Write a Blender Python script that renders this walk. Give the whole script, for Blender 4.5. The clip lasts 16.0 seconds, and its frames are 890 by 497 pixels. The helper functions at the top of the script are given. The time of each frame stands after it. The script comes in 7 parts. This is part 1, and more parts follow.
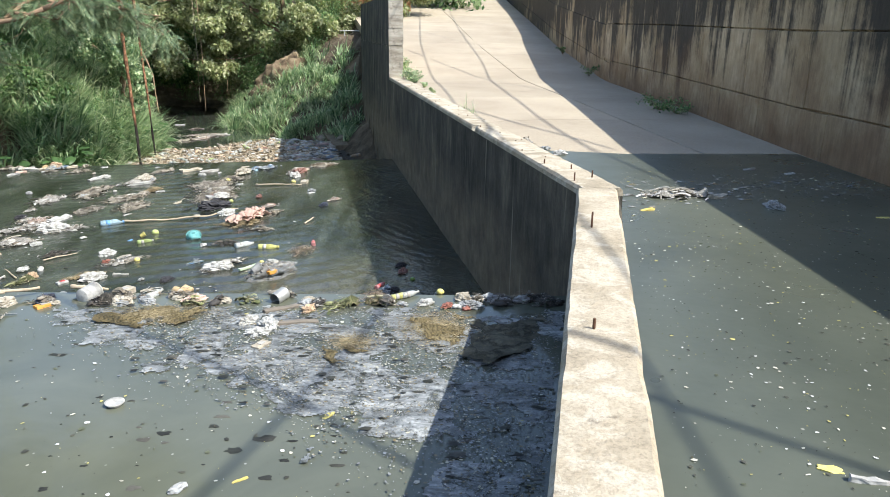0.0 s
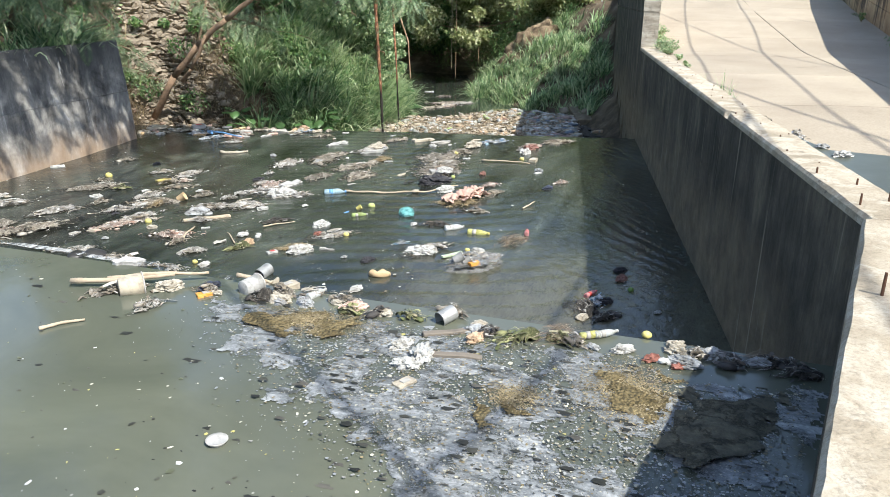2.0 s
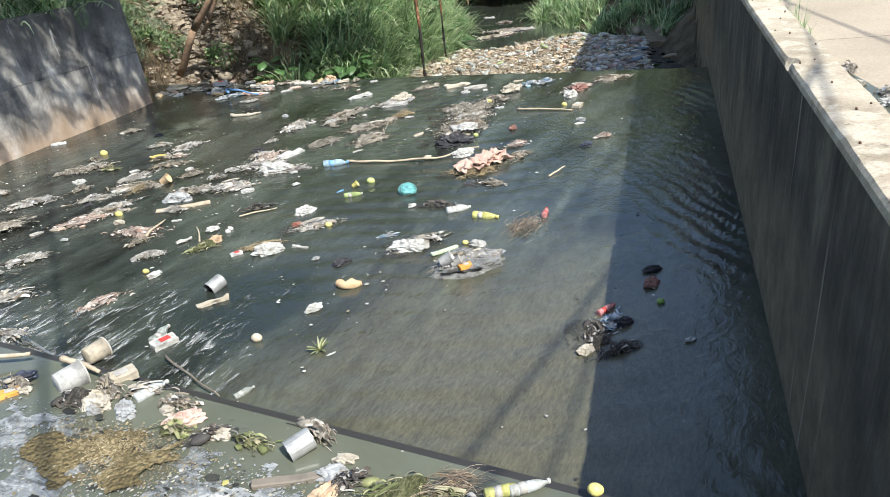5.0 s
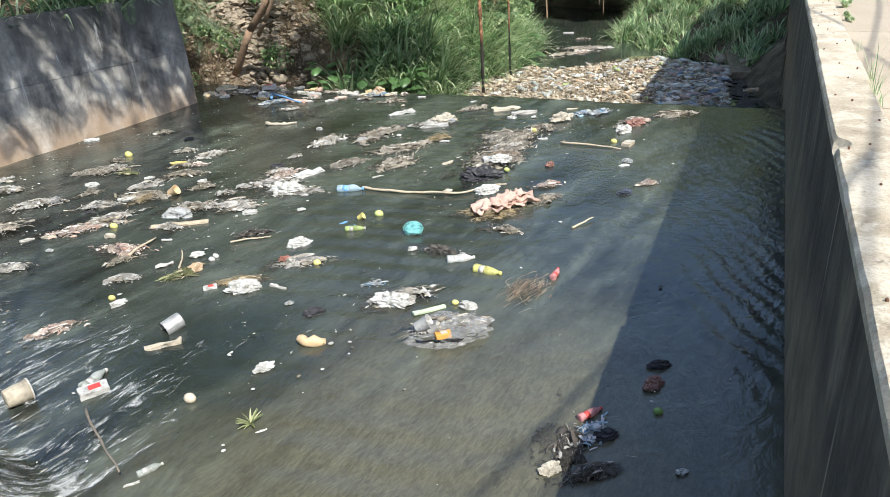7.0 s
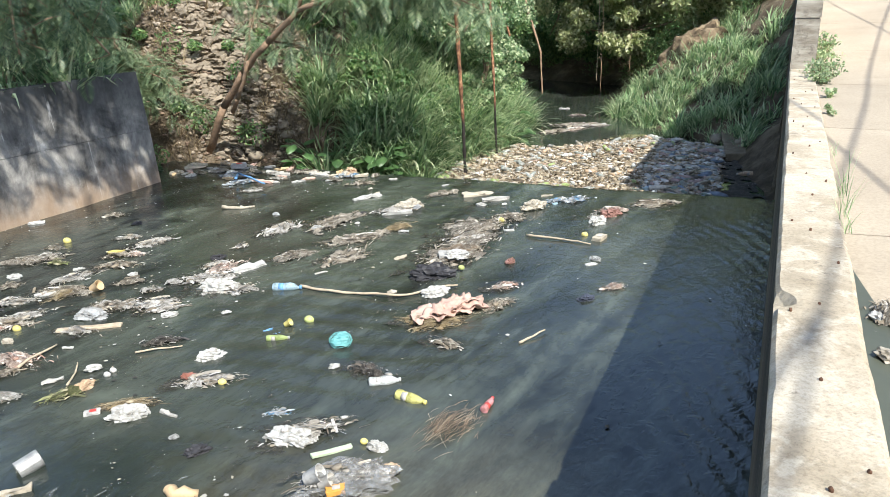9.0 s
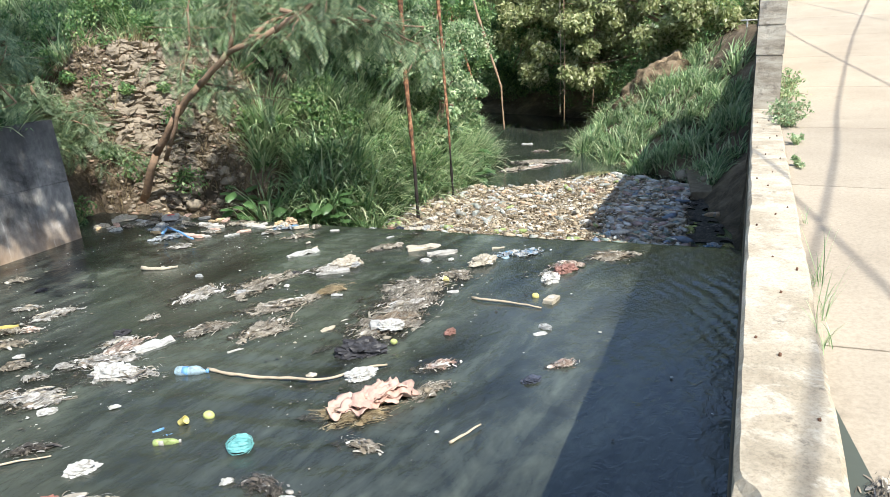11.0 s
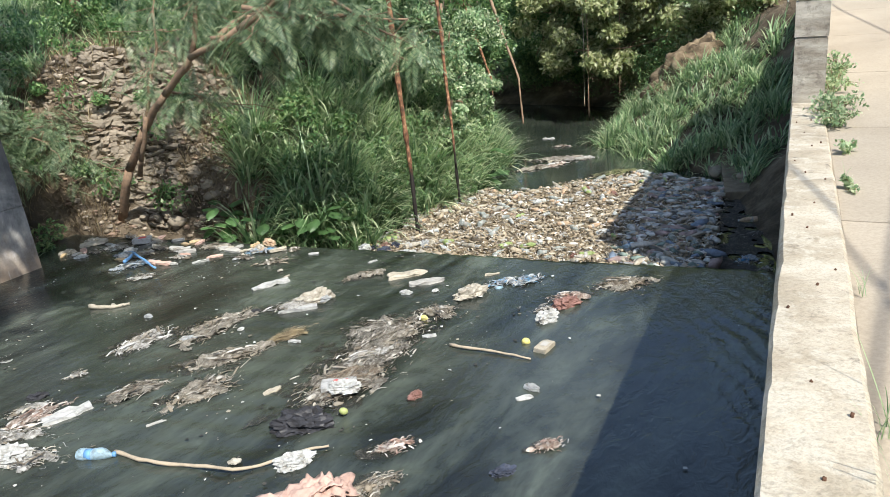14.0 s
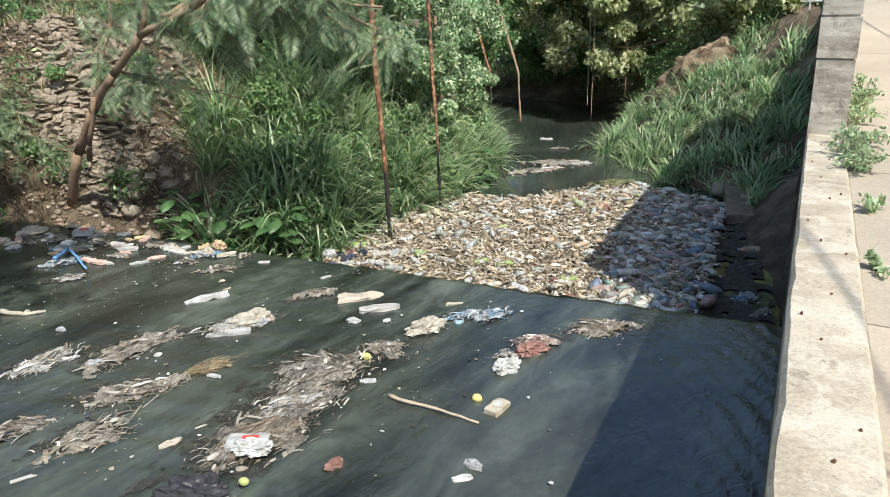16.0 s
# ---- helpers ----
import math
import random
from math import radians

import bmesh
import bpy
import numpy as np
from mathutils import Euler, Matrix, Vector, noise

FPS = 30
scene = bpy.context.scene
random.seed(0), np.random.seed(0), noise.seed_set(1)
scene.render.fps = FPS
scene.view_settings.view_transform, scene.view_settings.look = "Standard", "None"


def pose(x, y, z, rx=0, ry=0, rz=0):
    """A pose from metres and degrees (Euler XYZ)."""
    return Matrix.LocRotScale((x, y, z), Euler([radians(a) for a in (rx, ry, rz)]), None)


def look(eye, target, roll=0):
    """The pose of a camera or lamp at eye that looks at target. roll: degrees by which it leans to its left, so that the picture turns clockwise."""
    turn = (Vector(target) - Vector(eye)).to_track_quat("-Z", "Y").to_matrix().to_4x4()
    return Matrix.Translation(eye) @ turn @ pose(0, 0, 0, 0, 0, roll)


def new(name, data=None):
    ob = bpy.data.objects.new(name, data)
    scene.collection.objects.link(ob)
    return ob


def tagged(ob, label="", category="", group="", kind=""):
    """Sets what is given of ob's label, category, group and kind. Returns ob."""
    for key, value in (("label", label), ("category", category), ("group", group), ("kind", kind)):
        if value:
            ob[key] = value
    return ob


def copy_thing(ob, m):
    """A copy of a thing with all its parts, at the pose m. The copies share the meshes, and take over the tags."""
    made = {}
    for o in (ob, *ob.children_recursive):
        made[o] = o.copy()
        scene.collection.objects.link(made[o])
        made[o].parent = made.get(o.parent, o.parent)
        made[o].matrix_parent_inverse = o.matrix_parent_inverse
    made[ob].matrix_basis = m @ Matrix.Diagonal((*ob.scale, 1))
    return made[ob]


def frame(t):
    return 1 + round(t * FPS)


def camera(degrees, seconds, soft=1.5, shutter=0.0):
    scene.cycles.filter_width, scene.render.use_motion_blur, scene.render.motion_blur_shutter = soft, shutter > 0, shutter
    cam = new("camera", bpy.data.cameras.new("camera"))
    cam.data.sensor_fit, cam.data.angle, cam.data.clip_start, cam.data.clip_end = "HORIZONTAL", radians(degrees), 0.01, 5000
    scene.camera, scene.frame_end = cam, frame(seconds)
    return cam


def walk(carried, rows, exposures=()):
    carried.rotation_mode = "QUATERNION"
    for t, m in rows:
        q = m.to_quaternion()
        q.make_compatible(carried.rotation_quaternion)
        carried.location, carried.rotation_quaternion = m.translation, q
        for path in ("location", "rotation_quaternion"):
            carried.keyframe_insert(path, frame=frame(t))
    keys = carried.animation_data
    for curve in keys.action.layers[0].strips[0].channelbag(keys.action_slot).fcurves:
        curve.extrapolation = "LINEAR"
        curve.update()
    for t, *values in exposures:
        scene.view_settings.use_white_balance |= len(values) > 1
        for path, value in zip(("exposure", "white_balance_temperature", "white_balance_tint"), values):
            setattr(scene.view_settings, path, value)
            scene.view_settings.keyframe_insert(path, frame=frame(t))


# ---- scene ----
cam = camera(63.1, 16.0, soft=0.6)
PATH = [
    (0, (-0.077, 0.247, 2.368), (-0.039, 2.16, 1.785), 0.8),
    (0.5, (-0.061, 0.488, 2.372), (-0.267, 2.364, 1.71), 1.1),
    (1, (-0.059, 0.666, 2.361), (-0.519, 2.461, 1.607), -0.6),
    (1.5, (0.027, 0.913, 2.355), (-0.59, 2.684, 1.659), -0.0),
    (2, (0.076, 1.178, 2.346), (-0.533, 2.962, 1.678), 0.1),
    (2.5, (0.107, 1.433, 2.37), (-0.614, 3.166, 1.679), -3.0),
    (3, (0.207, 1.74, 2.364), (-0.522, 3.446, 1.618), -2.8),
    (3.5, (0.275, 2.051, 2.348), (-0.432, 3.772, 1.613), -1.4),
    (3.7, (0.269, 2.143, 2.355), (-0.455, 3.849, 1.603), -3.0),
    (5.8, (0.465, 3.215, 2.408), (-0.415, 4.786, 1.537), -4.2),
    (6, (0.471, 3.307, 2.407), (-0.397, 4.905, 1.576), -2.6),
    (6.5, (0.493, 3.523, 2.435), (-0.431, 5.071, 1.568), -5.1),
    (7, (0.583, 3.78, 2.428), (-0.437, 5.287, 1.598), -2.9),
    (7.5, (0.631, 4.026, 2.429), (-0.377, 5.58, 1.676), -2.5),
    (8, (0.672, 4.257, 2.466), (-0.335, 5.836, 1.763), -3.9),
    (8.2, (0.699, 4.368, 2.462), (-0.335, 5.955, 1.82), -2.9),
    (10.3, (0.623, 5.383, 2.511), (-0.488, 6.891, 1.808), -3.1),
    (10.5, (0.607, 5.489, 2.507), (-0.476, 7.031, 1.835), -2.9),
    (11, (0.555, 5.68, 2.538), (-0.487, 7.28, 1.944), -3.1),
    (11.5, (0.55, 5.902, 2.52), (-0.513, 7.497, 1.95), -3.0),
    (12, (0.539, 6.094, 2.544), (-0.576, 7.672, 2.026), -2.6),
    (12.5, (0.481, 6.313, 2.519), (-0.678, 7.838, 1.946), -4.0),
    (13, (0.458, 6.466, 2.516), (-0.797, 7.886, 1.875), -3.5),
    (13.5, (0.417, 6.723, 2.516), (-0.796, 8.187, 1.898), -4.5),
    (14, (0.382, 7.02, 2.526), (-0.751, 8.549, 1.911), -5.6),
    (14.5, (0.335, 7.264, 2.527), (-0.837, 8.748, 1.877), -4.9),
    (15, (0.264, 7.524, 2.545), (-0.842, 9.075, 1.936), -3.4),
    (15.5, (0.197, 7.715, 2.555), (-0.922, 9.263, 1.964), -2.8),
    (16, (0.161, 7.995, 2.572), (-0.97, 9.509, 1.917), -2.2),
]
walk(cam, [(t, look(eye, target, roll)) for t, eye, target, roll in PATH],
     exposures=((0.0, 1.03), (8.0, 1.06), (10.6, 1.16), (11.1, 1.1), (11.6, 0.87), (13.0, 0.83), (14.5, 0.88), (16.0, 0.87)))

# ---------------------------------------------------------------- world, sun
world = bpy.data.worlds.new("sky")
scene.world = world
world.use_nodes = True
wn = world.node_tree
wn.nodes.clear()
sky = wn.nodes.new("ShaderNodeTexSky")
sky.sky_type, sky.sun_disc = "NISHITA", False
TO_SUN = Vector((0.73, -0.40, 1.0)).normalized()
sky.sun_elevation = math.asin(TO_SUN.z)
sky.sun_rotation = math.atan2(TO_SUN.x, TO_SUN.y)
sky_bg = wn.nodes.new("ShaderNodeBackground")
sky_bg.inputs["Strength"].default_value = 0.15
sky_out = wn.nodes.new("ShaderNodeOutputWorld")
wn.links.new(sky.outputs[0], sky_bg.inputs[0])
wn.links.new(sky_bg.outputs[0], sky_out.inputs[0])
sun = new("sun", bpy.data.lights.new("sun", "SUN"))
sun.data.energy, sun.data.angle, sun.data.color = 4.0, radians(0.53), (1.0, 0.985, 0.925)
sun.matrix_world = look(tuple(TO_SUN * 40), (0, 0, 0))


# ---------------------------------------------------------------- node helpers
class Mat:
    """A node material with world-space coordinates."""

    def __init__(self, name, rough=0.8, spec=0.4, metal=0.0):
        self.m = bpy.data.materials.new(name)
        self.m.use_nodes = True
        self.nt = self.m.node_tree
        self.b = self.nt.nodes["Principled BSDF"]
        self.b.inputs["Roughness"].default_value = rough
        self.b.inputs["Specular IOR Level"].default_value = spec
        self.b.inputs["Metallic"].default_value = metal
        self.geo = self.nt.nodes.new("ShaderNodeNewGeometry")
        self.pos = self.geo.outputs["Position"]

    def node(self, kind):
        return self.nt.nodes.new(kind)

    def link(self, a, b):
        self.nt.links.new(a, b)

    def mapped(self, scale=(1, 1, 1), turn=(0, 0, 0), src=None):
        n = self.node("ShaderNodeMapping")
        n.vector_type = "POINT"
        n.inputs["Scale"].default_value = scale
        n.inputs["Rotation"].default_value = [radians(a) for a in turn]
        self.link(src or self.pos, n.inputs["Vector"])
        return n.outputs[0]

    def noise(self, scale, detail=4, rough=0.55, src=None, warp=0.0):
        n = self.node("ShaderNodeTexNoise")
        n.inputs["Scale"].default_value = scale
        n.inputs["Detail"].default_value = detail
        n.inputs["Roughness"].default_value = rough
        n.inputs["Distortion"].default_value = warp
        self.link(src or self.pos, n.inputs["Vector"])
        return n.outputs[0]

    def noise_vec(self, scale, detail=4, rough=0.55):
        return self.noise(scale, detail, rough).node.outputs["Color"]

    def cells(self, scale, src=None, feature="F1"):
        n = self.node("ShaderNodeTexVoronoi")
        n.feature = feature
        n.inputs["Scale"].default_value = scale
        self.link(src or self.pos, n.inputs["Vector"])
        return n

    def ramp(self, fac, *stops):
        n = self.node("ShaderNodeValToRGB")
        e = n.color_ramp.elements
        while len(e) < len(stops):
            e.new(0.5)
        for el, (p, c) in zip(e, stops):
            el.position = p
            el.color = (*c, 1) if isinstance(c, tuple) else (c, c, c, 1)
        self.link(fac, n.inputs[0])
        return n.outputs[0]

    def mix(self, fac, a, b, how="MIX"):
        n = self.node("ShaderNodeMix")
        n.data_type, n.blend_type = "RGBA", how
        for sock, v in ((n.inputs[0], fac), (n.inputs[6], a), (n.inputs[7], b)):
            if isinstance(v, bpy.types.NodeSocket):
                self.link(v, sock)
            elif isinstance(v, tuple):
                sock.default_value = (*v, 1)
            else:
                sock.default_value = v
        return n.outputs[2]

    def maths(self, op, a, b=0.0):
        n = self.node("ShaderNodeMath")
        n.operation = op
        for sock, v in zip(n.inputs, (a, b)):
            if isinstance(v, bpy.types.NodeSocket):
                self.link(v, sock)
            else:
                sock.default_value = v
        return n.outputs[0]

    def height(self):
        n = self.node("ShaderNodeSeparateXYZ")
        self.link(self.pos, n.inputs[0])
        return n.outputs

    def random(self):
        return self.node("ShaderNodeObjectInfo").outputs["Random"]

    def island(self):
        return self.geo.outputs["Random Per Island"]

    def color(self, c):
        if isinstance(c, tuple):
            self.b.inputs["Base Color"].default_value = (*c, 1)
        else:
            self.link(c, self.b.inputs["Base Color"])
        return self

    def roughness(self, fac, lo, hi):
        self.link(self.ramp(fac, (0.25, lo), (0.75, hi)), self.b.inputs["Roughness"])
        return self

    def bump(self, fac, strength=0.4, distance=0.02):
        n = self.node("ShaderNodeBump")
        n.inputs["Strength"].default_value, n.inputs["Distance"].default_value = strength, distance
        self.link(fac, n.inputs["Height"])
        self.link(n.outputs[0], self.b.inputs["Normal"])
        return self

    def leafy(self, amount=0.35):
        """Light passes through thin leaves."""
        t = self.node("ShaderNodeBsdfTranslucent")
        mixer = self.node("ShaderNodeMixShader")
        mixer.inputs[0].default_value = amount
        src = self.b.inputs["Base Color"].links[0].from_socket
        self.link(src, t.inputs[0])
        self.link(self.b.outputs[0], mixer.inputs[1])
        self.link(t.outputs[0], mixer.inputs[2])
        out = [n for n in self.nt.nodes if n.type == "OUTPUT_MATERIAL"][0]
        self.link(mixer.outputs[0], out.inputs[0])
        return self


# ---------------------------------------------------------------- materials
def make_coping():
    k = Mat("coping_concrete", 0.9, 0.25)
    big = k.ramp(k.noise(2.6, 6, 0.65), (0.3, (0.26, 0.22, 0.16)), (0.48, (0.37, 0.318, 0.238)), (0.66, (0.475, 0.42, 0.33)))
    pale = k.ramp(k.noise(7, 6, 0.65, warp=0.5), (0.5, 0.0), (0.6, 0.75))
    big = k.mix(pale, big, (0.505, 0.458, 0.372))
    grit = k.ramp(k.noise(80, 5, 0.8), (0.36, (0.5, 0.47, 0.42)), (0.54, (1.08, 1.06, 1.02)))
    col = k.mix(0.5, big, grit, "MULTIPLY")
    spots = k.ramp(k.noise(11, 6, 0.72), (0.6, 0.0), (0.68, 0.9))
    col = k.mix(spots, col, (0.19, 0.16, 0.12))
    return k.color(col).bump(k.noise(45, 6, 0.7), 0.6, 0.012).m


def make_stained():
    k = Mat("stained_wall_concrete", 0.85, 0.3)
    streak = k.noise(1.0, 6, 0.65, k.mapped((3.4, 3.4, 0.7)))
    blot = k.noise(2.3, 7, 0.68)
    both = k.maths("ADD", k.maths("MULTIPLY", streak, 0.55), k.maths("MULTIPLY", blot, 0.45))
    fine = k.noise(1.0, 5, 0.7, k.mapped((24, 24, 3.0)))
    col = k.ramp(both, (0.4, (0.035, 0.032, 0.026)), (0.52, (0.085, 0.076, 0.06)), (0.62, (0.16, 0.138, 0.102)), (0.72, (0.3, 0.262, 0.2)))
    col = k.mix(0.6, col, k.ramp(fine, (0.35, 0.5), (0.68, 1.25)), "MULTIPLY")
    foot = k.ramp(k.maths("ADD", k.maths("MULTIPLY", k.height()[2], 0.5), k.maths("MULTIPLY", k.noise(1.7, 6, 0.65), 0.55)), (0.375, 0.85), (0.78, 0.0))
    col = k.mix(foot, col, k.mix(k.ramp(k.noise(6, 5, 0.6), (0.35, 0.0), (0.65, 1.0)), (0.14, 0.11, 0.072), (0.25, 0.196, 0.13)))
    run = k.ramp(k.noise(1.0, 5, 0.6, k.mapped((13, 13, 0.35))), (0.61, 0.0), (0.69, 0.55))
    col = k.mix(run, col, (0.38, 0.335, 0.265))
    return k.color(col).bump(k.noise(24, 6, 0.7), 0.5, 0.015).m


def make_left_wall():
    k = Mat("weathered_wall_concrete", 0.9, 0.25)
    streak = k.noise(1.0, 6, 0.68, k.mapped((2.6, 2.6, 0.8)))
    blot = k.noise(1.9, 7, 0.7, warp=0.4)
    both = k.maths("ADD", k.maths("MULTIPLY", streak, 0.5), k.maths("MULTIPLY", blot, 0.5))
    col = k.ramp(both, (0.38, (0.05, 0.048, 0.045)), (0.47, (0.15, 0.143, 0.132)), (0.56, (0.3, 0.285, 0.257)), (0.65, (0.54, 0.515, 0.475)))
    # black upper lift of the wall: grime, with tree shade painted into it
    up = k.ramp(k.maths("ADD", k.maths("MULTIPLY", k.height()[2], 0.5), k.maths("MULTIPLY", k.noise(1.0, 6, 0.65, k.mapped((1.6, 1.6, 1.1))), 0.55)), (0.68, 0.0), (1.0, 0.7))
    col = k.mix(up, col, (0.055, 0.053, 0.05))
    low = k.ramp(k.maths("ADD", k.height()[2], k.maths("MULTIPLY", k.noise(2.2, 5, 0.6), 0.9)), (0.4, 1.0), (0.95, 0.0))
    col = k.mix(k.maths("MULTIPLY", low, 0.75), col, (0.33, 0.225, 0.14))
    run = k.ramp(k.noise(1.0, 6, 0.65, k.mapped((9, 9, 0.5))), (0.62, 0.0), (0.72, 0.7))
    col = k.mix(run, col, (0.62, 0.6, 0.56))
    return k.color(col).bump(k.noise(20, 6, 0.7), 0.5, 0.02).m


def make_right_wall():
    k = Mat("tan_retaining_concrete", 0.88, 0.25)
    base = k.ramp(k.noise(1.4, 6, 0.65), (0.32, (0.3, 0.21, 0.12)), (0.52, (0.44, 0.33, 0.2)), (0.7, (0.6, 0.475, 0.315)))
    base = k.mix(0.35, base, k.ramp(k.random(), (0.0, 0.75), (1.0, 1.12)), "MULTIPLY")
    wide = k.noise(1.0, 5, 0.6, k.mapped((1.5, 1.5, 0.12)))
    thin = k.noise(1.0, 6, 0.7, k.mapped((7, 7, 0.35)))
    blot = k.noise(3.0, 7, 0.7)
    fall = k.maths("MULTIPLY", k.maths("SUBTRACT", k.height()[2], 2.3), 0.1)
    f = k.maths("ADD", k.maths("ADD", k.maths("MULTIPLY", wide, 0.5), k.maths("MULTIPLY", thin, 0.3)), k.maths("ADD", k.maths("MULTIPLY", blot, 0.2), fall))
    col = k.mix(k.ramp(f, (0.465, 0.0), (0.535, 0.92)), base, (0.045, 0.04, 0.034))
    damp = k.ramp(k.maths("ADD", k.maths("MULTIPLY", k.height()[2], 0.25), k.maths("MULTIPLY", k.noise(1.6, 6, 0.65), 0.4)), (0.56, 0.8), (0.74, 0.0))
    col = k.mix(damp, col, (0.2, 0.115, 0.065))
    fine = k.ramp(k.noise(1.0, 5, 0.7, k.mapped((20, 20, 4))), (0.35, 0.65), (0.65, 1.1))
    col = k.mix(0.6, col, fine, "MULTIPLY")
    return k.color(col).bump(k.noise(22, 6, 0.7), 0.5, 0.015).m


def make_road():
    k = Mat("road_concrete", 0.9, 0.25)
    big = k.ramp(k.noise(0.8, 6, 0.6), (0.3, (0.33, 0.275, 0.205)), (0.7, (0.43, 0.365, 0.275)))
    grit = k.ramp(k.noise(55, 4, 0.7), (0.3, 0.75), (0.6, 1.02))
    col = k.mix(0.8, big, grit, "MULTIPLY")
    col = k.mix(0.4, col, k.ramp(k.random(), (0.0, 0.85), (1.0, 1.08)), "MULTIPLY")
    stain = k.ramp(k.noise(2.6, 7, 0.7), (0.6, 0.0), (0.74, 0.5))
    col = k.mix(stain, col, (0.2, 0.17, 0.13))
    return k.color(col).bump(k.noise(40, 6, 0.7), 0.4, 0.01).m


def make_pool(name="murky_pool_water", rough=0.06):
    k = Mat(name, 0.06, 0.5 if rough < 0.1 else 0.3)
    big = k.ramp(k.noise(0.9, 5, 0.6, warp=0.6), (0.3, (0.07, 0.077, 0.057)), (0.7, (0.119, 0.125, 0.092)))
    if rough > 0.1:
        big = k.mix(1.0, big, (0.78, 0.8, 0.8), "MULTIPLY")
    specks = k.cells(16).outputs["Distance"]
    fleck = k.ramp(specks, (0.05, 1.0), (0.1, 0.0))
    rare = k.ramp(k.noise(5, 3), (0.52, 0.0), (0.6, 1.0))
    col = k.mix(k.maths("MULTIPLY", k.maths("MULTIPLY", fleck, rare), 0.6), big, (0.4, 0.39, 0.33))
    return k.color(col).roughness(k.noise(1.3, 3), rough, rough + 0.16).bump(k.noise(7, 3, 0.5), 0.05, 0.03).m


def make_apron():
    k = Mat("shallow_flowing_water", 0.1, 0.5)
    flow = k.mapped((2.6, 0.55, 1.0), (0, 0, 38))
    s = k.noise(0.8, 6, 0.62, flow, 0.3)
    col = k.ramp(s, (0.36, (0.009, 0.01, 0.008)), (0.5, (0.032, 0.038, 0.031)), (0.66, (0.069, 0.079, 0.062)))
    lines = k.noise(1.0, 6, 0.6, k.mapped((2.4, 1.3, 1.0), (0, 0, 38)), 2.2)
    col = k.mix(0.75, col, k.ramp(lines, (0.34, 0.5), (0.5, 0.95), (0.66, 1.45)), "MULTIPLY")
    tan = k.ramp(k.noise(0.35, 3, 0.5), (0.45, 0.0), (0.65, 0.5))
    col = k.mix(tan, col, (0.062, 0.068, 0.053))
    # pale silt spread below the sill, and the scoured hole beside it
    def near_spot(x, y, swing, scale, src):
        ball = k.node("ShaderNodeVectorMath")
        ball.operation = "DISTANCE"
        k.link(k.pos, ball.inputs[0])
        ball.inputs[1].default_value = (x, y, 0.0)
        return k.maths("MULTIPLY", k.maths("ADD", ball.outputs["Value"], k.maths("MULTIPLY", k.noise(1.3, 6, 0.62, src), swing)), scale)

    silt = k.ramp(near_spot(-0.7, 5.9, 1.6, 0.26, flow), (0.4, 0.85), (0.8, 0.0))
    grains = k.ramp(k.noise(1.0, 6, 0.75, k.mapped((55, 16, 1), (0, 0, 38)), 0.5), (0.36, 0.7), (0.64, 1.35))
    col = k.mix(silt, col, k.mix(0.8, (0.088, 0.082, 0.054), grains, "MULTIPLY"))
    hole = k.ramp(near_spot(-2.95, 6.2, 0.7, 0.5, None), (0.3, 1.2), (0.6, 0.0))
    col = k.mix(hole, col, (0.018, 0.023, 0.019))
    wear = k.ramp(k.noise(1.0, 7, 0.72, k.mapped((4.2, 2.0, 1), (0, 0, 38)), 1.6), (0.34, 0.72), (0.66, 1.3))
    col = k.mix(0.6, col, wear, "MULTIPLY")
    rip = k.noise(1.0, 4, 0.6, k.mapped((10, 6, 1), (0, 0, -52)), 0.9)
    fine = k.noise(26, 3, 0.6)
    h = k.maths("ADD", k.maths("MULTIPLY", rip, 1.0), k.maths("MULTIPLY", fine, 0.25))
    return k.color(col).roughness(s, 0.08, 0.2).bump(h, 0.17, 0.05).m


def make_lower():
    k = Mat("dark_stream_water", 0.05, 0.5)
    col = k.ramp(k.noise(0.7, 5, 0.6, warp=0.5), (0.3, (0.018, 0.024, 0.019)), (0.7, (0.045, 0.052, 0.041)))
    return k.color(col).bump(k.noise(5, 4, 0.6), 0.08, 0.04).m


def make_ground():
    k = Mat("bank_soil", 0.95, 0.15)
    col = k.ramp(k.noise(1.3, 7, 0.65), (0.3, (0.04, 0.032, 0.022)), (0.5, (0.13, 0.1, 0.068)), (0.7, (0.32, 0.25, 0.175)))
    grit = k.ramp(k.noise(26, 5, 0.7), (0.3, 0.55), (0.7, 1.15))
    return k.color(k.mix(0.8, col, grit, "MULTIPLY")).bump(k.noise(9, 8, 0.7), 0.9, 0.09).m


def leaf_mat(name, dark, mid, light, through_leaf=0.35, rough=0.42):
    k = Mat(name, rough, 0.5)
    col = k.ramp(k.island(), (0.0, dark), (0.55, mid), (1.0, light))
    patch = k.ramp(k.noise(1.1, 3), (0.3, 0.7), (0.7, 1.3))
    k.color(k.mix(0.8, col, patch, "MULTIPLY"))
    return k.leafy(through_leaf).m


def plain_mat(name, c, rough=0.5, spec=0.4, dirt=0.35, grain=18, metal=0.0):
    k = Mat(name, rough, spec, metal)
    d = tuple(v * 0.4 + 0.02 for v in c)
    stain = k.ramp(k.noise(grain, 5, 0.65), (0.45, 0.0), (0.72, dirt * 1.6))
    tone = k.ramp(k.random(), (0.0, 0.8), (1.0, 1.12))
    return k.color(k.mix(stain, k.mix(0.8, c, tone, "MULTIPLY"), d)).bump(k.noise(grain * 3, 4, 0.6), 0.25, 0.006).m


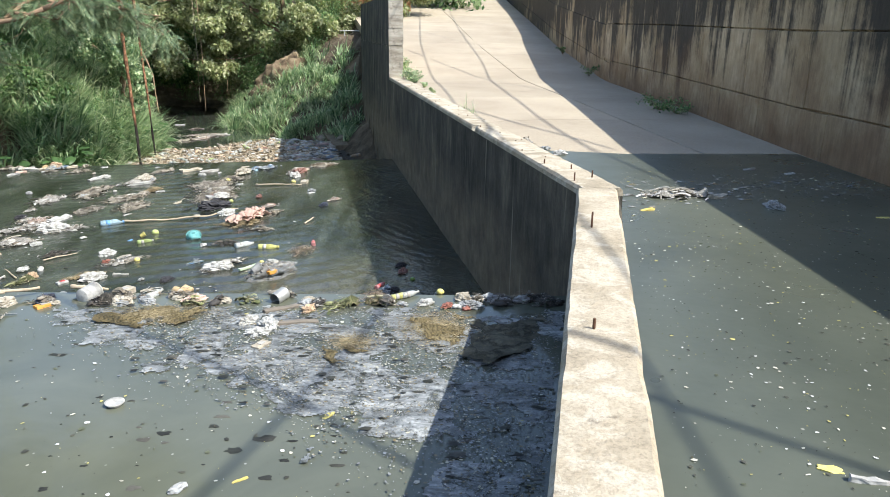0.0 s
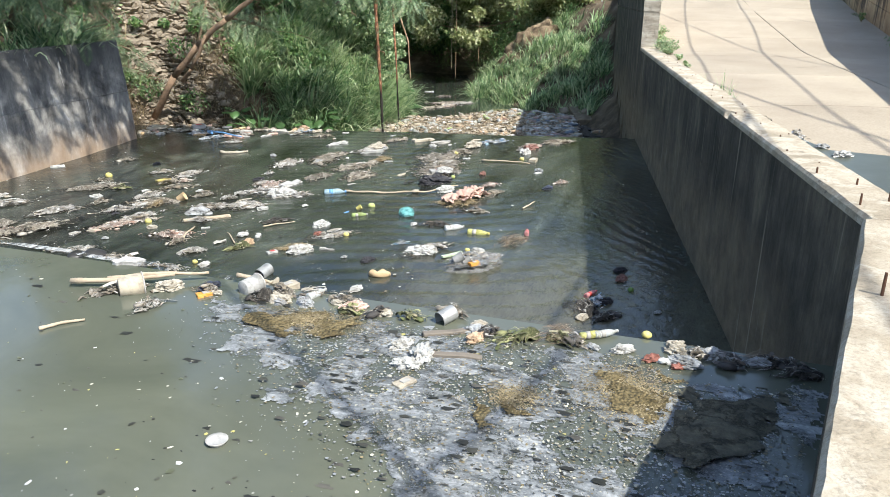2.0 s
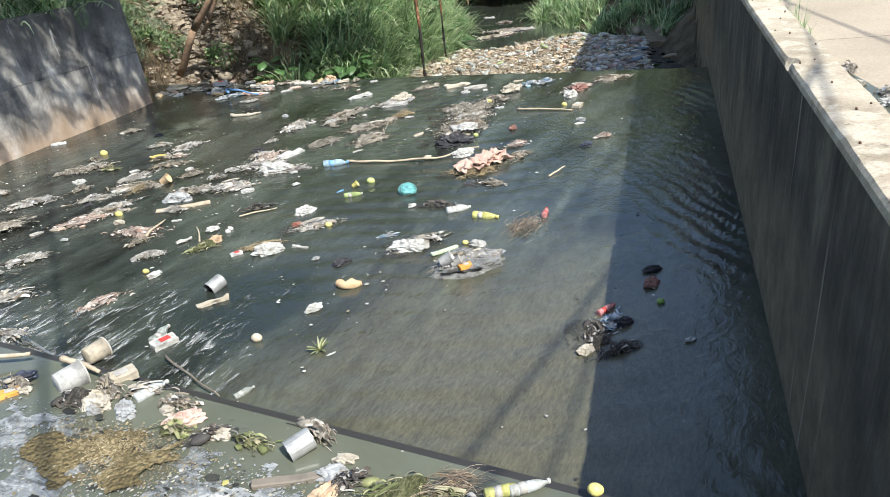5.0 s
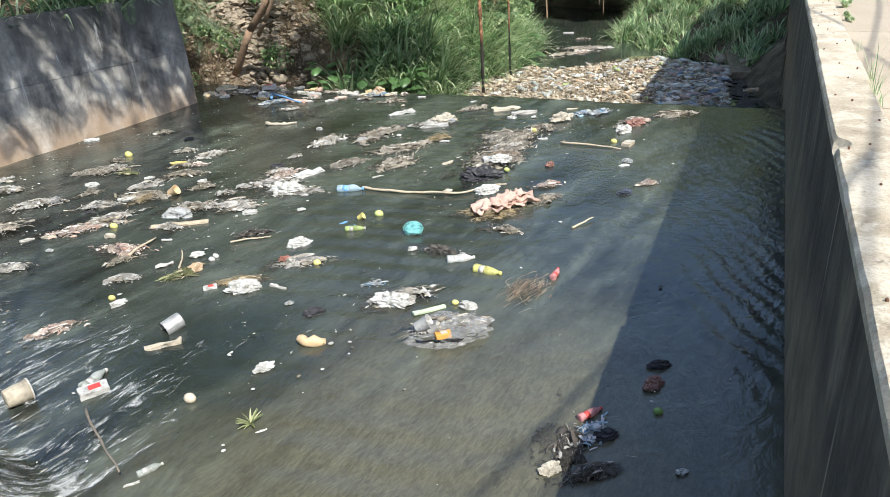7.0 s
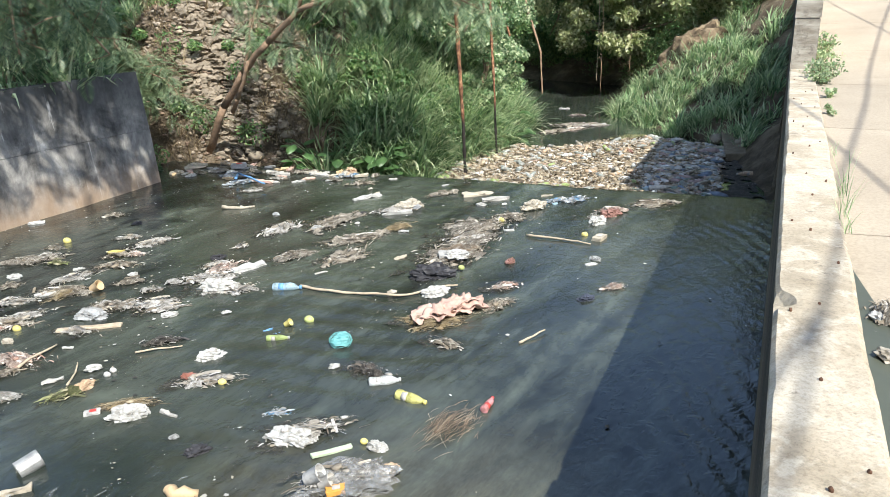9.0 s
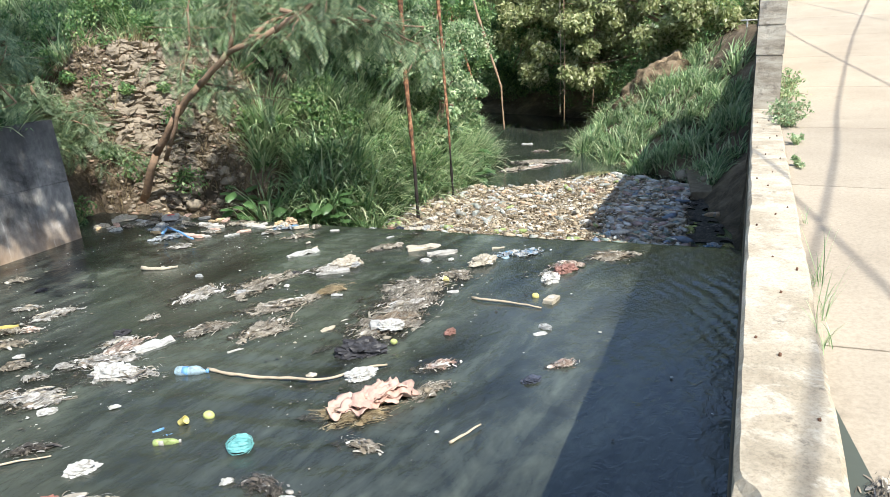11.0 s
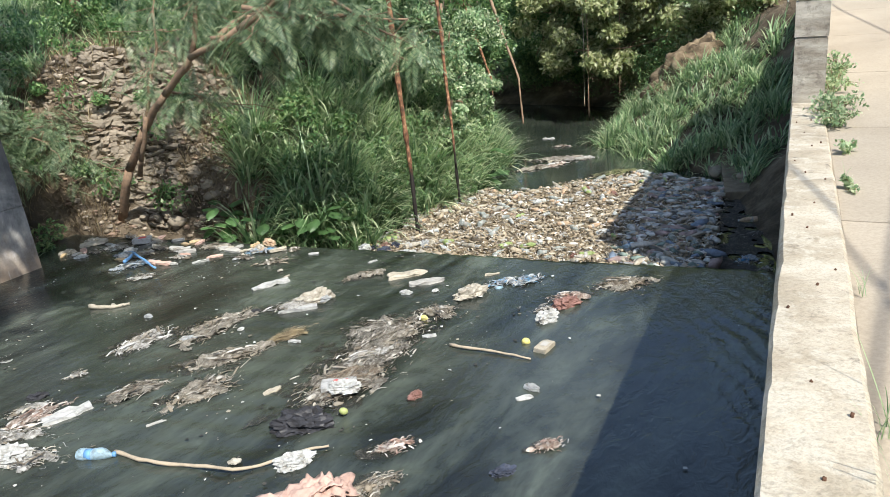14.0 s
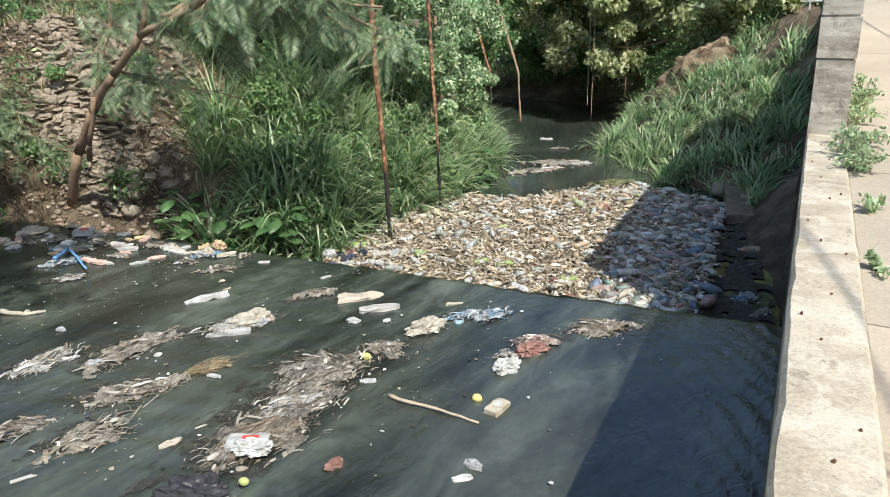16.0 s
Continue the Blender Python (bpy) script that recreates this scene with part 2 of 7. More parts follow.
COPING, STAINED, LEFTW, RIGHTW = make_coping(), make_stained(), make_left_wall(), make_right_wall()
ROAD, POOL, POND, APRON, LOWER, SOIL = make_road(), make_pool(), make_pool("scummy_road_water", 0.24), make_apron(), make_lower(), make_ground()
GRASS = leaf_mat("grass_blades", (0.06, 0.13, 0.055), (0.28, 0.415, 0.195), (0.71, 0.74, 0.48), 0.5)
FEATHER = leaf_mat("feathery_leaves", (0.085, 0.145, 0.075), (0.205, 0.285, 0.15), (0.43, 0.48, 0.28), 0.5)
BROAD = leaf_mat("broad_leaves", (0.05, 0.12, 0.04), (0.14, 0.255, 0.09), (0.34, 0.43, 0.18), 0.5)
YELLOWING = leaf_mat("dusty_leaves", (0.16, 0.21, 0.08), (0.44, 0.47, 0.23), (0.7, 0.68, 0.44), 0.55)
PALEGRASS = leaf_mat("pale_grass_blades", (0.17, 0.28, 0.13), (0.38, 0.5, 0.26), (0.64, 0.67, 0.43), 0.5)
DRY = leaf_mat("dry_stalks", (0.13, 0.09, 0.05), (0.27, 0.2, 0.11), (0.42, 0.34, 0.2), 0.15, 0.8)
WOODS = leaf_mat("far_leaves", (0.06, 0.13, 0.05), (0.2, 0.3, 0.13), (0.46, 0.52, 0.28), 0.55)
BARK = plain_mat("brown_bark", (0.3, 0.2, 0.13), 0.9, 0.2, 0.6, 14)
def make_rust():
    k = Mat("rusty_iron", 0.85, 0.3)
    col = k.ramp(k.noise(18, 6, 0.7), (0.4, (0.06, 0.032, 0.02)), (0.54, (0.25, 0.115, 0.058)), (0.66, (0.5, 0.3, 0.17)))
    wet = k.ramp(k.maths("ADD", k.height()[2], k.maths("MULTIPLY", k.noise(3, 4), 0.8)), (0.75, 1.0), (1.0, 0.0))
    return k.color(k.mix(wet, col, (0.025, 0.02, 0.017))).bump(k.noise(50, 5, 0.7), 0.8, 0.01).m


RUST = make_rust()
STONE = plain_mat("field_stone", (0.26, 0.215, 0.16), 0.9, 0.2, 0.5, 6)
WET = plain_mat("wet_black_coating", (0.03, 0.028, 0.024), 0.4, 0.4, 0.3, 12)
STEEL = plain_mat("rusted_rebar", (0.15, 0.08, 0.05), 0.8, 0.3, 0.5, 40, 0.4)


# ---------------------------------------------------------------- mesh helpers
def obj(name, bm, material, parent=None, label="", smooth=False):
    me = bpy.data.meshes.new(name)
    bm.to_mesh(me)
    bm.free()
    if smooth:
        me.polygons.foreach_set("use_smooth", [True] * len(me.polygons))
    me.materials.append(material)
    ob = new(name, me)
    if parent is not None:
        ob.parent = parent
    if label:
        ob["label"] = label
    return ob


part = obj


def big_mesh(name, verts, quads, tris, material, parent=None, smooth=False):
    """A mesh straight from number arrays."""
    me = bpy.data.meshes.new(name)
    nq, nt3 = len(quads), len(tris)
    me.vertices.add(len(verts))
    me.vertices.foreach_set("co", np.asarray(verts, np.float32).ravel())
    loops = np.concatenate([np.asarray(quads, np.int32).ravel(), np.asarray(tris, np.int32).ravel()])
    me.loops.add(len(loops))
    me.loops.foreach_set("vertex_index", loops)
    me.polygons.add(nq + nt3)
    starts = np.concatenate([np.arange(nq) * 4, nq * 4 + np.arange(nt3) * 3]).astype(np.int32)
    me.polygons.foreach_set("loop_start", starts)
    me.update(calc_edges=True)
    me.validate()
    if smooth:
        me.polygons.foreach_set("use_smooth", [True] * len(me.polygons))
    me.materials.append(material)
    ob = new(name, me)
    if parent is not None:
        ob.parent = parent
    return ob


def empty(name, x=0.0, y=0.0, z=0.0, rz=0.0):
    ob = new(name)
    ob.empty_display_size = 0.1
    ob.matrix_basis = pose(x, y, z, 0, 0, rz)
    return ob


def prism(bm, outline, z0, z1):
    """An upright block over a plan outline; z0 and z1 are numbers or functions of (x, y)."""
    f0 = z0 if callable(z0) else (lambda x, y: z0)
    f1 = z1 if callable(z1) else (lambda x, y: z1)
    lo = [bm.verts.new((x, y, f0(x, y))) for x, y in outline]
    hi = [bm.verts.new((x, y, f1(x, y))) for x, y in outline]
    n = len(outline)
    bm.faces.new(lo[::-1])
    bm.faces.new(hi)
    for i in range(n):
        bm.faces.new((lo[i], lo[(i + 1) % n], hi[(i + 1) % n], hi[i]))


def box_bm(sx, sy, sz, bevel=0.0, segments=2):
    bm = bmesh.new()
    bmesh.ops.create_cube(bm, size=1.0)
    bmesh.ops.scale(bm, vec=(sx, sy, sz), verts=bm.verts)
    bmesh.ops.translate(bm, vec=(0, 0, sz / 2), verts=bm.verts)
    if bevel:
        bmesh.ops.bevel(bm, geom=list(bm.edges), offset=bevel, segments=segments, affect="EDGES", profile=0.6)
    return bm


def tube(bm, pts, radii, sides=8):
    """A tapered round limb along points."""
    pts = [Vector(p) for p in pts]
    rings = []
    for i, p in enumerate(pts):
        d = (pts[min(i + 1, len(pts) - 1)] - pts[max(i - 1, 0)]).normalized()
        a = d.orthogonal().normalized() if i == 0 else (rings_axis - d * rings_axis.dot(d)).normalized()
        rings_axis = a
        b = d.cross(a)
        r = radii[i]
        rings.append([bm.verts.new(p + (a * math.cos(t) + b * math.sin(t)) * r) for t in (2 * math.pi * j / sides for j in range(sides))])
    for u, v in zip(rings, rings[1:]):
        for j in range(sides):
            bm.faces.new((u[j], u[(j + 1) % sides], v[(j + 1) % sides], v[j]))
    bm.faces.new(rings[0][::-1])
    bm.faces.new(rings[-1])


def roughen(bm, amount, scale, seed=0.0):
    for v in bm.verts:
        n = noise.noise_vector(v.co * scale + Vector((seed, seed * 1.7, seed * 0.3)))
        v.co += n * amount


# ---------------------------------------------------------------- the plan
CREST, POOL_Z, LOW_Z = 1.48, 0.82, -0.60


def wall_x(y):
    """The channel side of the dividing wall past its bend."""
    return 0.80 - 0.174 * (y - 4.41)


def near_x(y):
    """The channel side of the dividing wall before its bend."""
    return 0.161 + 0.211 * (y - 1.475)


def road_z(y):
    return float(np.interp(y, [-20, 6.3, 10, 14, 20, 30, 60], [1.0, 1.36, 1.42, 1.46, 1.98, 3.1, 6.5]))


def left_x(y):
    """Foot of the left wall's channel face."""
    return -8.25 - 0.134 * (y - 7.7)


def apron_end(x):
    """Where the apron drops into the stream."""
    return 13.45 + 0.19 * (x + 2.6)

# ---------------------------------------------------------------- ground and banks
SHORE = np.array([(-8.6, -30), (-8.6, 11.2), (-9.7, 12.0), (-9.4, 13.0), (-7.7, 13.6), (-6.55, 13.95), (-6.5, 14.9), (-6.8, 16.2), (-6.8, 17.6), (-7.1, 18.9),
                  (-7.9, 20.4), (-9.9, 23.7), (-14, 26.6), (-14.5, 29.0), (-8.2, 27.6), (-6.2, 22.4), (-4.4, 20.3), (-2.8, 19.5),
                  (-2.2, 17.6), (-1.2, 15.2), (-0.7, 13.9), (1.2, 4.4), (0.4, 0.0), (-6, -30)])


def shore_distance(x, y):
    """Metres outside the shore line (negative in the water), for arrays."""
    best = np.full(x.shape, 1e9)
    inside = np.zeros(x.shape, bool)
    for (x0, y0), (x1, y1) in zip(SHORE, np.roll(SHORE, -1, 0)):
        ex, ey = x1 - x0, y1 - y0
        u = np.clip(((x - x0) * ex + (y - y0) * ey) / (ex * ex + ey * ey), 0, 1)
        best = np.minimum(best, np.hypot(x - x0 - u * ex, y - y0 - u * ey))
        cross = ((y0 > y) != (y1 > y)) & (x < (x1 - x0) * (y - y0) / (y1 - y0 + 1e-12) + x0)
        inside ^= cross
    return np.where(inside, -best, best)


def lumps(x, y, s):
    return np.sin(x * s + 1.3) * np.cos(y * s * 1.13 + 0.4) + 0.5 * np.sin(x * s * 2.3 + y * s * 1.9) + 0.3 * np.cos(y * s * 3.7 - x * s * 2.9)


def ground_z(x, y):
    d = shore_distance(x, y)
    steep = 1.06 + 1.0 * np.exp(-(((x + 10.2) / 1.5) ** 2 + ((y - 13.7) / 1.3) ** 2) ** 2)
    left = np.minimum(-0.7 + steep * d, 2.3 + 0.16 * np.clip(d - 1.5, 0, 99))
    right = np.where(d < 3.5, -0.7 + 0.76 * d, 1.96 + 0.12 * (d - 3.5))
    far = np.where(d < 2.0, -0.65 + 0.6 * d, 0.55 + 0.22 * (d - 2.0))
    w = np.clip((x + 8.0) / 3.0, 0, 1)
    z = left * (1 - w) + right * w
    f = np.clip((y - 25.0) / 3.0, 0, 1)
    z = z * (1 - f) + far * f
    z = z + np.clip(d, 0, 1.0) * (0.12 * lumps(x, y, 1.7) + 0.16 * lumps(x + 3, y - 1, 0.9))
    side = (x < left_x(y) - 0.25) & (y < 10.85)
    z = np.where(side, 1.42 + 0.32 * np.clip(-9.0 - x, 0, 9), z)
    z = np.where(d < 0, np.maximum(-0.9 - 0.25 * np.clip(-d, 0, 2), -1.4), z)
    road = (x > wall_x(y) + 0.12) & (y > 4.4) & (y < 45) | (x > near_x(y) + 0.12) & (y <= 4.4)
    rz = np.interp(y, [-20, 6.3, 10, 14, 20, 30, 60], [1.0, 1.36, 1.42, 1.46, 1.98, 3.1, 6.5]) - 0.25
    z = np.where(road, rz, z)
    z = np.where(x > 3.25, 3.35 + 0.05 * (x - 3.25), z)
    return np.minimum(z, 14.0)


def build_ground():
    xs = np.unique(np.concatenate([np.linspace(-400, -30, 16), np.linspace(-30, -13, 35), np.arange(-13, 3.6, 0.16), np.linspace(3.7, 30, 18), np.linspace(30, 400, 14)]))
    ys = np.unique(np.concatenate([np.linspace(-400, -20, 14), np.linspace(-20, 9, 30), np.arange(9.2, 29, 0.16), np.linspace(29, 60, 32), np.linspace(60, 400, 14)]))
    X, Y = np.meshgrid(xs, ys)
    Z = ground_z(X, Y)
    nx, ny = len(xs), len(ys)
    i = (np.arange(ny - 1)[:, None] * nx + np.arange(nx - 1)[None]).ravel()
    quads = np.stack([i, i + 1, i + nx + 1, i + nx], 1)
    ob = big_mesh("ground", np.stack([X, Y, Z], -1).reshape(-1, 3), quads, np.zeros((0, 3), int), SOIL, smooth=True)
    tagged(ob, "brown stony soil of the stream banks", "ground", kind="structure")


build_ground()


def retaining_top(y):
    return float(np.interp(y, [6, 12, 17, 22, 28, 34, 46], [3.42, 3.18, 3.0, 3.2, 3.65, 4.33, 5.5]))


def build_walls():
    # dividing wall before the bend
    bm = bmesh.new()
    ys = np.linspace(-9, 4.41, 12)
    left = [(near_x(y), y) for y in ys]
    right = [(near_x(y) + 0.222 + 0.0075 * (y - 1.475), y) for y in ys]
    right[-1] = (1.045, 4.46)
    prism(bm, left + right[::-1], -0.9, CREST - 0.05)
    w = tagged(obj("wall_near", bm, STAINED), "low concrete dividing wall with dark stained sides", "wall", kind="structure")
    # dividing wall past the bend
    bm = bmesh.new()
    ys = np.linspace(4.41, 14.1, 24)
    prism(bm, [(wall_x(y), y) for y in ys] + [(wall_x(y) + 0.25, y) for y in ys[::-1]], -0.9, CREST - 0.05)
    tagged(obj("wall_channel", bm, STAINED), "black-streaked concrete channel wall with pale top", "wall", kind="structure")
    # rough pale tops, chipped along the edges
    for nm, fx, y0, y1, wide in (("wall_top_near", near_x, -9.0, 4.405, 0.23), ("wall_top_channel", wall_x, 4.415, 14.1, 0.25)):
        bm = bmesh.new()
        n = int((y1 - y0) / 0.03)
        rows = []
        for i in range(n + 1):
            y = y0 + (y1 - y0) * i / n
            a = fx(y)
            chip = max(0.0, noise.noise(Vector((y * 3.1, 1.0, fx(0))))) * 0.018 + max(0.0, noise.noise(Vector((y * 9, 5.0, 2)))) * 0.006
            chip2 = max(0.0, noise.noise(Vector((y * 2.7, 9.0, fx(0))))) * 0.02 + max(0.0, noise.noise(Vector((y * 9, 7.0, 2)))) * 0.006
            if nm == "wall_top_channel":
                chip += 0.05 * math.exp(-((y - 7.2) / 0.06) ** 4)
            h = lambda k: CREST + 0.004 * noise.noise(Vector((y * 9, k * 3.0, 4)))
            line = [(a - 0.004, CREST - 0.05), (a - 0.004 + chip * 0.6, CREST - 0.018 - chip * 0.4), (a + 0.008 + chip, h(0) - 0.002), (a + wide * 0.33, h(1)), (a + wide * 0.66, h(2)),
                    (a + wide - 0.01 - chip2, h(3) - 0.002), (a + wide + 0.004 - chip2 * 0.6, CREST - 0.016 - chip2 * 0.4), (a + wide + 0.004, CREST - 0.05)]
            rows.append([bm.verts.new((x, y, z)) for x, z in line])
        for u, v in zip(rows, rows[1:]):
            for j in range(7):
                bm.faces.new((u[j], u[j + 1], v[j + 1], v[j]))
            bm.faces.new((u[7], u[0], v[0], v[7]))
        bm.faces.new(rows[0])
        bm.faces.new(rows[-1][::-1])
        bmesh.ops.recalc_face_normals(bm, faces=bm.faces)
        tagged(obj(nm, bm, COPING), "pale rough weathered concrete top of the wall", "wall top", kind="structure")
    # taller pier wall further on
    bm = bmesh.new()
    ys = np.linspace(14.1, 20.5, 12)
    for z0, z1, g in ((-0.9, 2.03, 0.0), (2.03, 2.045, -0.012), (2.045, 2.335, 0.005), (2.335, 2.35, -0.012), (2.35, 2.92, 0.001)):
        yy = np.linspace(14.1 - g, 20.5, 12)
        prism(bm, [(wall_x(y) - g, y) for y in yy] + [(wall_x(y) + 0.26 + g, y) for y in yy[::-1]], z0, z1)
    bmesh.ops.recalc_face_normals(bm, faces=bm.faces)
    bm.normal_update()
    # channel faces get dark stained concrete, their shade included in the colour
    for f in bm.faces:
        f.material_index = 1 if f.normal.x < -0.5 else 0
    pier = obj("wall_pier", bm, COPING_PIER)
    pier.data.materials.append(STAINED)
    tagged(pier, "tall weathered concrete wall end with form lines", "wall", kind="structure")
    # left wall, leaning back a little
    bm = bmesh.new()
    ys = np.linspace(-9, 10.97, 40)
    lo = [bm.verts.new((left_x(y), y, -0.9)) for y in ys]
    m1, m2, m3, m4 = ([bm.verts.new((left_x(y) - dx, y, z + 0.01 * math.sin(y))) for y in ys] for dx, z in ((0.11, 0.80), (0.122, 0.804), (0.122, 0.812), (0.113, 0.816)))
    hi = [bm.verts.new((left_x(y) - 0.2, y, 1.60 + 0.012 * noise.noise(Vector((y * 2, 0, 0))))) for y in ys]
    hb = [bm.verts.new((left_x(y) - 0.5, y, 1.58)) for y in ys]
    lb = [bm.verts.new((left_x(y) - 0.5, y, -0.9)) for y in ys]
    for a, b in ((lo, m1), (m1, m2), (m2, m3), (m3, m4), (m4, hi), (hi, hb), (hb, lb)):
        for i in range(len(ys) - 1):
            bm.faces.new((a[i], b[i], b[i + 1], a[i + 1]))
    bm.faces.new((lo[-1], m1[-1], m2[-1], m3[-1], m4[-1], hi[-1], hb[-1], lb[-1]))
    bm.faces.new((lo[0], lb[0], hb[0], hi[0], m4[0], m3[0], m2[0], m1[0]))
    bmesh.ops.recalc_face_normals(bm, faces=bm.faces)
    tagged(obj("wall_left", bm, LEFTW), "weathered grey concrete channel wall stained brown below", "wall", kind="structure")
    # weir
    bm = bmesh.new()
    prism(bm, [(left_x(4.2) - 0.2, 4.16), (0.75, 4.16), (0.79, 4.42), (left_x(4.4) - 0.2, 4.42)], -0.9, 0.79)
    tagged(obj("weir", bm, WET), "concrete weir sill between pool and apron", "weir", kind="structure")
    # retaining wall beyond the road
    bm = bmesh.new()
    ys = np.linspace(-9, 46, 45)
    prism(bm, [(3.06 + (y + 9) * 0.00473, y) for y in ys[::-1]] + [(3.36 + (y + 9) * 0.00473, y) for y in ys], -0.5, lambda x, y: retaining_top(y))
    tagged(obj("wall_right", bm, RIGHTW), "tall tan concrete retaining wall with black streaks", "wall", kind="structure")


def make_pier():
    k = Mat("pier_concrete", 0.9, 0.25)
    bands = k.noise(1.0, 4, 0.6, k.mapped((2, 2, 9)))
    col = k.ramp(bands, (0.35, (0.28, 0.24, 0.185)), (0.6, (0.52, 0.47, 0.385)))
    spots = k.ramp(k.noise(12, 6, 0.7), (0.52, 0.0), (0.7, 0.7))
    return k.color(k.mix(spots, col, (0.12, 0.1, 0.08))).bump(k.noise(28, 6, 0.7), 0.6, 0.015).m


COPING_PIER = make_pier()
build_walls()


def chute(x, y):
    """Height of the water that slides over the sill on the open side of the pool."""
    u = np.clip((y - 4.42) / 0.6, 0, 1)
    return 0.81 * (1 - u * u * (3 - 2 * u)) * np.clip((-2.3 - x) / 0.5, 0, 1)


def build_waters():
    # pool held back by the weir
    bm = bmesh.new()
    prism(bm, [(left_x(-9) - 0.2, -9), (near_x(-9) + 0.02, -9), (near_x(4.36) + 0.02, 4.36), (left_x(4.36) - 0.2, 4.36)], POOL_Z - 0.02, POOL_Z)
    tagged(obj("water_pool", bm, POOL), "still murky grey-green pool water", "water", kind="structure")
    # sheet of water over the apron, falling slightly away and rippled along the wall
    xs = np.arange(-9.9, 1.2, 0.05)
    ys = np.arange(4.3, 13.95, 0.05)
    X, Y = np.meshgrid(xs, ys)
    edge = apron_end(X)
    Z = 0.012 * lumps(X * 1.0, Y * 0.7, 2.1) * 0.5
    near = np.clip(1 - (wall_x(Y) - X) / 1.5, 0, 1)
    Z = Z + near * 0.0085 * np.sin((X * 0.75 + Y * 0.66) * 40 + 2.6 * lumps(X, Y, 1.9)) * np.clip(0.6 + 0.5 * lumps(X, Y, 1.3), 0.1, 1.3)
    Z = Z + 0.004 * np.sin((X * 0.45 - Y * 0.9) * 24 + 2.0 * np.sin(X * 1.7 + Y)) * np.clip(np.sin(X * 0.9 + Y * 0.5), 0, 1)
    Z = np.where(Y > edge, -0.75 * np.clip((Y - edge) / 0.14, 0, 1), Z)
    Z = Z + chute(X, Y)
    nx, ny = len(xs), len(ys)
    i = (np.arange(ny - 1)[:, None] * nx + np.arange(nx - 1)[None]).ravel()
    quads = np.stack([i, i + 1, i + nx + 1, i + nx], 1)
    ob = big_mesh("water_apron", np.stack([X, Y, Z], -1).reshape(-1, 3), quads, np.zeros((0, 3), int), APRON, smooth=True)
    tagged(ob, "thin dark water flowing over the concrete apron", "water", kind="structure")
    # apron slab beneath
    bm = bmesh.new()
    prism(bm, [(-9.9, 4.42), (1.0, 4.42), (-0.7, apron_end(-0.7)), (-9.9, apron_end(-9.9))], -0.9, -0.06)
    tagged(obj("apron", bm, STAINED), "wet concrete apron slab below the weir", "apron", kind="structure")
    # stream below the apron
    bm = bmesh.new()
    prism(bm, [(-15.5, 11.5), (-9.9, 11.6), (-0.4, 13.7), (-0.4, 30.0), (-15.5, 30.0)], LOW_Z - 0.1, LOW_Z)
    tagged(obj("water_stream", bm, LOWER), "dark slow stream water", "water", kind="structure")
    # ponded water on the foot of the road
    bm = bmesh.new()
    prism(bm, [(near_x(-9) + 0.245, -9), (3.05, -9), (3.09, 6.7), (1.6, 6.36), (0.95, 6.5), (0.43, 8.05), (1.04, 4.46)], 1.2, 1.36)
    tagged(obj("water_road", bm, POND), "murky water ponded on the low end of the road", "water", kind="structure")


build_waters()


def build_road():
    """Cast slabs with open joints, two lanes wide."""
    def dip(away, v):
        # the road sags towards the dividing wall at its low end
        return 0.055 * max(0.0, 1 - away / 0.8) * max(0.0, min(1.0, (11.0 - v) / 3.0))

    bed = bmesh.new()
    ys = np.linspace(-9, 45, 60)
    def inner(y):
        return wall_x(y) + 0.25 if y > 4.41 else near_x(y) + 0.245
    prism(bed, [(inner(y), y) for y in ys] + [(3.2, y) for y in ys[::-1]], lambda x, y: road_z(y) - 0.3, lambda x, y: road_z(y) - 0.09)
    road = tagged(obj("road", bed, ROAD), "pale sunlit concrete road ramp with open joints", "road", kind="structure")
    y = -1.0
    while y < 44:
        y1 = y + 2.35
        mid = lambda v: 0.5 * (inner(v) + 3.1) + 0.35
        for lane in (0, 1):
            bm = bmesh.new()
            g = 0.006
            rows = []
            for k in range(5):
                v = y + g + (y1 - y - 2 * g) * k / 4
                a, b = (inner(v) + 0.004, mid(v) - g) if lane == 0 else (mid(v) + g, 3.2)
                sl = 0.06
                rows.append([bm.verts.new((a + (b - a) * u, v + sl * (a + (b - a) * u), road_z(v) + dz - dip(a + (b - a) * u - inner(v), v))) for u, dz in ((0, -0.1), (0, -0.006), (0.006, 0), (0.2, 0), (0.45, 0), (0.7, 0), (0.994, 0), (1, -0.006), (1, -0.1))])
            for p, q in zip(rows, rows[1:]):
                for j in range(8):
                    bm.faces.new((p[j], p[j + 1], q[j + 1], q[j]))
            bm.faces.new(rows[0])
            bm.faces.new(rows[-1][::-1])
            bmesh.ops.recalc_face_normals(bm, faces=bm.faces)
            part("slab", bm, ROAD, road)
        y = y1


build_road()


def build_right_panels():
    """Cast panels of the retaining wall, with recessed lines between them."""
    wall = bpy.data.objects["wall_right"]
    me = None
    for r in range(4):
        for c in range(26):
            y = -3.0 + c * 1.3 + (0.4 if r % 2 else 0.0)
            base = road_z(max(y, 6.3)) - 0.25
            z0 = base + r * 0.64
            if z0 + 0.63 > min(retaining_top(y), retaining_top(y + 1.3)):
                continue
            if me is None:
                bm = box_bm(0.03, 1.288, 0.63, 0.006, 1)
                pn = part("panel", bm, RIGHTW, wall)
                me = pn.data
            else:
                pn = new("panel", me)
                pn.parent = wall
            slope = math.degrees(math.atan2(road_z(y + 1.3) - road_z(y), 1.3)) if y > 6 else 0.0
            pn.matrix_basis = pose(3.06 + (y + 9.65) * 0.00473 - 0.012, y + 0.65, z0, slope, 0, -0.27)


build_right_panels()

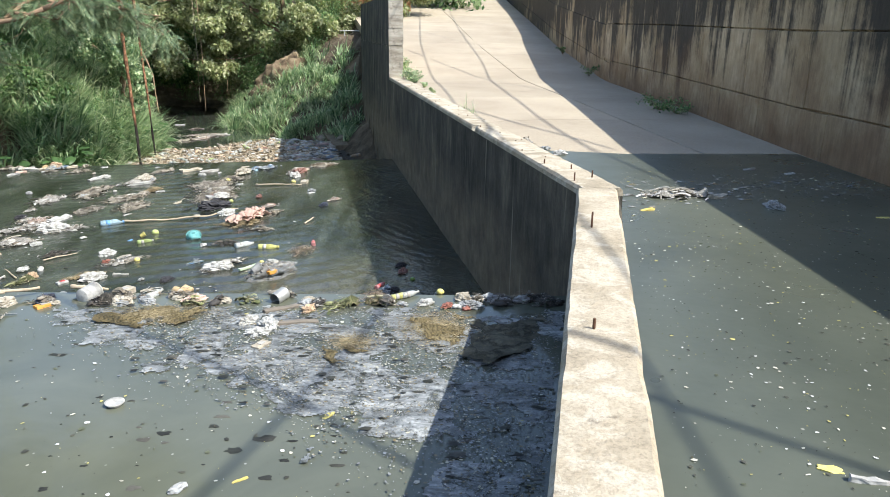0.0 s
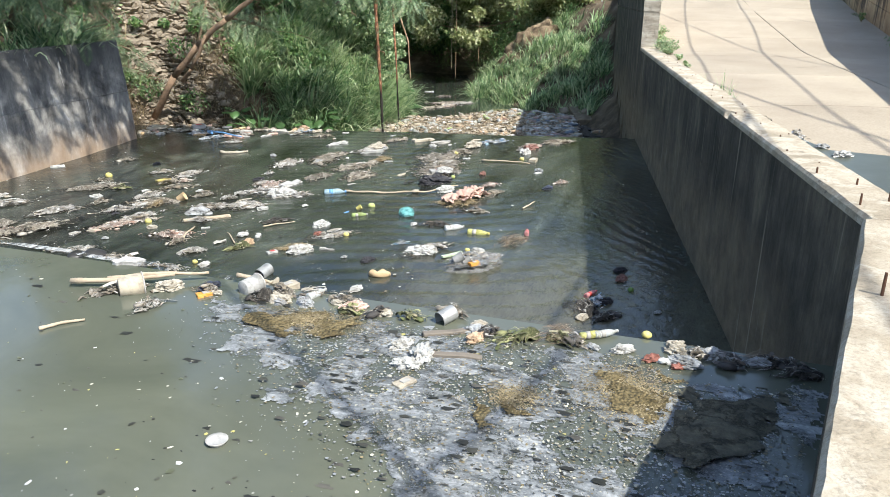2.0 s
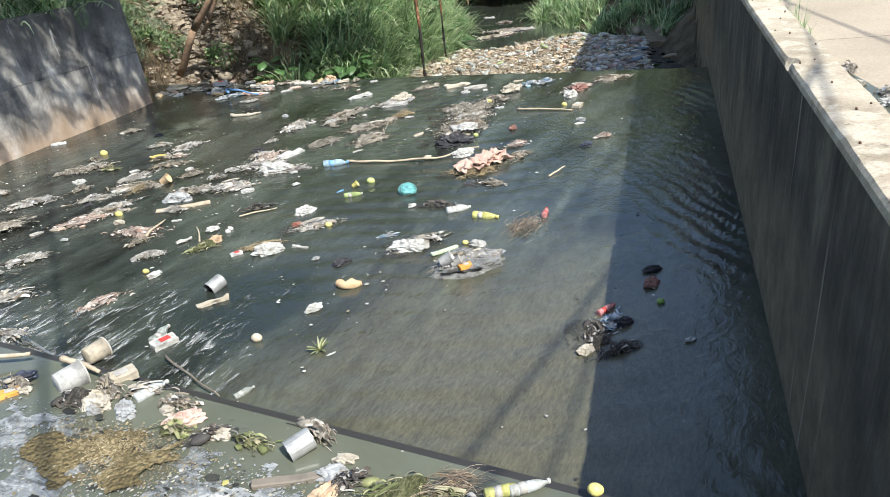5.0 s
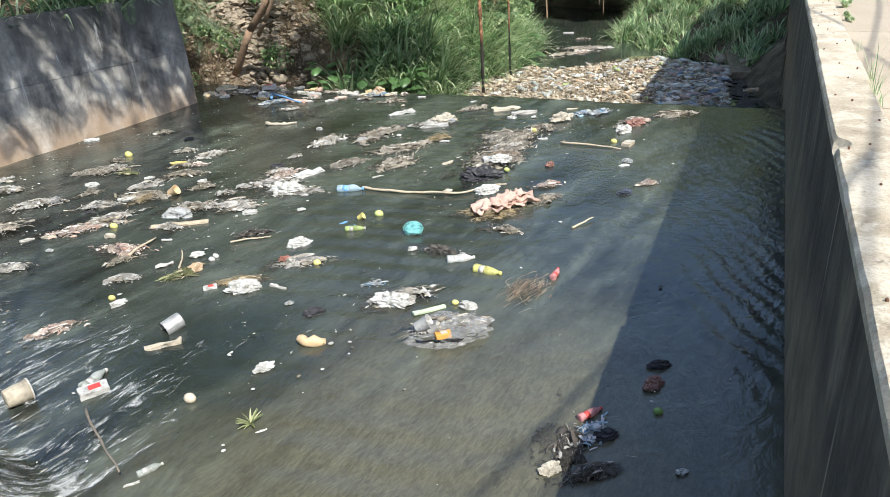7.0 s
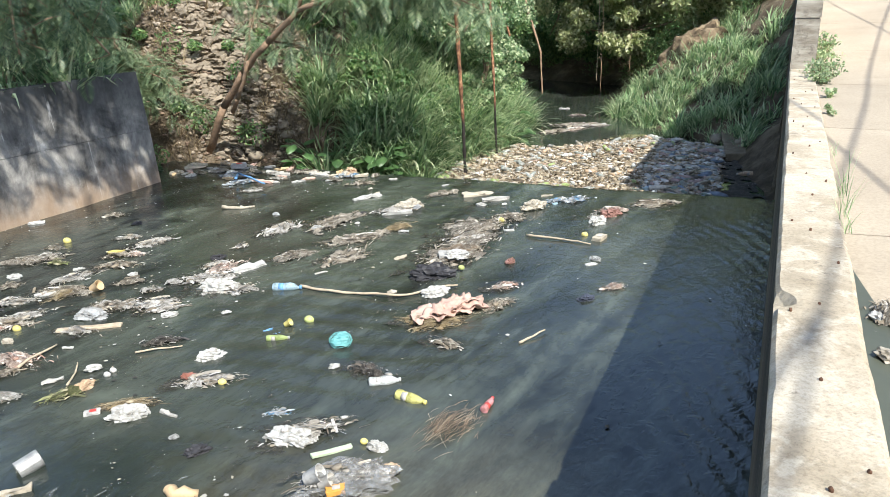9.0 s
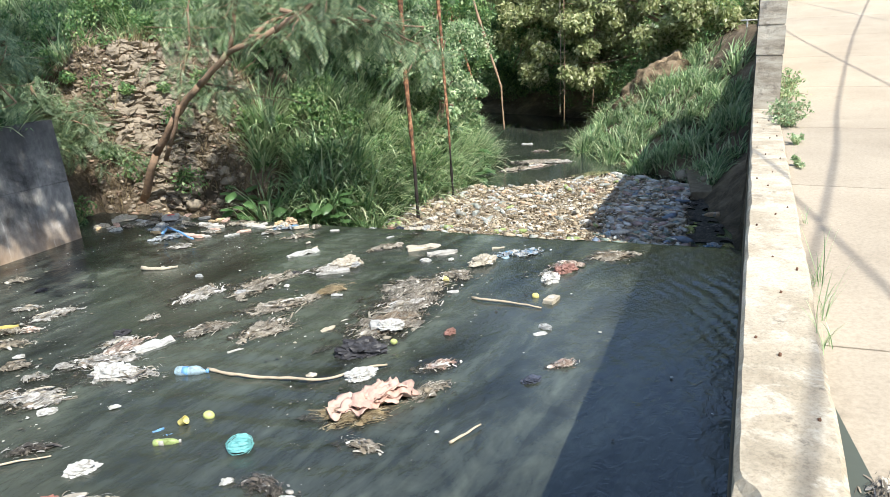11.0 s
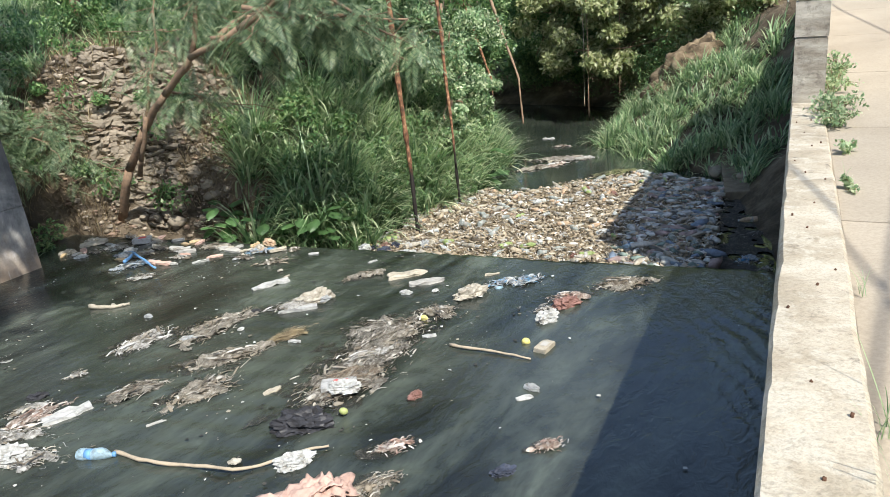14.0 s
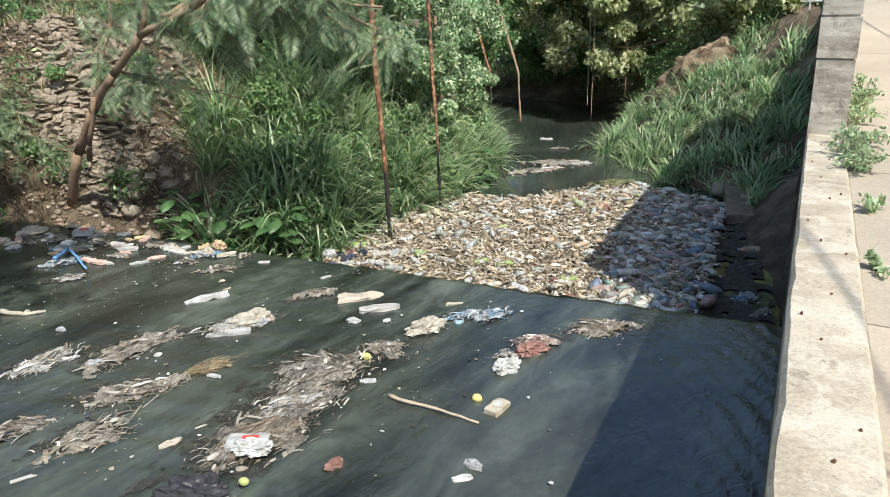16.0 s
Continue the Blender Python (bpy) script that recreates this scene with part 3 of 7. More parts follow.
# ---------------------------------------------------------------- plants
rng = np.random.default_rng(7)


def blades(base, length, width, heading, lean, droop):
    """Arching grass blades: arrays of feet, lengths, headings; returns verts, quads, tris."""
    n = len(base)
    lv = 4
    verts = np.zeros((n, 2 * lv + 1, 3), np.float32)
    side = np.stack([-np.sin(heading), np.cos(heading), np.zeros(n)], 1)
    out = np.stack([np.cos(heading), np.sin(heading), np.zeros(n)], 1)
    p = base.copy()
    for k in range(lv + 1):
        u = k / lv
        ang = lean + droop * u
        if k < lv:
            w = (width * (1 - 0.75 * u ** 1.5))[:, None] * 0.5
            verts[:, 2 * k] = p - side * w
            verts[:, 2 * k + 1] = p + side * w
        else:
            verts[:, 2 * lv] = p
        step = (length / lv)[:, None]
        p = p + step * (out * np.sin(ang)[:, None] + np.array([0, 0, 1.0]) * np.cos(ang)[:, None])
    off = (np.arange(n) * (2 * lv + 1))[:, None]
    quads = np.concatenate([off + np.array([[2 * k, 2 * k + 1, 2 * k + 3, 2 * k + 2]]) for k in range(lv - 1)], 0)
    tris = off + np.array([[2 * lv - 2, 2 * lv - 1, 2 * lv]])
    return verts.reshape(-1, 3), quads, tris


def grass_patch(name, label, spots, n, lmin, lmax, wide, material, spread=0.16):
    """Tussocks of grass at spots (x, y arrays) following the ground."""
    k = rng.integers(0, len(spots), n)
    xy = spots[k] + rng.normal(0, spread, (n, 2))
    tall = (0.6 + 0.5 * ((np.arange(len(spots)) * 0.618) % 1.0)) * (1.0 + 0.28 * lumps(spots[:, 0], spots[:, 1], 2.6))
    z = ground_z(xy[:, 0], xy[:, 1])
    z = np.maximum(z, LOW_Z - 0.1)
    base = np.stack([xy[:, 0], xy[:, 1], z - 0.03], 1)
    out = np.arctan2(xy[:, 1] - spots[k][:, 1], xy[:, 0] - spots[k][:, 0] + 0.05) + rng.normal(0, 0.5, n)
    L = rng.uniform(lmin, lmax, n) * tall[k]
    v, q, t = blades(base, L, rng.uniform(0.6, 1.2, n) * wide, out, rng.uniform(0.05, 0.75, n), rng.uniform(0.6, 2.3, n))
    return tagged(big_mesh(name, v, q, t, material), label, "grass", kind="stuff")


def scatter(x0, x1, y0, y1, n, keep):
    p = np.stack([rng.uniform(x0, x1, n), rng.uniform(y0, y1, n)], 1)
    return p[keep(p[:, 0], p[:, 1])]


def left_keep(lo, hi):
    return lambda x, y: (lambda d: (d > lo) & (d < hi))(shore_distance(x, y))


spots = scatter(-10.0, -5.6, 13.4, 22.5, 460, left_keep(-0.05, 1.9))
spots = spots[np.hypot(spots[:, 0] + 6.02, spots[:, 1] - 15.05) > 0.75]
spots = spots[~((spots[:, 0] < -8.2) & (spots[:, 1] < 15.2))]
grass_patch("grass_left_bank", "tall lush green grass on the bank beside the stream", spots, 15000, 0.45, 1.05, 0.044, GRASS, 0.11)
spots = scatter(-6.8, -1.0, 16.0, 26.0, 560, lambda x, y: (shore_distance(x, y) > 0.0) & (shore_distance(x, y) < 3.0) & (x < wall_x(y) - 0.1) & ~((y < 19.4) & (x > -2.3)))
grass_patch("grass_right_bank", "long green grass spilling down the far bank", spots, 12000, 0.24, 0.58, 0.034, GRASS, 0.1)
spots = scatter(-20, -8.6, 5.0, 20.0, 1300, lambda x, y: (ground_z(x, y) > 1.3) & ~((x > -11.9) & (x < -8.5) & (y > 12.6) & (y < 15.0)))
grass_patch("grass_upper_bank", "mixed green undergrowth on the upper bank", spots, 34000, 0.3, 0.85, 0.038, GRASS)
spots = scatter(-9.0, -5.9, 14.2, 22.0, 190, left_keep(0.35, 2.4))
grass_patch("long_pale_grass", "long pale arching grass blades on the bank", spots, 6000, 0.6, 1.2, 0.038, PALEGRASS, 0.1)
spots = scatter(-6.4, -2.4, 16.5, 25.0, 110, lambda x, y: (shore_distance(x, y) > 0.05) & (shore_distance(x, y) < 3.2) & (x < wall_x(y) - 0.3))
grass_patch("pale_bank_grass", "long pale grass blades over the far bank", spots, 2600, 0.3, 0.62, 0.028, PALEGRASS, 0.1)
spots = scatter(-11.9, -7.6, 11.8, 15.0, 260, lambda x, y: shore_distance(x, y) > 0.3)
grass_patch("dry_grass", "dry straw-coloured grass on the stony bank", spots, 7000, 0.15, 0.45, 0.012, DRY)


def fronds(base, heading, length, pitch, pairs=16, leaf=1.0):
    """Feathery compound leaves: a drooping midrib with pairs of narrow leaflets."""
    n = len(base)
    out = np.stack([np.cos(heading), np.sin(heading), np.zeros(n)], 1)
    side = np.stack([-np.sin(heading), np.cos(heading), np.zeros(n)], 1)
    V, Q = [], []
    p = base.copy()
    count = 0
    for k in range(pairs):
        u = k / (pairs - 1)
        ang = pitch - 1.1 * u
        d = out * np.cos(ang)[:, None] + np.array([0, 0, 1.0]) * np.sin(ang)[:, None]
        nxt = p + d * (length / pairs)[:, None]
        reach = (length * 0.235 * math.sin(math.pi * (0.15 + 0.8 * u)))[:, None]
        wid = (length * 0.052 * leaf)[:, None]
        for s in (-1, 1):
            tip = p + (side * s * 0.85 + d * 0.5) * reach - np.array([0, 0, 1.0]) * reach * 0.25
            mid = p + (tip - p) * 0.5
            V += [p, mid + d * wid * 0.35, tip, mid - d * wid * 0.35]
        p = nxt
    verts = np.stack(V, 1).astype(np.float32)
    m = verts.shape[1]
    q = np.arange(m).reshape(-1, 4)
    quads = (np.arange(n) * m)[:, None, None] + q[None]
    return verts.reshape(-1, 3), quads.reshape(-1, 4)


def leaf_cloud(centres, radii, n, size, flat=0.75):
    """Small pointed leaves, each folded from two triangles, filling uneven clumps."""
    k = rng.integers(0, len(centres), n)
    d = rng.normal(0, 1, (n, 3))
    d /= np.linalg.norm(d, axis=1)[:, None]
    r = rng.uniform(0.25, 1.0, n) ** 0.6
    c = centres[k] + d * (r * radii[k])[:, None] * np.array([1, 1, flat])
    a = rng.normal(0, 1, (n, 3)) + d * 0.6
    a[:, 2] -= 0.5
    a /= np.linalg.norm(a, axis=1)[:, None]
    b = np.cross(a, rng.normal(0, 1, (n, 3)) + np.array([0.5, 0, 1.2]))
    b /= np.linalg.norm(b, axis=1)[:, None] + 1e-9
    s = (size * rng.uniform(0.6, 1.3, n))[:, None]
    verts = np.stack([c - a * s * 0.5, c + b * s * 0.24, c + a * s * 0.5, c - b * s * 0.24], 1)
    quads = (np.arange(n) * 4)[:, None] + np.arange(4)[None]
    return verts.reshape(-1, 3).astype(np.float32), quads


NOTRI = np.zeros((0, 3), int)


def limb(bm, p0, p1, r0, r1, bend=0.12, n=7, seed=0.0):
    a, b = Vector(p0), Vector(p1)
    pts = []
    for i in range(n):
        u = i / (n - 1)
        off = noise.noise_vector(Vector((u * 2.2 + seed, seed * 3.1, 0.7))) * bend * math.sin(math.pi * min(1, u * 1.0))
        pts.append(a.lerp(b, u) + off * (b - a).length)
    tube(bm, pts, [r0 + (r1 - r0) * i / (n - 1) for i in range(n)], 7)
    return pts


def feathery_tree(label, limbs, n_fronds, size, spread, leaf=1.0, stems=()):
    """limbs: (start, end, radius). Fronds hang along the outer half of every limb and its twigs."""
    foot = limbs[0][0]
    tree = empty("feathery_tree", 0, 0, 0)
    bm = bmesh.new()
    tips = []
    for i, stem in enumerate(stems):
        for j, (a, b) in enumerate(zip(stem, stem[1:])):
            limb(bm, a, b, (0.068 - 0.007 * j) * (1.0 - 0.45 * i), (0.061 - 0.007 * j) * (1.0 - 0.45 * i), 0.06, 5, j + 3.3 * i)
    for i, (a, b, r) in enumerate(limbs):
        pts = limb(bm, a, b, r, r * 0.35, 0.1, 8, i * 1.7 + foot[0])
        for j in range(14):
            u = 0.35 + 0.65 * j / 13
            p = pts[min(7, int(u * 7))]
            t = p + Vector((rng.normal(0, spread), rng.normal(0, spread), rng.normal(-0.05, spread * 0.5)))
            limb(bm, p, t, r * 0.18, 0.006, 0.15, 4, j + i)
            tips += [p.lerp(t, v) for v in (0.3, 0.5, 0.7, 0.85, 1.0)]
    part("trunk", bm, BARK, tree, smooth=True)
    tips = np.array([tuple(t) for t in tips])
    k = rng.integers(0, len(tips), n_fronds)
    base = tips[k] + rng.normal(0, 0.07, (n_fronds, 3))
    v, q = fronds(base, rng.uniform(0, 2 * math.pi, n_fronds), rng.uniform(0.7, 1.3, n_fronds) * size, rng.normal(-0.1, 0.5, n_fronds), leaf=leaf)
    big_mesh("crown", v, q, NOTRI, FEATHER, tree)
    return tagged(tree, label, "tree", group="bank trees")


def leafy_tree(label, foot, lean, height, clumps, n, size, material, radius=0.12, name="tree"):
    """clumps: (x, y, z, r) rows for the crown's main masses."""
    tree = empty(name, 0, 0, 0)
    bm = bmesh.new()
    top = (foot[0] + lean[0], foot[1] + lean[1], foot[2] + height)
    limb(bm, foot, top, radius, radius * 0.5, 0.08, 8, foot[0])
    cs, rs = [], []
    for i, (x, y, z, r) in enumerate(clumps):
        u = min(1, max(0.3, (z - foot[2]) / max(height, 0.1) - 0.2))
        st = Vector(foot).lerp(Vector(top), u)
        limb(bm, st, (x, y, z), radius * 0.4, 0.012, 0.15, 6, i * 2.3)
        for _ in range(9):
            o = rng.normal(0, 1, 3)
            o /= np.linalg.norm(o)
            cs.append(np.array((x, y, z)) + o * r * 0.75 * np.array([1, 1, 0.8]))
            rs.append(r * rng.uniform(0.28, 0.55))
    part("trunk", bm, BARK, tree, smooth=True)
    v, q = leaf_cloud(np.array(cs), np.array(rs), n, size)
    big_mesh("crown", v, q, NOTRI, material, tree)
    return tagged(tree, label, "tree", group="bank trees")


# leaning tree over the stony bank, and its neighbours
feathery_tree("leaning feathery-leaved tree with a bare brown trunk on the stony bank",
              [((-6.4, 12.65, 2.55), (-5.2, 13.0, 3.3), 0.045), ((-7.25, 12.6, 2.3), (-6.3, 13.6, 3.0), 0.04), ((-8.6, 12.65, 1.42), (-8.5, 13.2, 3.2), 0.03),
               ((-7.2, 12.6, 2.35), (-7.0, 12.9, 3.4), 0.035), ((-6.8, 12.6, 2.5), (-6.2, 13.3, 2.35), 0.025), ((-7.9, 12.6, 1.95), (-7.5, 13.0, 1.75), 0.02), ((-6.3, 12.7, 2.7), (-5.4, 13.5, 2.6), 0.025), ((-6.3, 12.7, 2.8), (-5.0, 14.0, 2.5), 0.03), ((-6.3, 13.4, 2.9), (-6.0, 14.2, 2.4), 0.025), ((-5.6, 13.4, 2.8), (-4.9, 14.2, 2.1), 0.02)], 760, 0.42, 0.24, 1.15,
              [((-9.9, 12.78, 0.0), (-9.22, 12.68, 0.84), (-8.6, 12.65, 1.42), (-7.9, 12.6, 1.88), (-7.25, 12.6, 2.3), (-6.35, 12.62, 2.57)), ((-9.1, 12.75, 0.75), (-8.75, 12.6, 1.0), (-8.35, 12.55, 1.6))])
feathery_tree("feathery-leaved tree drooping over the stream and its rusty bars",
              [((-9.0, 17.0, 2.2), (-7.8, 16.4, 4.6), 0.1), ((-8.0, 16.5, 4.2), (-5.9, 15.5, 3.5), 0.05), ((-7.9, 16.5, 3.8), (-7.9, 15.7, 3.0), 0.04),
               ((-7.9, 16.4, 4.4), (-7.2, 15.3, 3.3), 0.04), ((-7.9, 16.6, 4.3), (-6.2, 17.6, 3.4), 0.04), ((-7.4, 16.0, 4.0), (-6.9, 14.8, 2.8), 0.03), ((-7.6, 16.2, 4.3), (-6.3, 14.9, 3.4), 0.03)], 780, 0.4, 0.34, 1.2)
feathery_tree("feathery-leaved tree hanging over the weathered channel wall",
              [((-10.2, 10.2, 1.6), (-9.2, 9.6, 3.6), 0.1), ((-9.3, 9.7, 3.4), (-8.35, 10.3, 1.9), 0.035), ((-9.2, 9.6, 3.5), (-8.4, 9.2, 2.0), 0.035), ((-9.2, 9.6, 3.6), (-9.9, 8.2, 2.4), 0.04)], 620, 0.4, 0.36, 1.2)
# unseen crown, inferred from wall dapples; outer limbs added to shade the water
feathery_tree("unseen open-crowned tree added over the channel for its shade",
              [((-10.0, 9.0, 1.7), (-9.2, 9.4, 3.8), 0.12), ((-9.2, 9.4, 3.7), (-7.0, 8.6, 5.2), 0.06), ((-7.2, 8.7, 5.1), (-5.0, 8.8, 5.6), 0.04), ((-7.2, 8.7, 5.1), (-4.9, 7.2, 5.6), 0.04), ((-7.2, 8.7, 5.1), (-5.2, 5.8, 5.5), 0.04), ((-6.6, 7.6, 5.3), (-5.2, 4.2, 5.6), 0.04),
               ((-6.2, 6.0, 5.4), (-4.9, 2.8, 5.6), 0.03), ((-7.2, 8.7, 5.1), (-5.4, 9.6, 5.4), 0.03), ((-6.4, 8.7, 5.2), (-4.5, 8.0, 6.1), 0.03), ((-6.3, 7.2, 5.3), (-4.4, 6.0, 6.1), 0.03), ((-6.0, 5.8, 5.4), (-4.5, 4.6, 6.0), 0.03),
               ((-7.0, 8.7, 5.2), (-4.4, 9.8, 5.8), 0.04), ((-5.4, 9.4, 5.6), (-3.6, 9.9, 5.9), 0.03),
               ((-6.2, 6.0, 5.4), (-4.8, 3.6, 5.4), 0.03), ((-6.2, 6.0, 5.4), (-5.4, 4.8, 5.9), 0.03), ((-6.0, 5.8, 5.4), (-5.6, 3.0, 5.9), 0.03), ((-5.8, 5.2, 5.5), (-5.0, 4.0, 6.2), 0.03),
               ((-5.0, 8.8, 5.6), (-3.2, 8.6, 5.9), 0.03), ((-5.0, 8.8, 5.6), (-3.0, 7.8, 5.8), 0.03), ((-5.0, 8.8, 5.6), (-3.6, 9.2, 6.3), 0.03), ((-4.6, 8.4, 5.7), (-2.8, 8.2, 6.2), 0.03)], 1900, 0.36, 0.4, 2.2)
feathery_tree("low feathery shrub growing over the stony bank",
              [((-12.6, 12.2, 2.0), (-12.0, 11.9, 3.1), 0.05), ((-12.5, 12.2, 2.4), (-11.4, 11.8, 2.3), 0.03), ((-12.3, 12.1, 2.6), (-11.0, 11.4, 1.9), 0.03), ((-12.5, 12.1, 2.4), (-13.2, 11.4, 2.6), 0.03)], 1000, 0.36, 0.34, 1.2)
feathery_tree("low feathery shrub at the foot of the stony bank",
              [((-10.6, 12.75, 0.3), (-10.5, 12.6, 1.3), 0.03), ((-10.6, 12.75, 0.7), (-10.0, 12.7, 0.9), 0.02), ((-10.5, 12.7, 1.0), (-10.9, 12.5, 1.7), 0.02)], 380, 0.32, 0.24, 1.2)
feathery_tree("low feathery shrub beside the end of the weathered wall",
              [((-10.2, 11.5, 1.2), (-9.8, 11.3, 2.0), 0.04), ((-10.0, 11.5, 1.6), (-9.3, 11.7, 1.4), 0.025), ((-10.0, 11.5, 1.4), (-9.4, 11.2, 1.2), 0.025)], 420, 0.32, 0.22, 1.2)
feathery_tree("feathery shrub above the tall bank grass",
              [((-9.6, 15.6, 2.4), (-9.0, 15.0, 3.6), 0.05), ((-9.3, 15.3, 3.0), (-8.0, 14.9, 2.9), 0.03), ((-9.2, 15.2, 3.2), (-9.6, 14.4, 2.9), 0.03), ((-9.2, 15.2, 3.0), (-8.4, 15.9, 3.3), 0.03)], 620, 0.38, 0.34, 1.2)
# crown lies above the view, added to darken the upper bank
leafy_tree("unseen tall tree added to shade the upper bank", (-12.2, 11.2, 1.9), (1.2, -0.4), 4.2,
           [(-9.3, 10.2, 6.0, 1.2), (-8.6, 9.5, 6.2, 1.1), (-9.9, 11.0, 6.0, 1.2), (-10.8, 11.5, 6.2, 1.2), (-10.2, 9.6, 6.4, 1.2), (-11.6, 12.4, 6.2, 1.3)], 14000, 0.14, BROAD)
leafy_tree("tall green shrub at the stream edge of the bank grass", (-7.7, 18.4, 0.3), (0.1, 0.0), 2.4,
           [(-7.25, 17.7, 0.7, 0.5), (-7.3, 17.9, 1.5, 0.55), (-7.4, 18.3, 2.2, 0.6), (-7.6, 19.2, 0.6, 0.5), (-7.7, 19.2, 1.4, 0.6), (-7.9, 18.2, 2.8, 0.6), (-7.6, 17.0, 1.9, 0.5), (-8.2, 20.2, 1.0, 0.6), (-7.7, 17.2, 2.6, 0.55), (-8.4, 20.6, 2.0, 0.7)], 24000, 0.085, GRASS, 0.05, "shrub")
leafy_tree("broad-leaved tree on the upper bank", (-13.2, 14.6, 2.9), (0.4, 0.3), 3.2, [(-13.4, 14.2, 4.6, 1.2), (-12.2, 14.9, 5.2, 1.3), (-14.4, 15.3, 4.9, 1.3)], 9000, 0.13, BROAD)
leafy_tree("dark-leaved tree above the grassy bank", (-11.2, 18.2, 2.8), (0.3, 0.2), 3.4, [(-11.0, 17.8, 4.2, 1.2), (-10.2, 18.4, 3.7, 1.0), (-12.2, 17.8, 4.4, 1.2), (-10.2, 19.2, 4.6, 1.2), (-9.6, 18.2, 3.3, 0.7)], 14000, 0.12, BROAD)
leafy_tree("dense dusty-leaved tree leaning over the dark stream", (-5.0, 27.0, 0.4), (-0.4, -0.8), 4.2,
           [(-5.2, 25.6, 2.2, 1.3), (-6.6, 25.8, 3.0, 1.4), (-3.8, 26.0, 2.8, 1.3), (-7.6, 26.4, 4.2, 1.4), (-5.6, 25.6, 4.4, 1.5), (-3.2, 25.8, 4.6, 1.4), (-6.6, 26.2, 1.1, 1.0), (-4.8, 25.6, 1.6, 0.9), (-7.4, 27.0, 1.2, 1.0), (-7.0, 27.0, 2.6, 1.2), (-4.0, 25.0, 2.3, 0.8), (-7.2, 25.0, 1.3, 0.8), (-7.0, 25.0, 2.2, 0.8), (-6.0, 25.0, 2.8, 0.8), (-4.4, 24.8, 2.5, 0.7), (-8.8, 25.8, 1.3, 0.8), (-9.5, 26.0, 2.3, 0.9), (-8.3, 26.2, 2.9, 0.9), (-10.0, 25.6, 3.4, 0.9)], 54000, 0.15, YELLOWING)
leafy_tree("dense dusty-leaved tree beside the road wall", (-1.6, 27.4, 2.0), (-0.3, -0.5), 3.4,
           [(-2.0, 26.6, 3.2, 1.2), (-0.6, 27.0, 4.2, 1.3), (-2.6, 27.2, 4.6, 1.3)], 9000, 0.13, YELLOWING)
leafy_tree("dark tree shading the far bend of the stream", (-10.4, 28.2, 0.8), (0.3, -1.0), 4.0,
           [(-9.6, 27.2, 3.6, 1.3), (-11.0, 27.4, 2.6, 1.3), (-8.8, 27.0, 2.2, 1.0), (-12.4, 27.2, 3.8, 1.5), (-10.2, 26.8, 5.0, 1.4), (-8.4, 27.2, 4.6, 1.3), (-9.4, 28.2, 0.8, 0.9), (-11.0, 28.2, 0.9, 1.0), (-8.4, 28.4, 1.6, 0.9)], 30000, 0.13, BROAD)
leafy_tree("tall green tree behind the grassy bank", (-12.0, 22.5, 2.6), (0.6, 0.0), 4.4,
           [(-11.2, 22.2, 4.0, 1.4), (-12.6, 21.8, 5.2, 1.5), (-10.4, 22.6, 5.6, 1.5), (-10.2, 21.4, 3.4, 1.1), (-9.9, 23.0, 2.6, 0.9), (-10.6, 24.4, 1.4, 0.9), (-11.0, 25.4, 2.2, 1.0)], 19000, 0.12, BROAD)


def far_woods():
    """One leafy mass that closes the view behind the stream."""
    cs, rs = [], []
    for _ in range(420):
        x = rng.uniform(-34, 2)
        y = rng.uniform(29.5, 35) if x > -14 else rng.uniform(17 + 0.2 * (x + 34), 30)
        g = float(ground_z(np.array([x]), np.array([y]))[0])
        cs.append((x, y, g + rng.uniform(0.2, 7.0)))
        rs.append(rng.uniform(0.7, 1.5))
    v, q = leaf_cloud(np.array(cs), np.array(rs), 110000, 0.26)
    tagged(big_mesh("far_woods", v, q, NOTRI, WOODS), "dense dark green woods behind the stream", "woods", kind="stuff")


far_woods()


def undergrowth():
    """Leafy low plants along the left bank and below the far trees."""
    cs, rs = [], []
    for _ in range(420):
        x, y = rng.uniform(-13.5, -6.8), rng.uniform(11.4, 21)
        if shore_distance(np.array([x]), np.array([y]))[0] < 0.15 or (-11.8 < x < -8.5 and 12.5 < y < 15.0 and rng.random() < 0.3):
            continue
        g = float(ground_z(np.array([x]), np.array([y]))[0])
        cs.append((x, y, g + rng.uniform(0.1, 0.75)))
        rs.append(rng.uniform(0.12, 0.36))
    for _ in range(260):
        x, y = rng.uniform(-13.5, -3), rng.uniform(24.5, 30)
        if shore_distance(np.array([x]), np.array([y]))[0] < 0.2:
            continue
        g = float(ground_z(np.array([x]), np.array([y]))[0])
        cs.append((x, y, g + rng.uniform(0.1, 1.2)))
        rs.append(rng.uniform(0.3, 0.6))
    v, q = leaf_cloud(np.array(cs), np.array(rs), 80000, 0.075)
    tagged(big_mesh("undergrowth", v, q, NOTRI, BROAD), "low leafy undergrowth on the banks", "undergrowth", kind="stuff")


undergrowth()

# ---------------------------------------------------------------- litter materials
WHITE = plain_mat("white_foam_plastic", (0.44, 0.43, 0.4), 0.6, 0.3, 0.6, 24)
CREAM = plain_mat("cream_plastic", (0.43, 0.375, 0.285), 0.6, 0.3, 0.55, 24)
PALE = plain_mat("grey_plastic", (0.4, 0.38, 0.34), 0.55, 0.35, 0.4)
TAN = plain_mat("tan_foam", (0.52, 0.38, 0.22), 0.8, 0.2, 0.4)
OCHRE = plain_mat("ochre_scrap", (0.5, 0.4, 0.12), 0.7, 0.3, 0.3)
PINK = plain_mat("pinkish_cardboard", (0.5, 0.335, 0.27), 0.75, 0.2, 0.35)
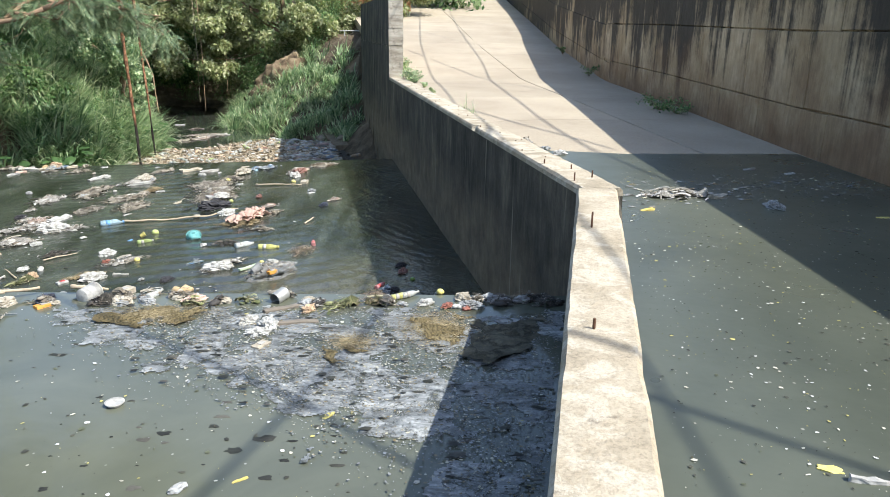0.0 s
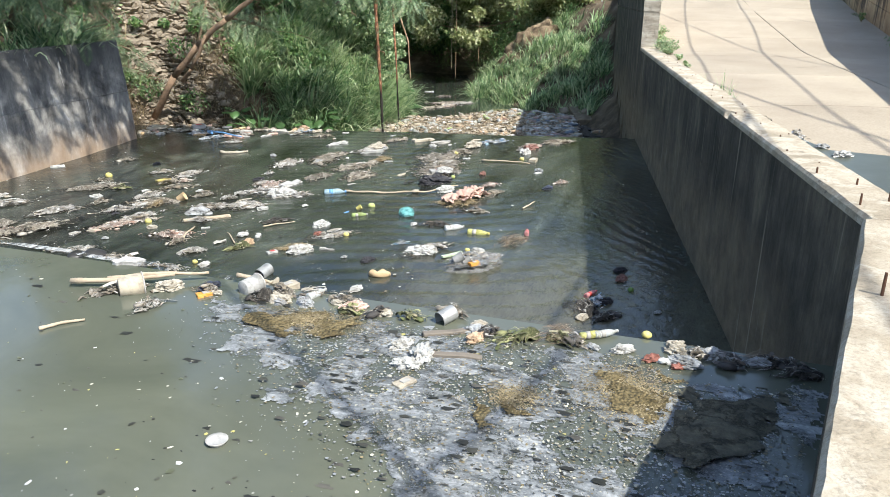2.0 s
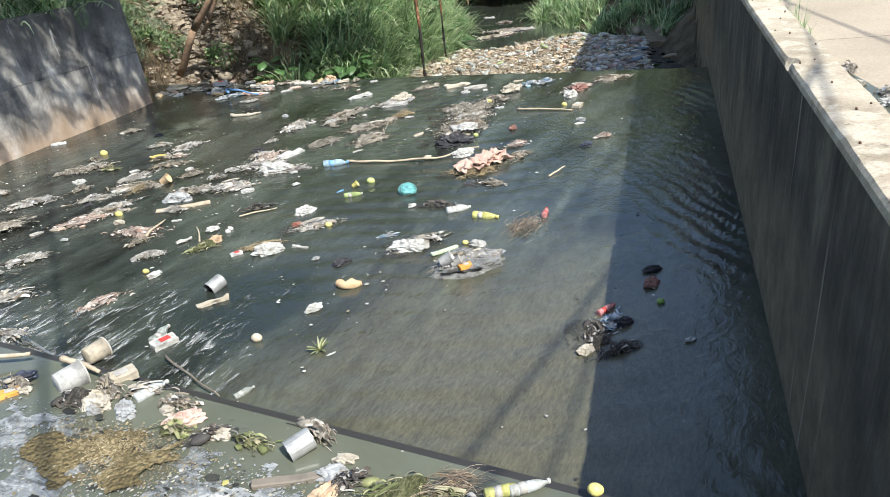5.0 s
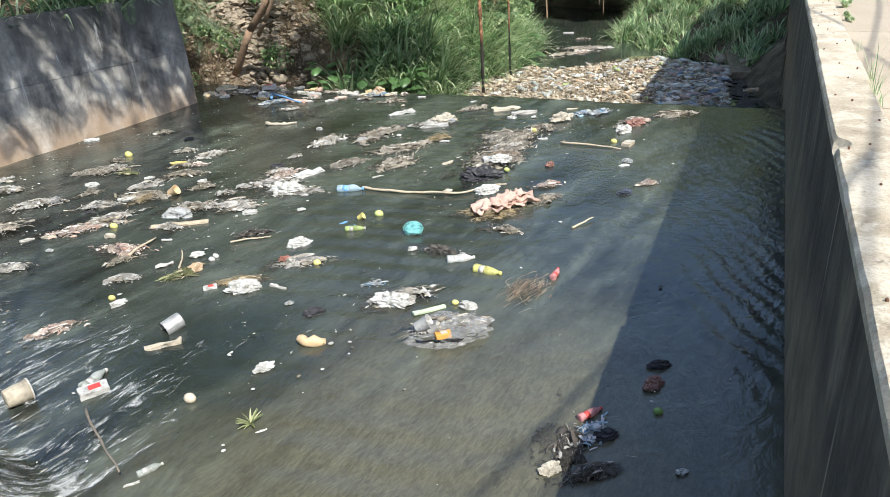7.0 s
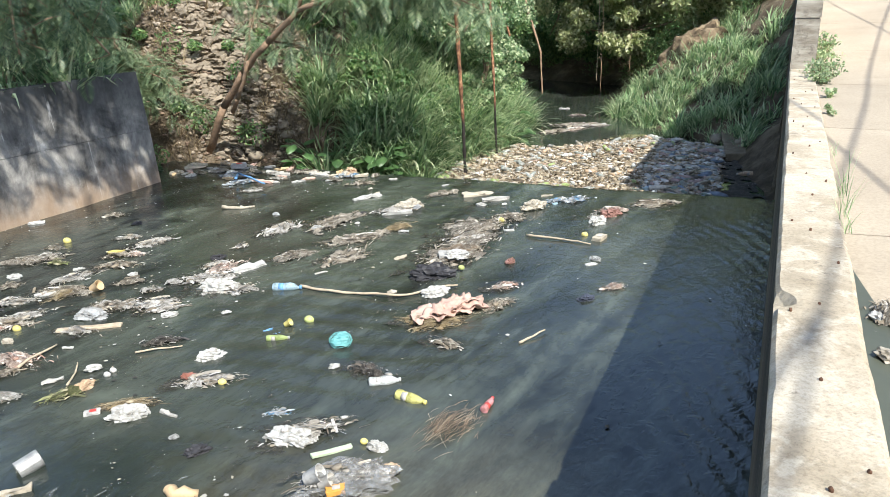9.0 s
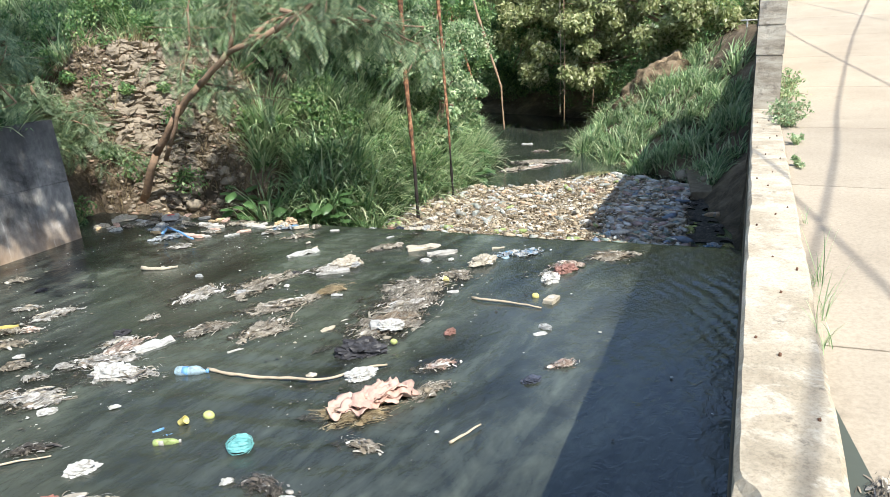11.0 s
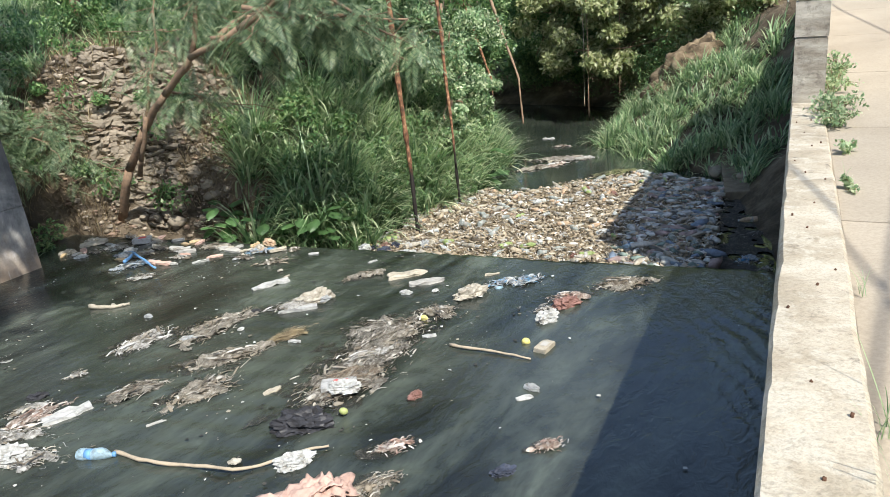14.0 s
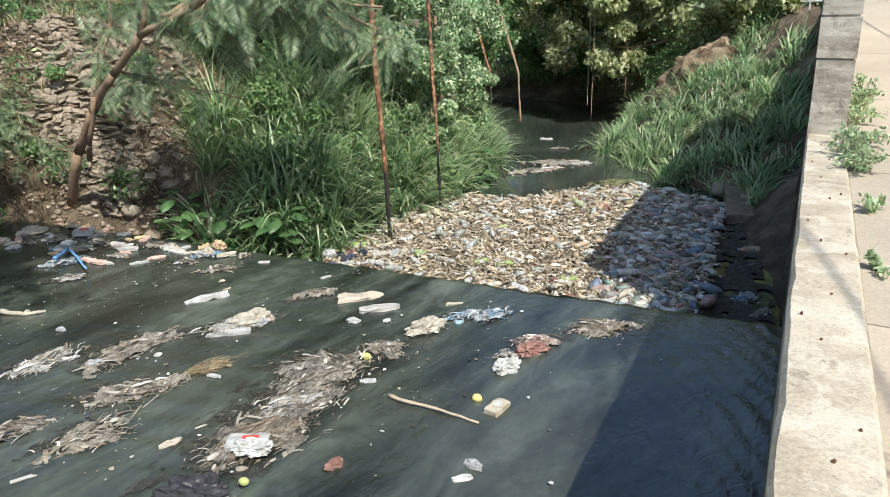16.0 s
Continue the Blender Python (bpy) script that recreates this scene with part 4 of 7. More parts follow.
YELLOW = plain_mat("yellow_rind", (0.58, 0.5, 0.16), 0.5, 0.4, 0.2)
LIME = plain_mat("lime_rind", (0.38, 0.42, 0.15), 0.5, 0.4, 0.2)
GREENF = plain_mat("green_rind", (0.2, 0.32, 0.08), 0.5, 0.4, 0.2)
ORANGE = plain_mat("orange_card", (0.6, 0.28, 0.06), 0.6, 0.3, 0.3)
BLUE = plain_mat("blue_plastic", (0.12, 0.27, 0.48), 0.45, 0.4, 0.25)
TEAL = plain_mat("teal_mesh_plastic", (0.16, 0.43, 0.42), 0.5, 0.4, 0.25)
PALEWOOD = plain_mat("pale_bare_wood", (0.43, 0.35, 0.25), 0.85, 0.2, 0.4)
PALEGREEN = plain_mat("pale_green_strip", (0.42, 0.5, 0.34), 0.6, 0.3, 0.3)
BROWNW = plain_mat("soaked_brown_wood", (0.17, 0.145, 0.115), 0.75, 0.3, 0.4)
STEELY = plain_mat("dull_tin", (0.4, 0.4, 0.38), 0.45, 0.5, 0.4, 18, 0.5)
RED = plain_mat("red_label", (0.5, 0.06, 0.05), 0.5, 0.4, 0.25)


def film_mat(name, c, clear=0.35, rough=0.3):
    """Thin plastic film or bottle plastic that lets some light through."""
    k = Mat(name, rough, 0.5)
    stain = k.ramp(k.noise(19, 6, 0.7, warp=0.8), (0.4, 0.0), (0.66, 0.85))
    k.color(k.mix(stain, c, tuple(v * 0.35 * w for v, w in zip(c, (1.0, 0.9, 0.75)))))
    k.b.inputs["Transmission Weight"].default_value = clear
    k.b.inputs["IOR"].default_value = 1.2
    return k.bump(k.noise(60, 4, 0.6), 0.3, 0.006).m


CLEAR, GREENB, YELLOWB = film_mat("clear_bottle", (0.75, 0.78, 0.76), 0.45), film_mat("green_bottle", (0.4, 0.5, 0.2), 0.3), film_mat("yellow_bottle", (0.7, 0.68, 0.25), 0.3)
BLUEB, PINKB, GREYB = film_mat("bluish_bottle", (0.5, 0.68, 0.78), 0.4), film_mat("pink_bottle", (0.65, 0.3, 0.3), 0.2), film_mat("grey_bottle", (0.42, 0.45, 0.42), 0.35)
WHITEBAG, GREYBAG, DARKBAG = film_mat("white_film", (0.54, 0.54, 0.515), 0.15, 0.35), film_mat("grey_film", (0.4, 0.41, 0.41), 0.15), film_mat("black_film", (0.045, 0.045, 0.05), 0.0, 0.35)
CLEARBAG, TANBAG, CREAMBAG = film_mat("clear_film", (0.68, 0.69, 0.68), 0.75, 0.2), film_mat("tan_film", (0.55, 0.4, 0.27), 0.1, 0.5), film_mat("cream_film", (0.46, 0.42, 0.345), 0.1, 0.45)
REDBAG, REDDISH, NAVYBAG = film_mat("red_film", (0.3, 0.13, 0.1), 0.05, 0.4), film_mat("brownish_red_film", (0.27, 0.15, 0.125), 0.05, 0.4), film_mat("navy_film", (0.06, 0.07, 0.1), 0.05, 0.4)
PINKBAG, YELLOWBAG = film_mat("pinkish_film", (0.62, 0.45, 0.38), 0.05, 0.5), film_mat("yellow_film", (0.7, 0.58, 0.15), 0.05, 0.5)


def scrap_mat(name, *cols):
    k = Mat(name, 0.7, 0.3)
    n = len(cols)
    stops = []
    for i, c in enumerate(cols):
        stops.append(((i + 0.02) / n, c))
        stops.append(((i + 0.9) / n, tuple(v * 0.8 for v in c)))
    col = k.ramp(k.island(), *stops)
    dirt = k.ramp(k.noise(14, 4, 0.6), (0.35, 0.5), (0.65, 1.1))
    return k.color(k.mix(0.75, col, dirt, "MULTIPLY")).bump(k.noise(90, 3), 0.3, 0.004).m


SCRAPS = {
    "white": scrap_mat("whitish_scraps", (0.52, 0.5, 0.46), (0.32, 0.29, 0.24), (0.6, 0.58, 0.54), (0.2, 0.165, 0.12), (0.44, 0.39, 0.31)),
    "pale": scrap_mat("pale_scraps", (0.36, 0.32, 0.255), (0.24, 0.2, 0.15), (0.54, 0.5, 0.43), (0.13, 0.11, 0.08), (0.3, 0.25, 0.18)),
    "straw": scrap_mat("straw_scraps", (0.4, 0.32, 0.19), (0.27, 0.2, 0.11), (0.5, 0.42, 0.28), (0.18, 0.13, 0.07)),
    "fibre": scrap_mat("tangled_fibres", (0.27, 0.235, 0.18), (0.18, 0.145, 0.105), (0.38, 0.34, 0.27), (0.11, 0.09, 0.065), (0.5, 0.46, 0.39)),
    "pink": scrap_mat("pinkish_scraps", (0.55, 0.38, 0.3), (0.6, 0.52, 0.44), (0.32, 0.2, 0.15), (0.68, 0.62, 0.56)),
    "green": scrap_mat("weedy_scraps", (0.16, 0.18, 0.07), (0.3, 0.3, 0.14), (0.42, 0.38, 0.24), (0.1, 0.1, 0.05)),
    "blue": scrap_mat("bluish_scraps", (0.12, 0.3, 0.5), (0.55, 0.58, 0.6), (0.36, 0.34, 0.3), (0.62, 0.6, 0.55), (0.25, 0.36, 0.42)),
    "dark": scrap_mat("dark_scraps", (0.06, 0.055, 0.05), (0.12, 0.1, 0.08), (0.4, 0.38, 0.34), (0.09, 0.08, 0.07)),
    "twig": scrap_mat("twiggy_scraps", (0.3, 0.22, 0.14), (0.2, 0.14, 0.09), (0.42, 0.34, 0.24), (0.14, 0.1, 0.07)),
}
RAFT = scrap_mat("raft_litter", (0.46, 0.38, 0.265), (0.56, 0.49, 0.37), (0.32, 0.25, 0.16), (0.42, 0.335, 0.22), (0.5, 0.41, 0.29), (0.2, 0.15, 0.095), (0.4, 0.33, 0.23), (0.72, 0.69, 0.62), (0.12, 0.095, 0.065), (0.27, 0.21, 0.135))
RAFTCOOL = scrap_mat("raft_bottles", (0.5, 0.5, 0.46), (0.32, 0.34, 0.33), (0.66, 0.65, 0.61), (0.38, 0.28, 0.25), (0.2, 0.26, 0.22), (0.2, 0.25, 0.32), (0.4, 0.35, 0.27), (0.56, 0.53, 0.46), (0.14, 0.13, 0.11))
SCUM = scrap_mat("scum_flakes", (0.3, 0.31, 0.31), (0.2, 0.205, 0.2), (0.4, 0.4, 0.38), (0.24, 0.19, 0.1), (0.25, 0.26, 0.26), (0.5, 0.47, 0.36), (0.08, 0.08, 0.066))
APRONBITS = scrap_mat("apron_scraps", (0.1, 0.09, 0.07), (0.5, 0.48, 0.42), (0.2, 0.17, 0.12), (0.04, 0.038, 0.032), (0.36, 0.32, 0.24), (0.06, 0.055, 0.045), (0.62, 0.6, 0.55))
GRAVEL = scrap_mat("tan_gravel", (0.34, 0.27, 0.19), (0.22, 0.17, 0.115), (0.42, 0.35, 0.27), (0.14, 0.11, 0.075), (0.3, 0.21, 0.15))
CRUSTY = scrap_mat("ochre_crumbs", (0.31, 0.245, 0.13), (0.2, 0.155, 0.08), (0.4, 0.33, 0.19), (0.13, 0.1, 0.05), (0.3, 0.24, 0.14))
FLECK = scrap_mat("floating_flecks", (0.65, 0.62, 0.5), (0.05, 0.05, 0.04), (0.5, 0.45, 0.16), (0.08, 0.08, 0.06), (0.7, 0.7, 0.66), (0.12, 0.13, 0.08))


# ---------------------------------------------------------------- litter shapes
def lathe(profile, sides=12):
    """A round shape along x from (x, radius) pairs."""
    bm = bmesh.new()
    rings = [[bm.verts.new((x, r * math.cos(2 * math.pi * j / sides), r * math.sin(2 * math.pi * j / sides))) for j in range(sides)] for x, r in profile]
    for u, v in zip(rings, rings[1:]):
        for j in range(sides):
            bm.faces.new((u[j], v[j], v[(j + 1) % sides], u[(j + 1) % sides]))
    bm.faces.new(rings[0])
    bm.faces.new(rings[-1][::-1])
    bmesh.ops.recalc_face_normals(bm, faces=bm.faces)
    return bm


COUNT = [0]


def jitter():
    COUNT[0] += 1
    return COUNT[0] * 0.731


def bottle(x, y, z, l, rz, material, what="bottle"):
    l = max(l, 0.12)
    r = l * 0.15
    b = empty("bottle", x, y, z + r * 0.45, rz)
    prof = [(-0.5, 0.55), (-0.49, 0.85), (-0.46, 1.0), (-0.3, 0.98), (-0.28, 0.9), (-0.1, 0.9), (-0.08, 1.0), (0.1, 0.98), (0.22, 0.85), (0.34, 0.5), (0.38, 0.36), (0.43, 0.36)]
    bm = lathe([(a * l, c * r) for a, c in prof], 14)
    s = jitter()
    for v in bm.verts:
        n = noise.noise(Vector((v.co.x * 14, v.co.y * 18, v.co.z * 18 + s)))
        v.co.y += n * r * 0.22
        v.co.z += n * r * 0.22
    part("body", bm, material, b, smooth=True)
    cap = {BLUEB: BLUE, YELLOWB: YELLOW, PINKB: RED, GREYB: PALE}.get(material, WHITE)
    part("cap", lathe([(l * 0.42, r * 0.42), (l * 0.425, r * 0.45), (l * 0.485, r * 0.45), (l * 0.5, r * 0.38)], 12), cap, b, smooth=True)
    band = {BLUEB: BLUE, PINKB: RED}.get(material, PALE)
    part("label_band", lathe([(-l * 0.275, r * 0.93), (-l * 0.1, r * 0.93)], 14), band, b, smooth=True)
    names = {CLEAR: "dented clear plastic drink bottle lying in the flow", GREENB: "greenish plastic bottle among the litter", YELLOWB: "yellow-tinted plastic bottle lying on wet litter",
             BLUEB: "clear water bottle with a blue label in the stream", PINKB: "pinkish plastic bottle stranded in the shallows", GREYB: "grimy grey plastic bottle with a pale cap"}
    return tagged(b, names.get(material, "plastic bottle in the stream"), "bottle", group="floating bottles")


def tin(x, y, z, l, rz, material):
    """An open tin lying on its side."""
    r = max(l, 0.09) * 0.42
    l = max(l, 0.09)
    bm = lathe([(-l / 2, r * 0.97), (-l * 0.45, r), (l * 0.45, r), (l / 2, r * 1.03), (l / 2, r * 0.94), (-l * 0.42, r * 0.9)], 20)
    ob = obj("tin_can", bm, material)
    ob.matrix_basis = pose(x, y, z + r * 0.6, 0, 12, rz + 180)
    return tagged(ob, "open dull metal tin lying on its side", "tin")


def tub(x, y, z, l, rz, material):
    """A plastic tub with a rolled rim, tipped over."""
    r = max(l, 0.12) * 0.45
    t = empty("plastic_tub", x, y, z + r * 0.55, rz)
    part("body", lathe([(-r, r * 0.75), (-r * 0.95, r * 0.82), (r, r), (r * 0.98, r * 0.93), (-r * 0.85, r * 0.74)], 20), material, t, smooth=True)
    part("rim", lathe([(r * 0.9, r * 1.0), (r * 0.92, r * 1.08), (r * 1.02, r * 1.08), (r * 1.04, r * 1.0)], 20), PALE, t, smooth=True)
    return tagged(t, "grimy pale plastic tub stranded on its side", "tub")


def cup(x, y, z, l, rz, material):
    r = max(l, 0.06) * 0.5
    bm = lathe([(0, r * 0.68), (0.004, r * 0.72), (r * 1.9, r), (r * 1.95, r * 1.06), (r * 1.98, r * 1.0), (r * 1.9, r * 0.92), (r * 0.2, r * 0.66)], 16)
    ob = obj("cup", bm, material, smooth=True)
    ob.matrix_basis = pose(x, y, z + r * 0.35, 0, -28, rz)
    return tagged(ob, "small pale disposable cup among the litter", "cup")


def plate(x, y, z, l, rz, material):
    bm = lathe([(0.0, l * 0.36), (0.004, l * 0.38), (0.014, l * 0.5), (0.018, l * 0.5), (0.009, l * 0.38), (0.007, l * 0.1)], 28)
    ob = obj("foam_plate", bm, material, smooth=True)
    ob.matrix_basis = pose(x, y, z, 0, -90, rz)
    return tagged(ob, "round white foam lid floating on the pool", "plate")


def foam(x, y, z, l, rz, material):
    """A broken chunk of foam or plastic."""
    l = max(l, 0.06)
    s = jitter()
    w = l * (0.42 + 0.2 * math.sin(s * 3))
    w *= 0.8
    bm = box_bm(l, w, min(l * 0.14, 0.032), 0.0)
    bmesh.ops.subdivide_edges(bm, edges=bm.edges[:], cuts=4, use_grid_fill=True)
    for v in bm.verts:
        fall = 1 - 0.35 * (abs(v.co.x) / (l / 2)) ** 2
        v.co.y *= fall
        n = noise.noise_vector(v.co * (3.2 / l) + Vector((s, 0, s)))
        n2 = noise.noise_vector(v.co * (9 / l) + Vector((0, s, 0)))
        v.co += n * l * 0.07 + n2 * l * 0.05
    ob = obj("foam_chunk", bm, material)
    ob.matrix_basis = pose(x, y, z - 0.008, 0, 4 * math.sin(s), rz)
    kind = {WHITE: "broken white foam chunk lying in the flow", CREAM: "cream coloured foam scrap on the wet apron", PALE: "greyish plastic scrap in the shallow water", OCHRE: "ochre scrap of litter in the flow",
            BLUE: "blue plastic scrap in the shallow water", PINK: "pinkish foam scrap by the bank", YELLOW: "yellow scrap floating on the water"}
    return tagged(ob, kind.get(material, "broken foam scrap in the stream"), "foam scrap", group="foam scraps")


def bread(x, y, z, l, rz, material):
    """Curled soaked foam, two lobes."""
    bm = bmesh.new()
    pts = [(-l * 0.45, 0.03, 0), (-l * 0.3, -0.02, 0.02), (-l * 0.05, -0.045, 0.02), (l * 0.15, -0.02, 0.02), (l * 0.45, 0.02, 0)]
    tube(bm, pts, [l * 0.1, l * 0.2, l * 0.14, l * 0.2, l * 0.12], 12)
    bmesh.ops.subdivide_edges(bm, edges=bm.edges[:], cuts=1, use_grid_fill=True)
    roughen(bm, l * 0.05, 22)
    ob = obj("sponge", bm, material, smooth=True)
    ob.matrix_basis = pose(x, y, z + 0.01, 0, 0, rz)
    return tagged(ob, "curled tan sponge stranded on the apron", "sponge")


def fruit(x, y, z, l, rz, material):
    r = min(max(l * 0.42, 0.02), 0.038)
    bm = bmesh.new()
    bmesh.ops.create_icosphere(bm, subdivisions=3, radius=r)
    for v in bm.verts:
        v.co.x *= 1.18 + 0.1 * (v.co.x > r * 0.8)
    roughen(bm, r * 0.06, 30, jitter())
    ob = obj("fruit", bm, material, smooth=True)
    ob.matrix_basis = pose(x, y, z + r * 0.5, 0, 10, rz)
    return tagged(ob, "small round fruit rind stranded in the water", "fruit", group="fruit rinds")


def carton(x, y, z, l, rz, material):
    l = max(l, 0.09)
    c = empty("carton", x, y, z - 0.01, rz)
    s = jitter()
    bm = box_bm(l, l * 0.6, l * 0.28, l * 0.02, 2)
    bmesh.ops.subdivide_edges(bm, edges=[e for e in bm.edges if e.calc_length() > l * 0.2], cuts=4, use_grid_fill=True)
    for v in bm.verts:
        v.co += noise.noise_vector(v.co * (4 / l) + Vector((s, s, 0))) * l * 0.05
    part("body", bm, material, c)
    bm = box_bm(l * 0.42, l * 0.3, 0.004)
    bmesh.ops.translate(bm, vec=(l * 0.05, 0, l * 0.285), verts=bm.verts)
    part("printed_panel", bm, RED if material is WHITE else PALE, c)
    return tagged(c, "crumpled pale carton lying on wet litter" if material is not ORANGE else "torn orange card carton in the litter", "carton", group="cartons")


def bag(x, y, z, l, rz, material):
    """A crumpled plastic bag, half sunk."""
    l = max(l, 0.07)
    s = jitter()
    bm = bmesh.new()
    bmesh.ops.create_icosphere(bm, subdivisions=4 if l > 0.1 else 3, radius=0.5)
    for v in bm.verts:
        d = v.co.normalized()
        n1 = noise.noise(d * 2.0 + Vector((s, 0, 0)))
        n2 = noise.noise(d * 5.0 + Vector((0, s, 0)))
        n3 = abs(noise.noise(d * 9.0 + Vector((0, 0, s))))
        k = 1 + 0.34 * n1 + 0.22 * n2 - 0.38 * n3
        v.co = Vector((d.x * l * 0.5 * k, d.y * l * 0.3 * k, max(d.z, -0.25) * min(l * 0.24, 0.1) * k))
    ob = obj("plastic_bag", bm, material)
    ob.matrix_basis = pose(x, y, z + 0.008, 0, 0, rz)
    kind = {WHITEBAG: "crumpled white plastic bag in the water", GREYBAG: "crumpled grey plastic film in the flow", DARKBAG: "crumpled black plastic bag half sunk in water", CLEARBAG: "large clear plastic bag of litter on the apron",
            TANBAG: "soaked tan paper bag among litter", CREAMBAG: "dirty cream plastic bag lying in the flow", REDBAG: "torn red plastic wrapper in the litter", REDDISH: "brownish red wrapper in the shallow water",
            NAVYBAG: "dark blue plastic bag in the shallows", PINKBAG: "pinkish soaked bag on the weir", YELLOWBAG: "small yellow wrapper floating on the pool"}
    return tagged(ob, kind.get(material, "crumpled plastic bag"), "plastic bag", group="plastic bags")


def meshbag(x, y, z, l, rz, material):
    """A balled net: crossing loops over a rough ball."""
    m = empty("net_bag", x, y, z + l * 0.2, rz)
    bm = bmesh.new()
    bmesh.ops.create_icosphere(bm, subdivisions=3, radius=l * 0.42)
    for v in bm.verts:
        v.co.z *= 0.6
    roughen(bm, l * 0.16, 17)
    roughen(bm, l * 0.09, 60)
    part("ball", bm, material, m)
    bm = bmesh.new()
    for i in range(9):
        a = i * 0.7
        pts = [Vector((math.cos(t) * l * 0.5, math.sin(t) * l * 0.5 * math.cos(a), math.sin(t) * l * 0.36 * math.sin(a))) + noise.noise_vector(Vector((t * 2, a, 0))) * l * 0.06 for t in (k * math.pi / 9 for k in range(19))]
        tube(bm, pts, [0.0022] * len(pts), 5)
    part("netting", bm, material, m)
    return tagged(m, "balled teal plastic netting stranded on the apron", "netting")


def sheet(x, y, z, l, rz, material):
    """Folded soaked sheets lying on one another."""
    h = empty("cardboard_heap", x, y, z, rz)
    for i in range(3):
        s = jitter()
        bm = bmesh.new()
        bmesh.ops.create_grid(bm, x_segments=18, y_segments=10, size=0.5)
        bmesh.ops.scale(bm, vec=(l * (1 - 0.15 * i), l * (0.5 - 0.08 * i), 1), verts=bm.verts)
        for v in bm.verts:
            v.co.z = 0.02 + i * 0.022 + abs(noise.noise(Vector((v.co.x * 4 / l, v.co.y * 9 / l, s)))) * 0.09 + 0.05 * abs(noise.noise(Vector((v.co.x * 13 / l, v.co.y * 5 / l, s))))
            v.co.y += noise.noise(Vector((v.co.x * 5 / l, s, 0))) * l * 0.12
            v.co.x += noise.noise(Vector((s, v.co.y * 6 / l, 0))) * l * 0.1
        bmesh.ops.solidify(bm, geom=bm.faces[:], thickness=0.004)
        ob = part("sheet", bm, material, h, smooth=True)
        ob.matrix_basis = pose(0.03 * math.sin(s), 0.05 * math.cos(s), 0, 0, 0, 25 * math.sin(s * 2))
    return tagged(h, "heap of soaked folded pinkish cardboard on the apron", "cardboard")


def plank(x, y, z, l, rz, material):
    bm = box_bm(l, max(0.035, l * 0.13), 0.022, 0.004, 1)
    bmesh.ops.subdivide_edges(bm, edges=[e for e in bm.edges if e.calc_length() > l * 0.4], cuts=8, use_grid_fill=True)
    roughen(bm, 0.006, 9, jitter())
    ob = obj("plank", bm, material)
    ob.matrix_basis = pose(x, y, z - 0.004, 0, 2, rz)
    return tagged(ob, "weathered strip of wood lying in the litter" if material is not PALEGREEN else "pale green strip lying in the flow", "plank")


def stick(pts, r=0.015, material=None):
    p = [Vector(v) for v in pts]
    fine = []
    for a, b in zip(p, p[1:]):
        for k in range(6):
            fine.append(a.lerp(b, k / 6))
    fine.append(p[-1])
    s = jitter()
    fine = [v + noise.noise_vector(v * 3 + Vector((s, 0, 0))) * 0.03 + noise.noise_vector(v * 9 + Vector((s, 0, 0))) * 0.008 for v in fine]
    for v in fine:
        v.z = max(v.z, p[0].z - 0.01)
    bm = bmesh.new()
    n = len(fine)
    tube(bm, fine, [r * (1 - 0.45 * i / n) * (1 + 0.12 * math.sin(i * 2.1)) for i in range(n)], 8)
    ob = obj("stick", bm, material or PALEWOOD, smooth=True)
    return tagged(ob, "bare pale stick lying across the shallow water" if material is None else "dark soaked stick lying on the wet apron" if material is BROWNW else "broken plastic strip lying in the litter", "stick", group="sticks")


def tuft(x, y, z, l, rz):
    """A small leafy crown, like a cut plant top."""
    n = 22
    a = rng.uniform(0, 2 * math.pi, n)
    base = np.tile(np.array([[x, y, z]]), (n, 1))
    v, q, t = blades(base, np.full(n, 0.09), np.full(n, 0.016), a, rng.uniform(0.2, 1.2, n), np.full(n, 0.6))
    return tagged(big_mesh("plant_top", v, q, t, YELLOWING), "small pale green plant top stranded on the apron", "plant")


def ribbons(centre, along, length, width, arch, twist):
    """Bent strips: three quads each."""
    n = len(centre)
    d = np.stack([np.cos(along), np.sin(along), np.zeros(n)], 1)
    s = np.stack([-np.sin(along) * np.cos(twist), np.cos(along) * np.cos(twist), np.sin(twist)], 1)
    V = []
    for k in range(4):
        u = k / 3 - 0.5
        bend = 0.1 * np.sin(along * 7 + 3 * u)
        p = centre + d * (length * u)[:, None] + np.array([0, 0, 1.0]) * (arch * (1 - 4 * u * u))[:, None] + np.stack([-d[:, 1], d[:, 0], d[:, 2]], 1) * (length * bend * (u * u))[:, None]
        w = (width * 0.5 * (1 - 0.6 * abs(u)))[:, None]
        V += [p - s * w, p + s * w]
    verts = np.stack(V, 1)
    q = np.array([[0, 1, 3, 2], [2, 3, 5, 4], [4, 5, 7, 6]])
    quads = ((np.arange(n) * 8)[:, None, None] + q[None]).reshape(-1, 4)
    return verts.reshape(-1, 3), quads


def lumps_mesh(centre, size, stretch, heading):
    """Small rough lumps (twenty-sided), as arrays."""
    bm = bmesh.new()
    bmesh.ops.create_icosphere(bm, subdivisions=1, radius=1.0)
    co = np.array([tuple(v.co) for v in bm.verts])
    tri = np.array([[v.index for v in f.verts] for f in bm.faces])
    bm.free()
    n = len(centre)
    k = 1 + rng.normal(0, 0.16, (n, len(co), 1))
    p = co[None] * k * size[:, None, None] * stretch[:, None, :]
    c, s = np.cos(heading)[:, None], np.sin(heading)[:, None]
    p = np.stack([p[..., 0] * c - p[..., 1] * s, p[..., 0] * s + p[..., 1] * c, p[..., 2]], -1) + centre[:, None, :]
    tris = (np.arange(n) * len(co))[:, None, None] + tri[None]
    return p.reshape(-1, 3), tris.reshape(-1, 3)


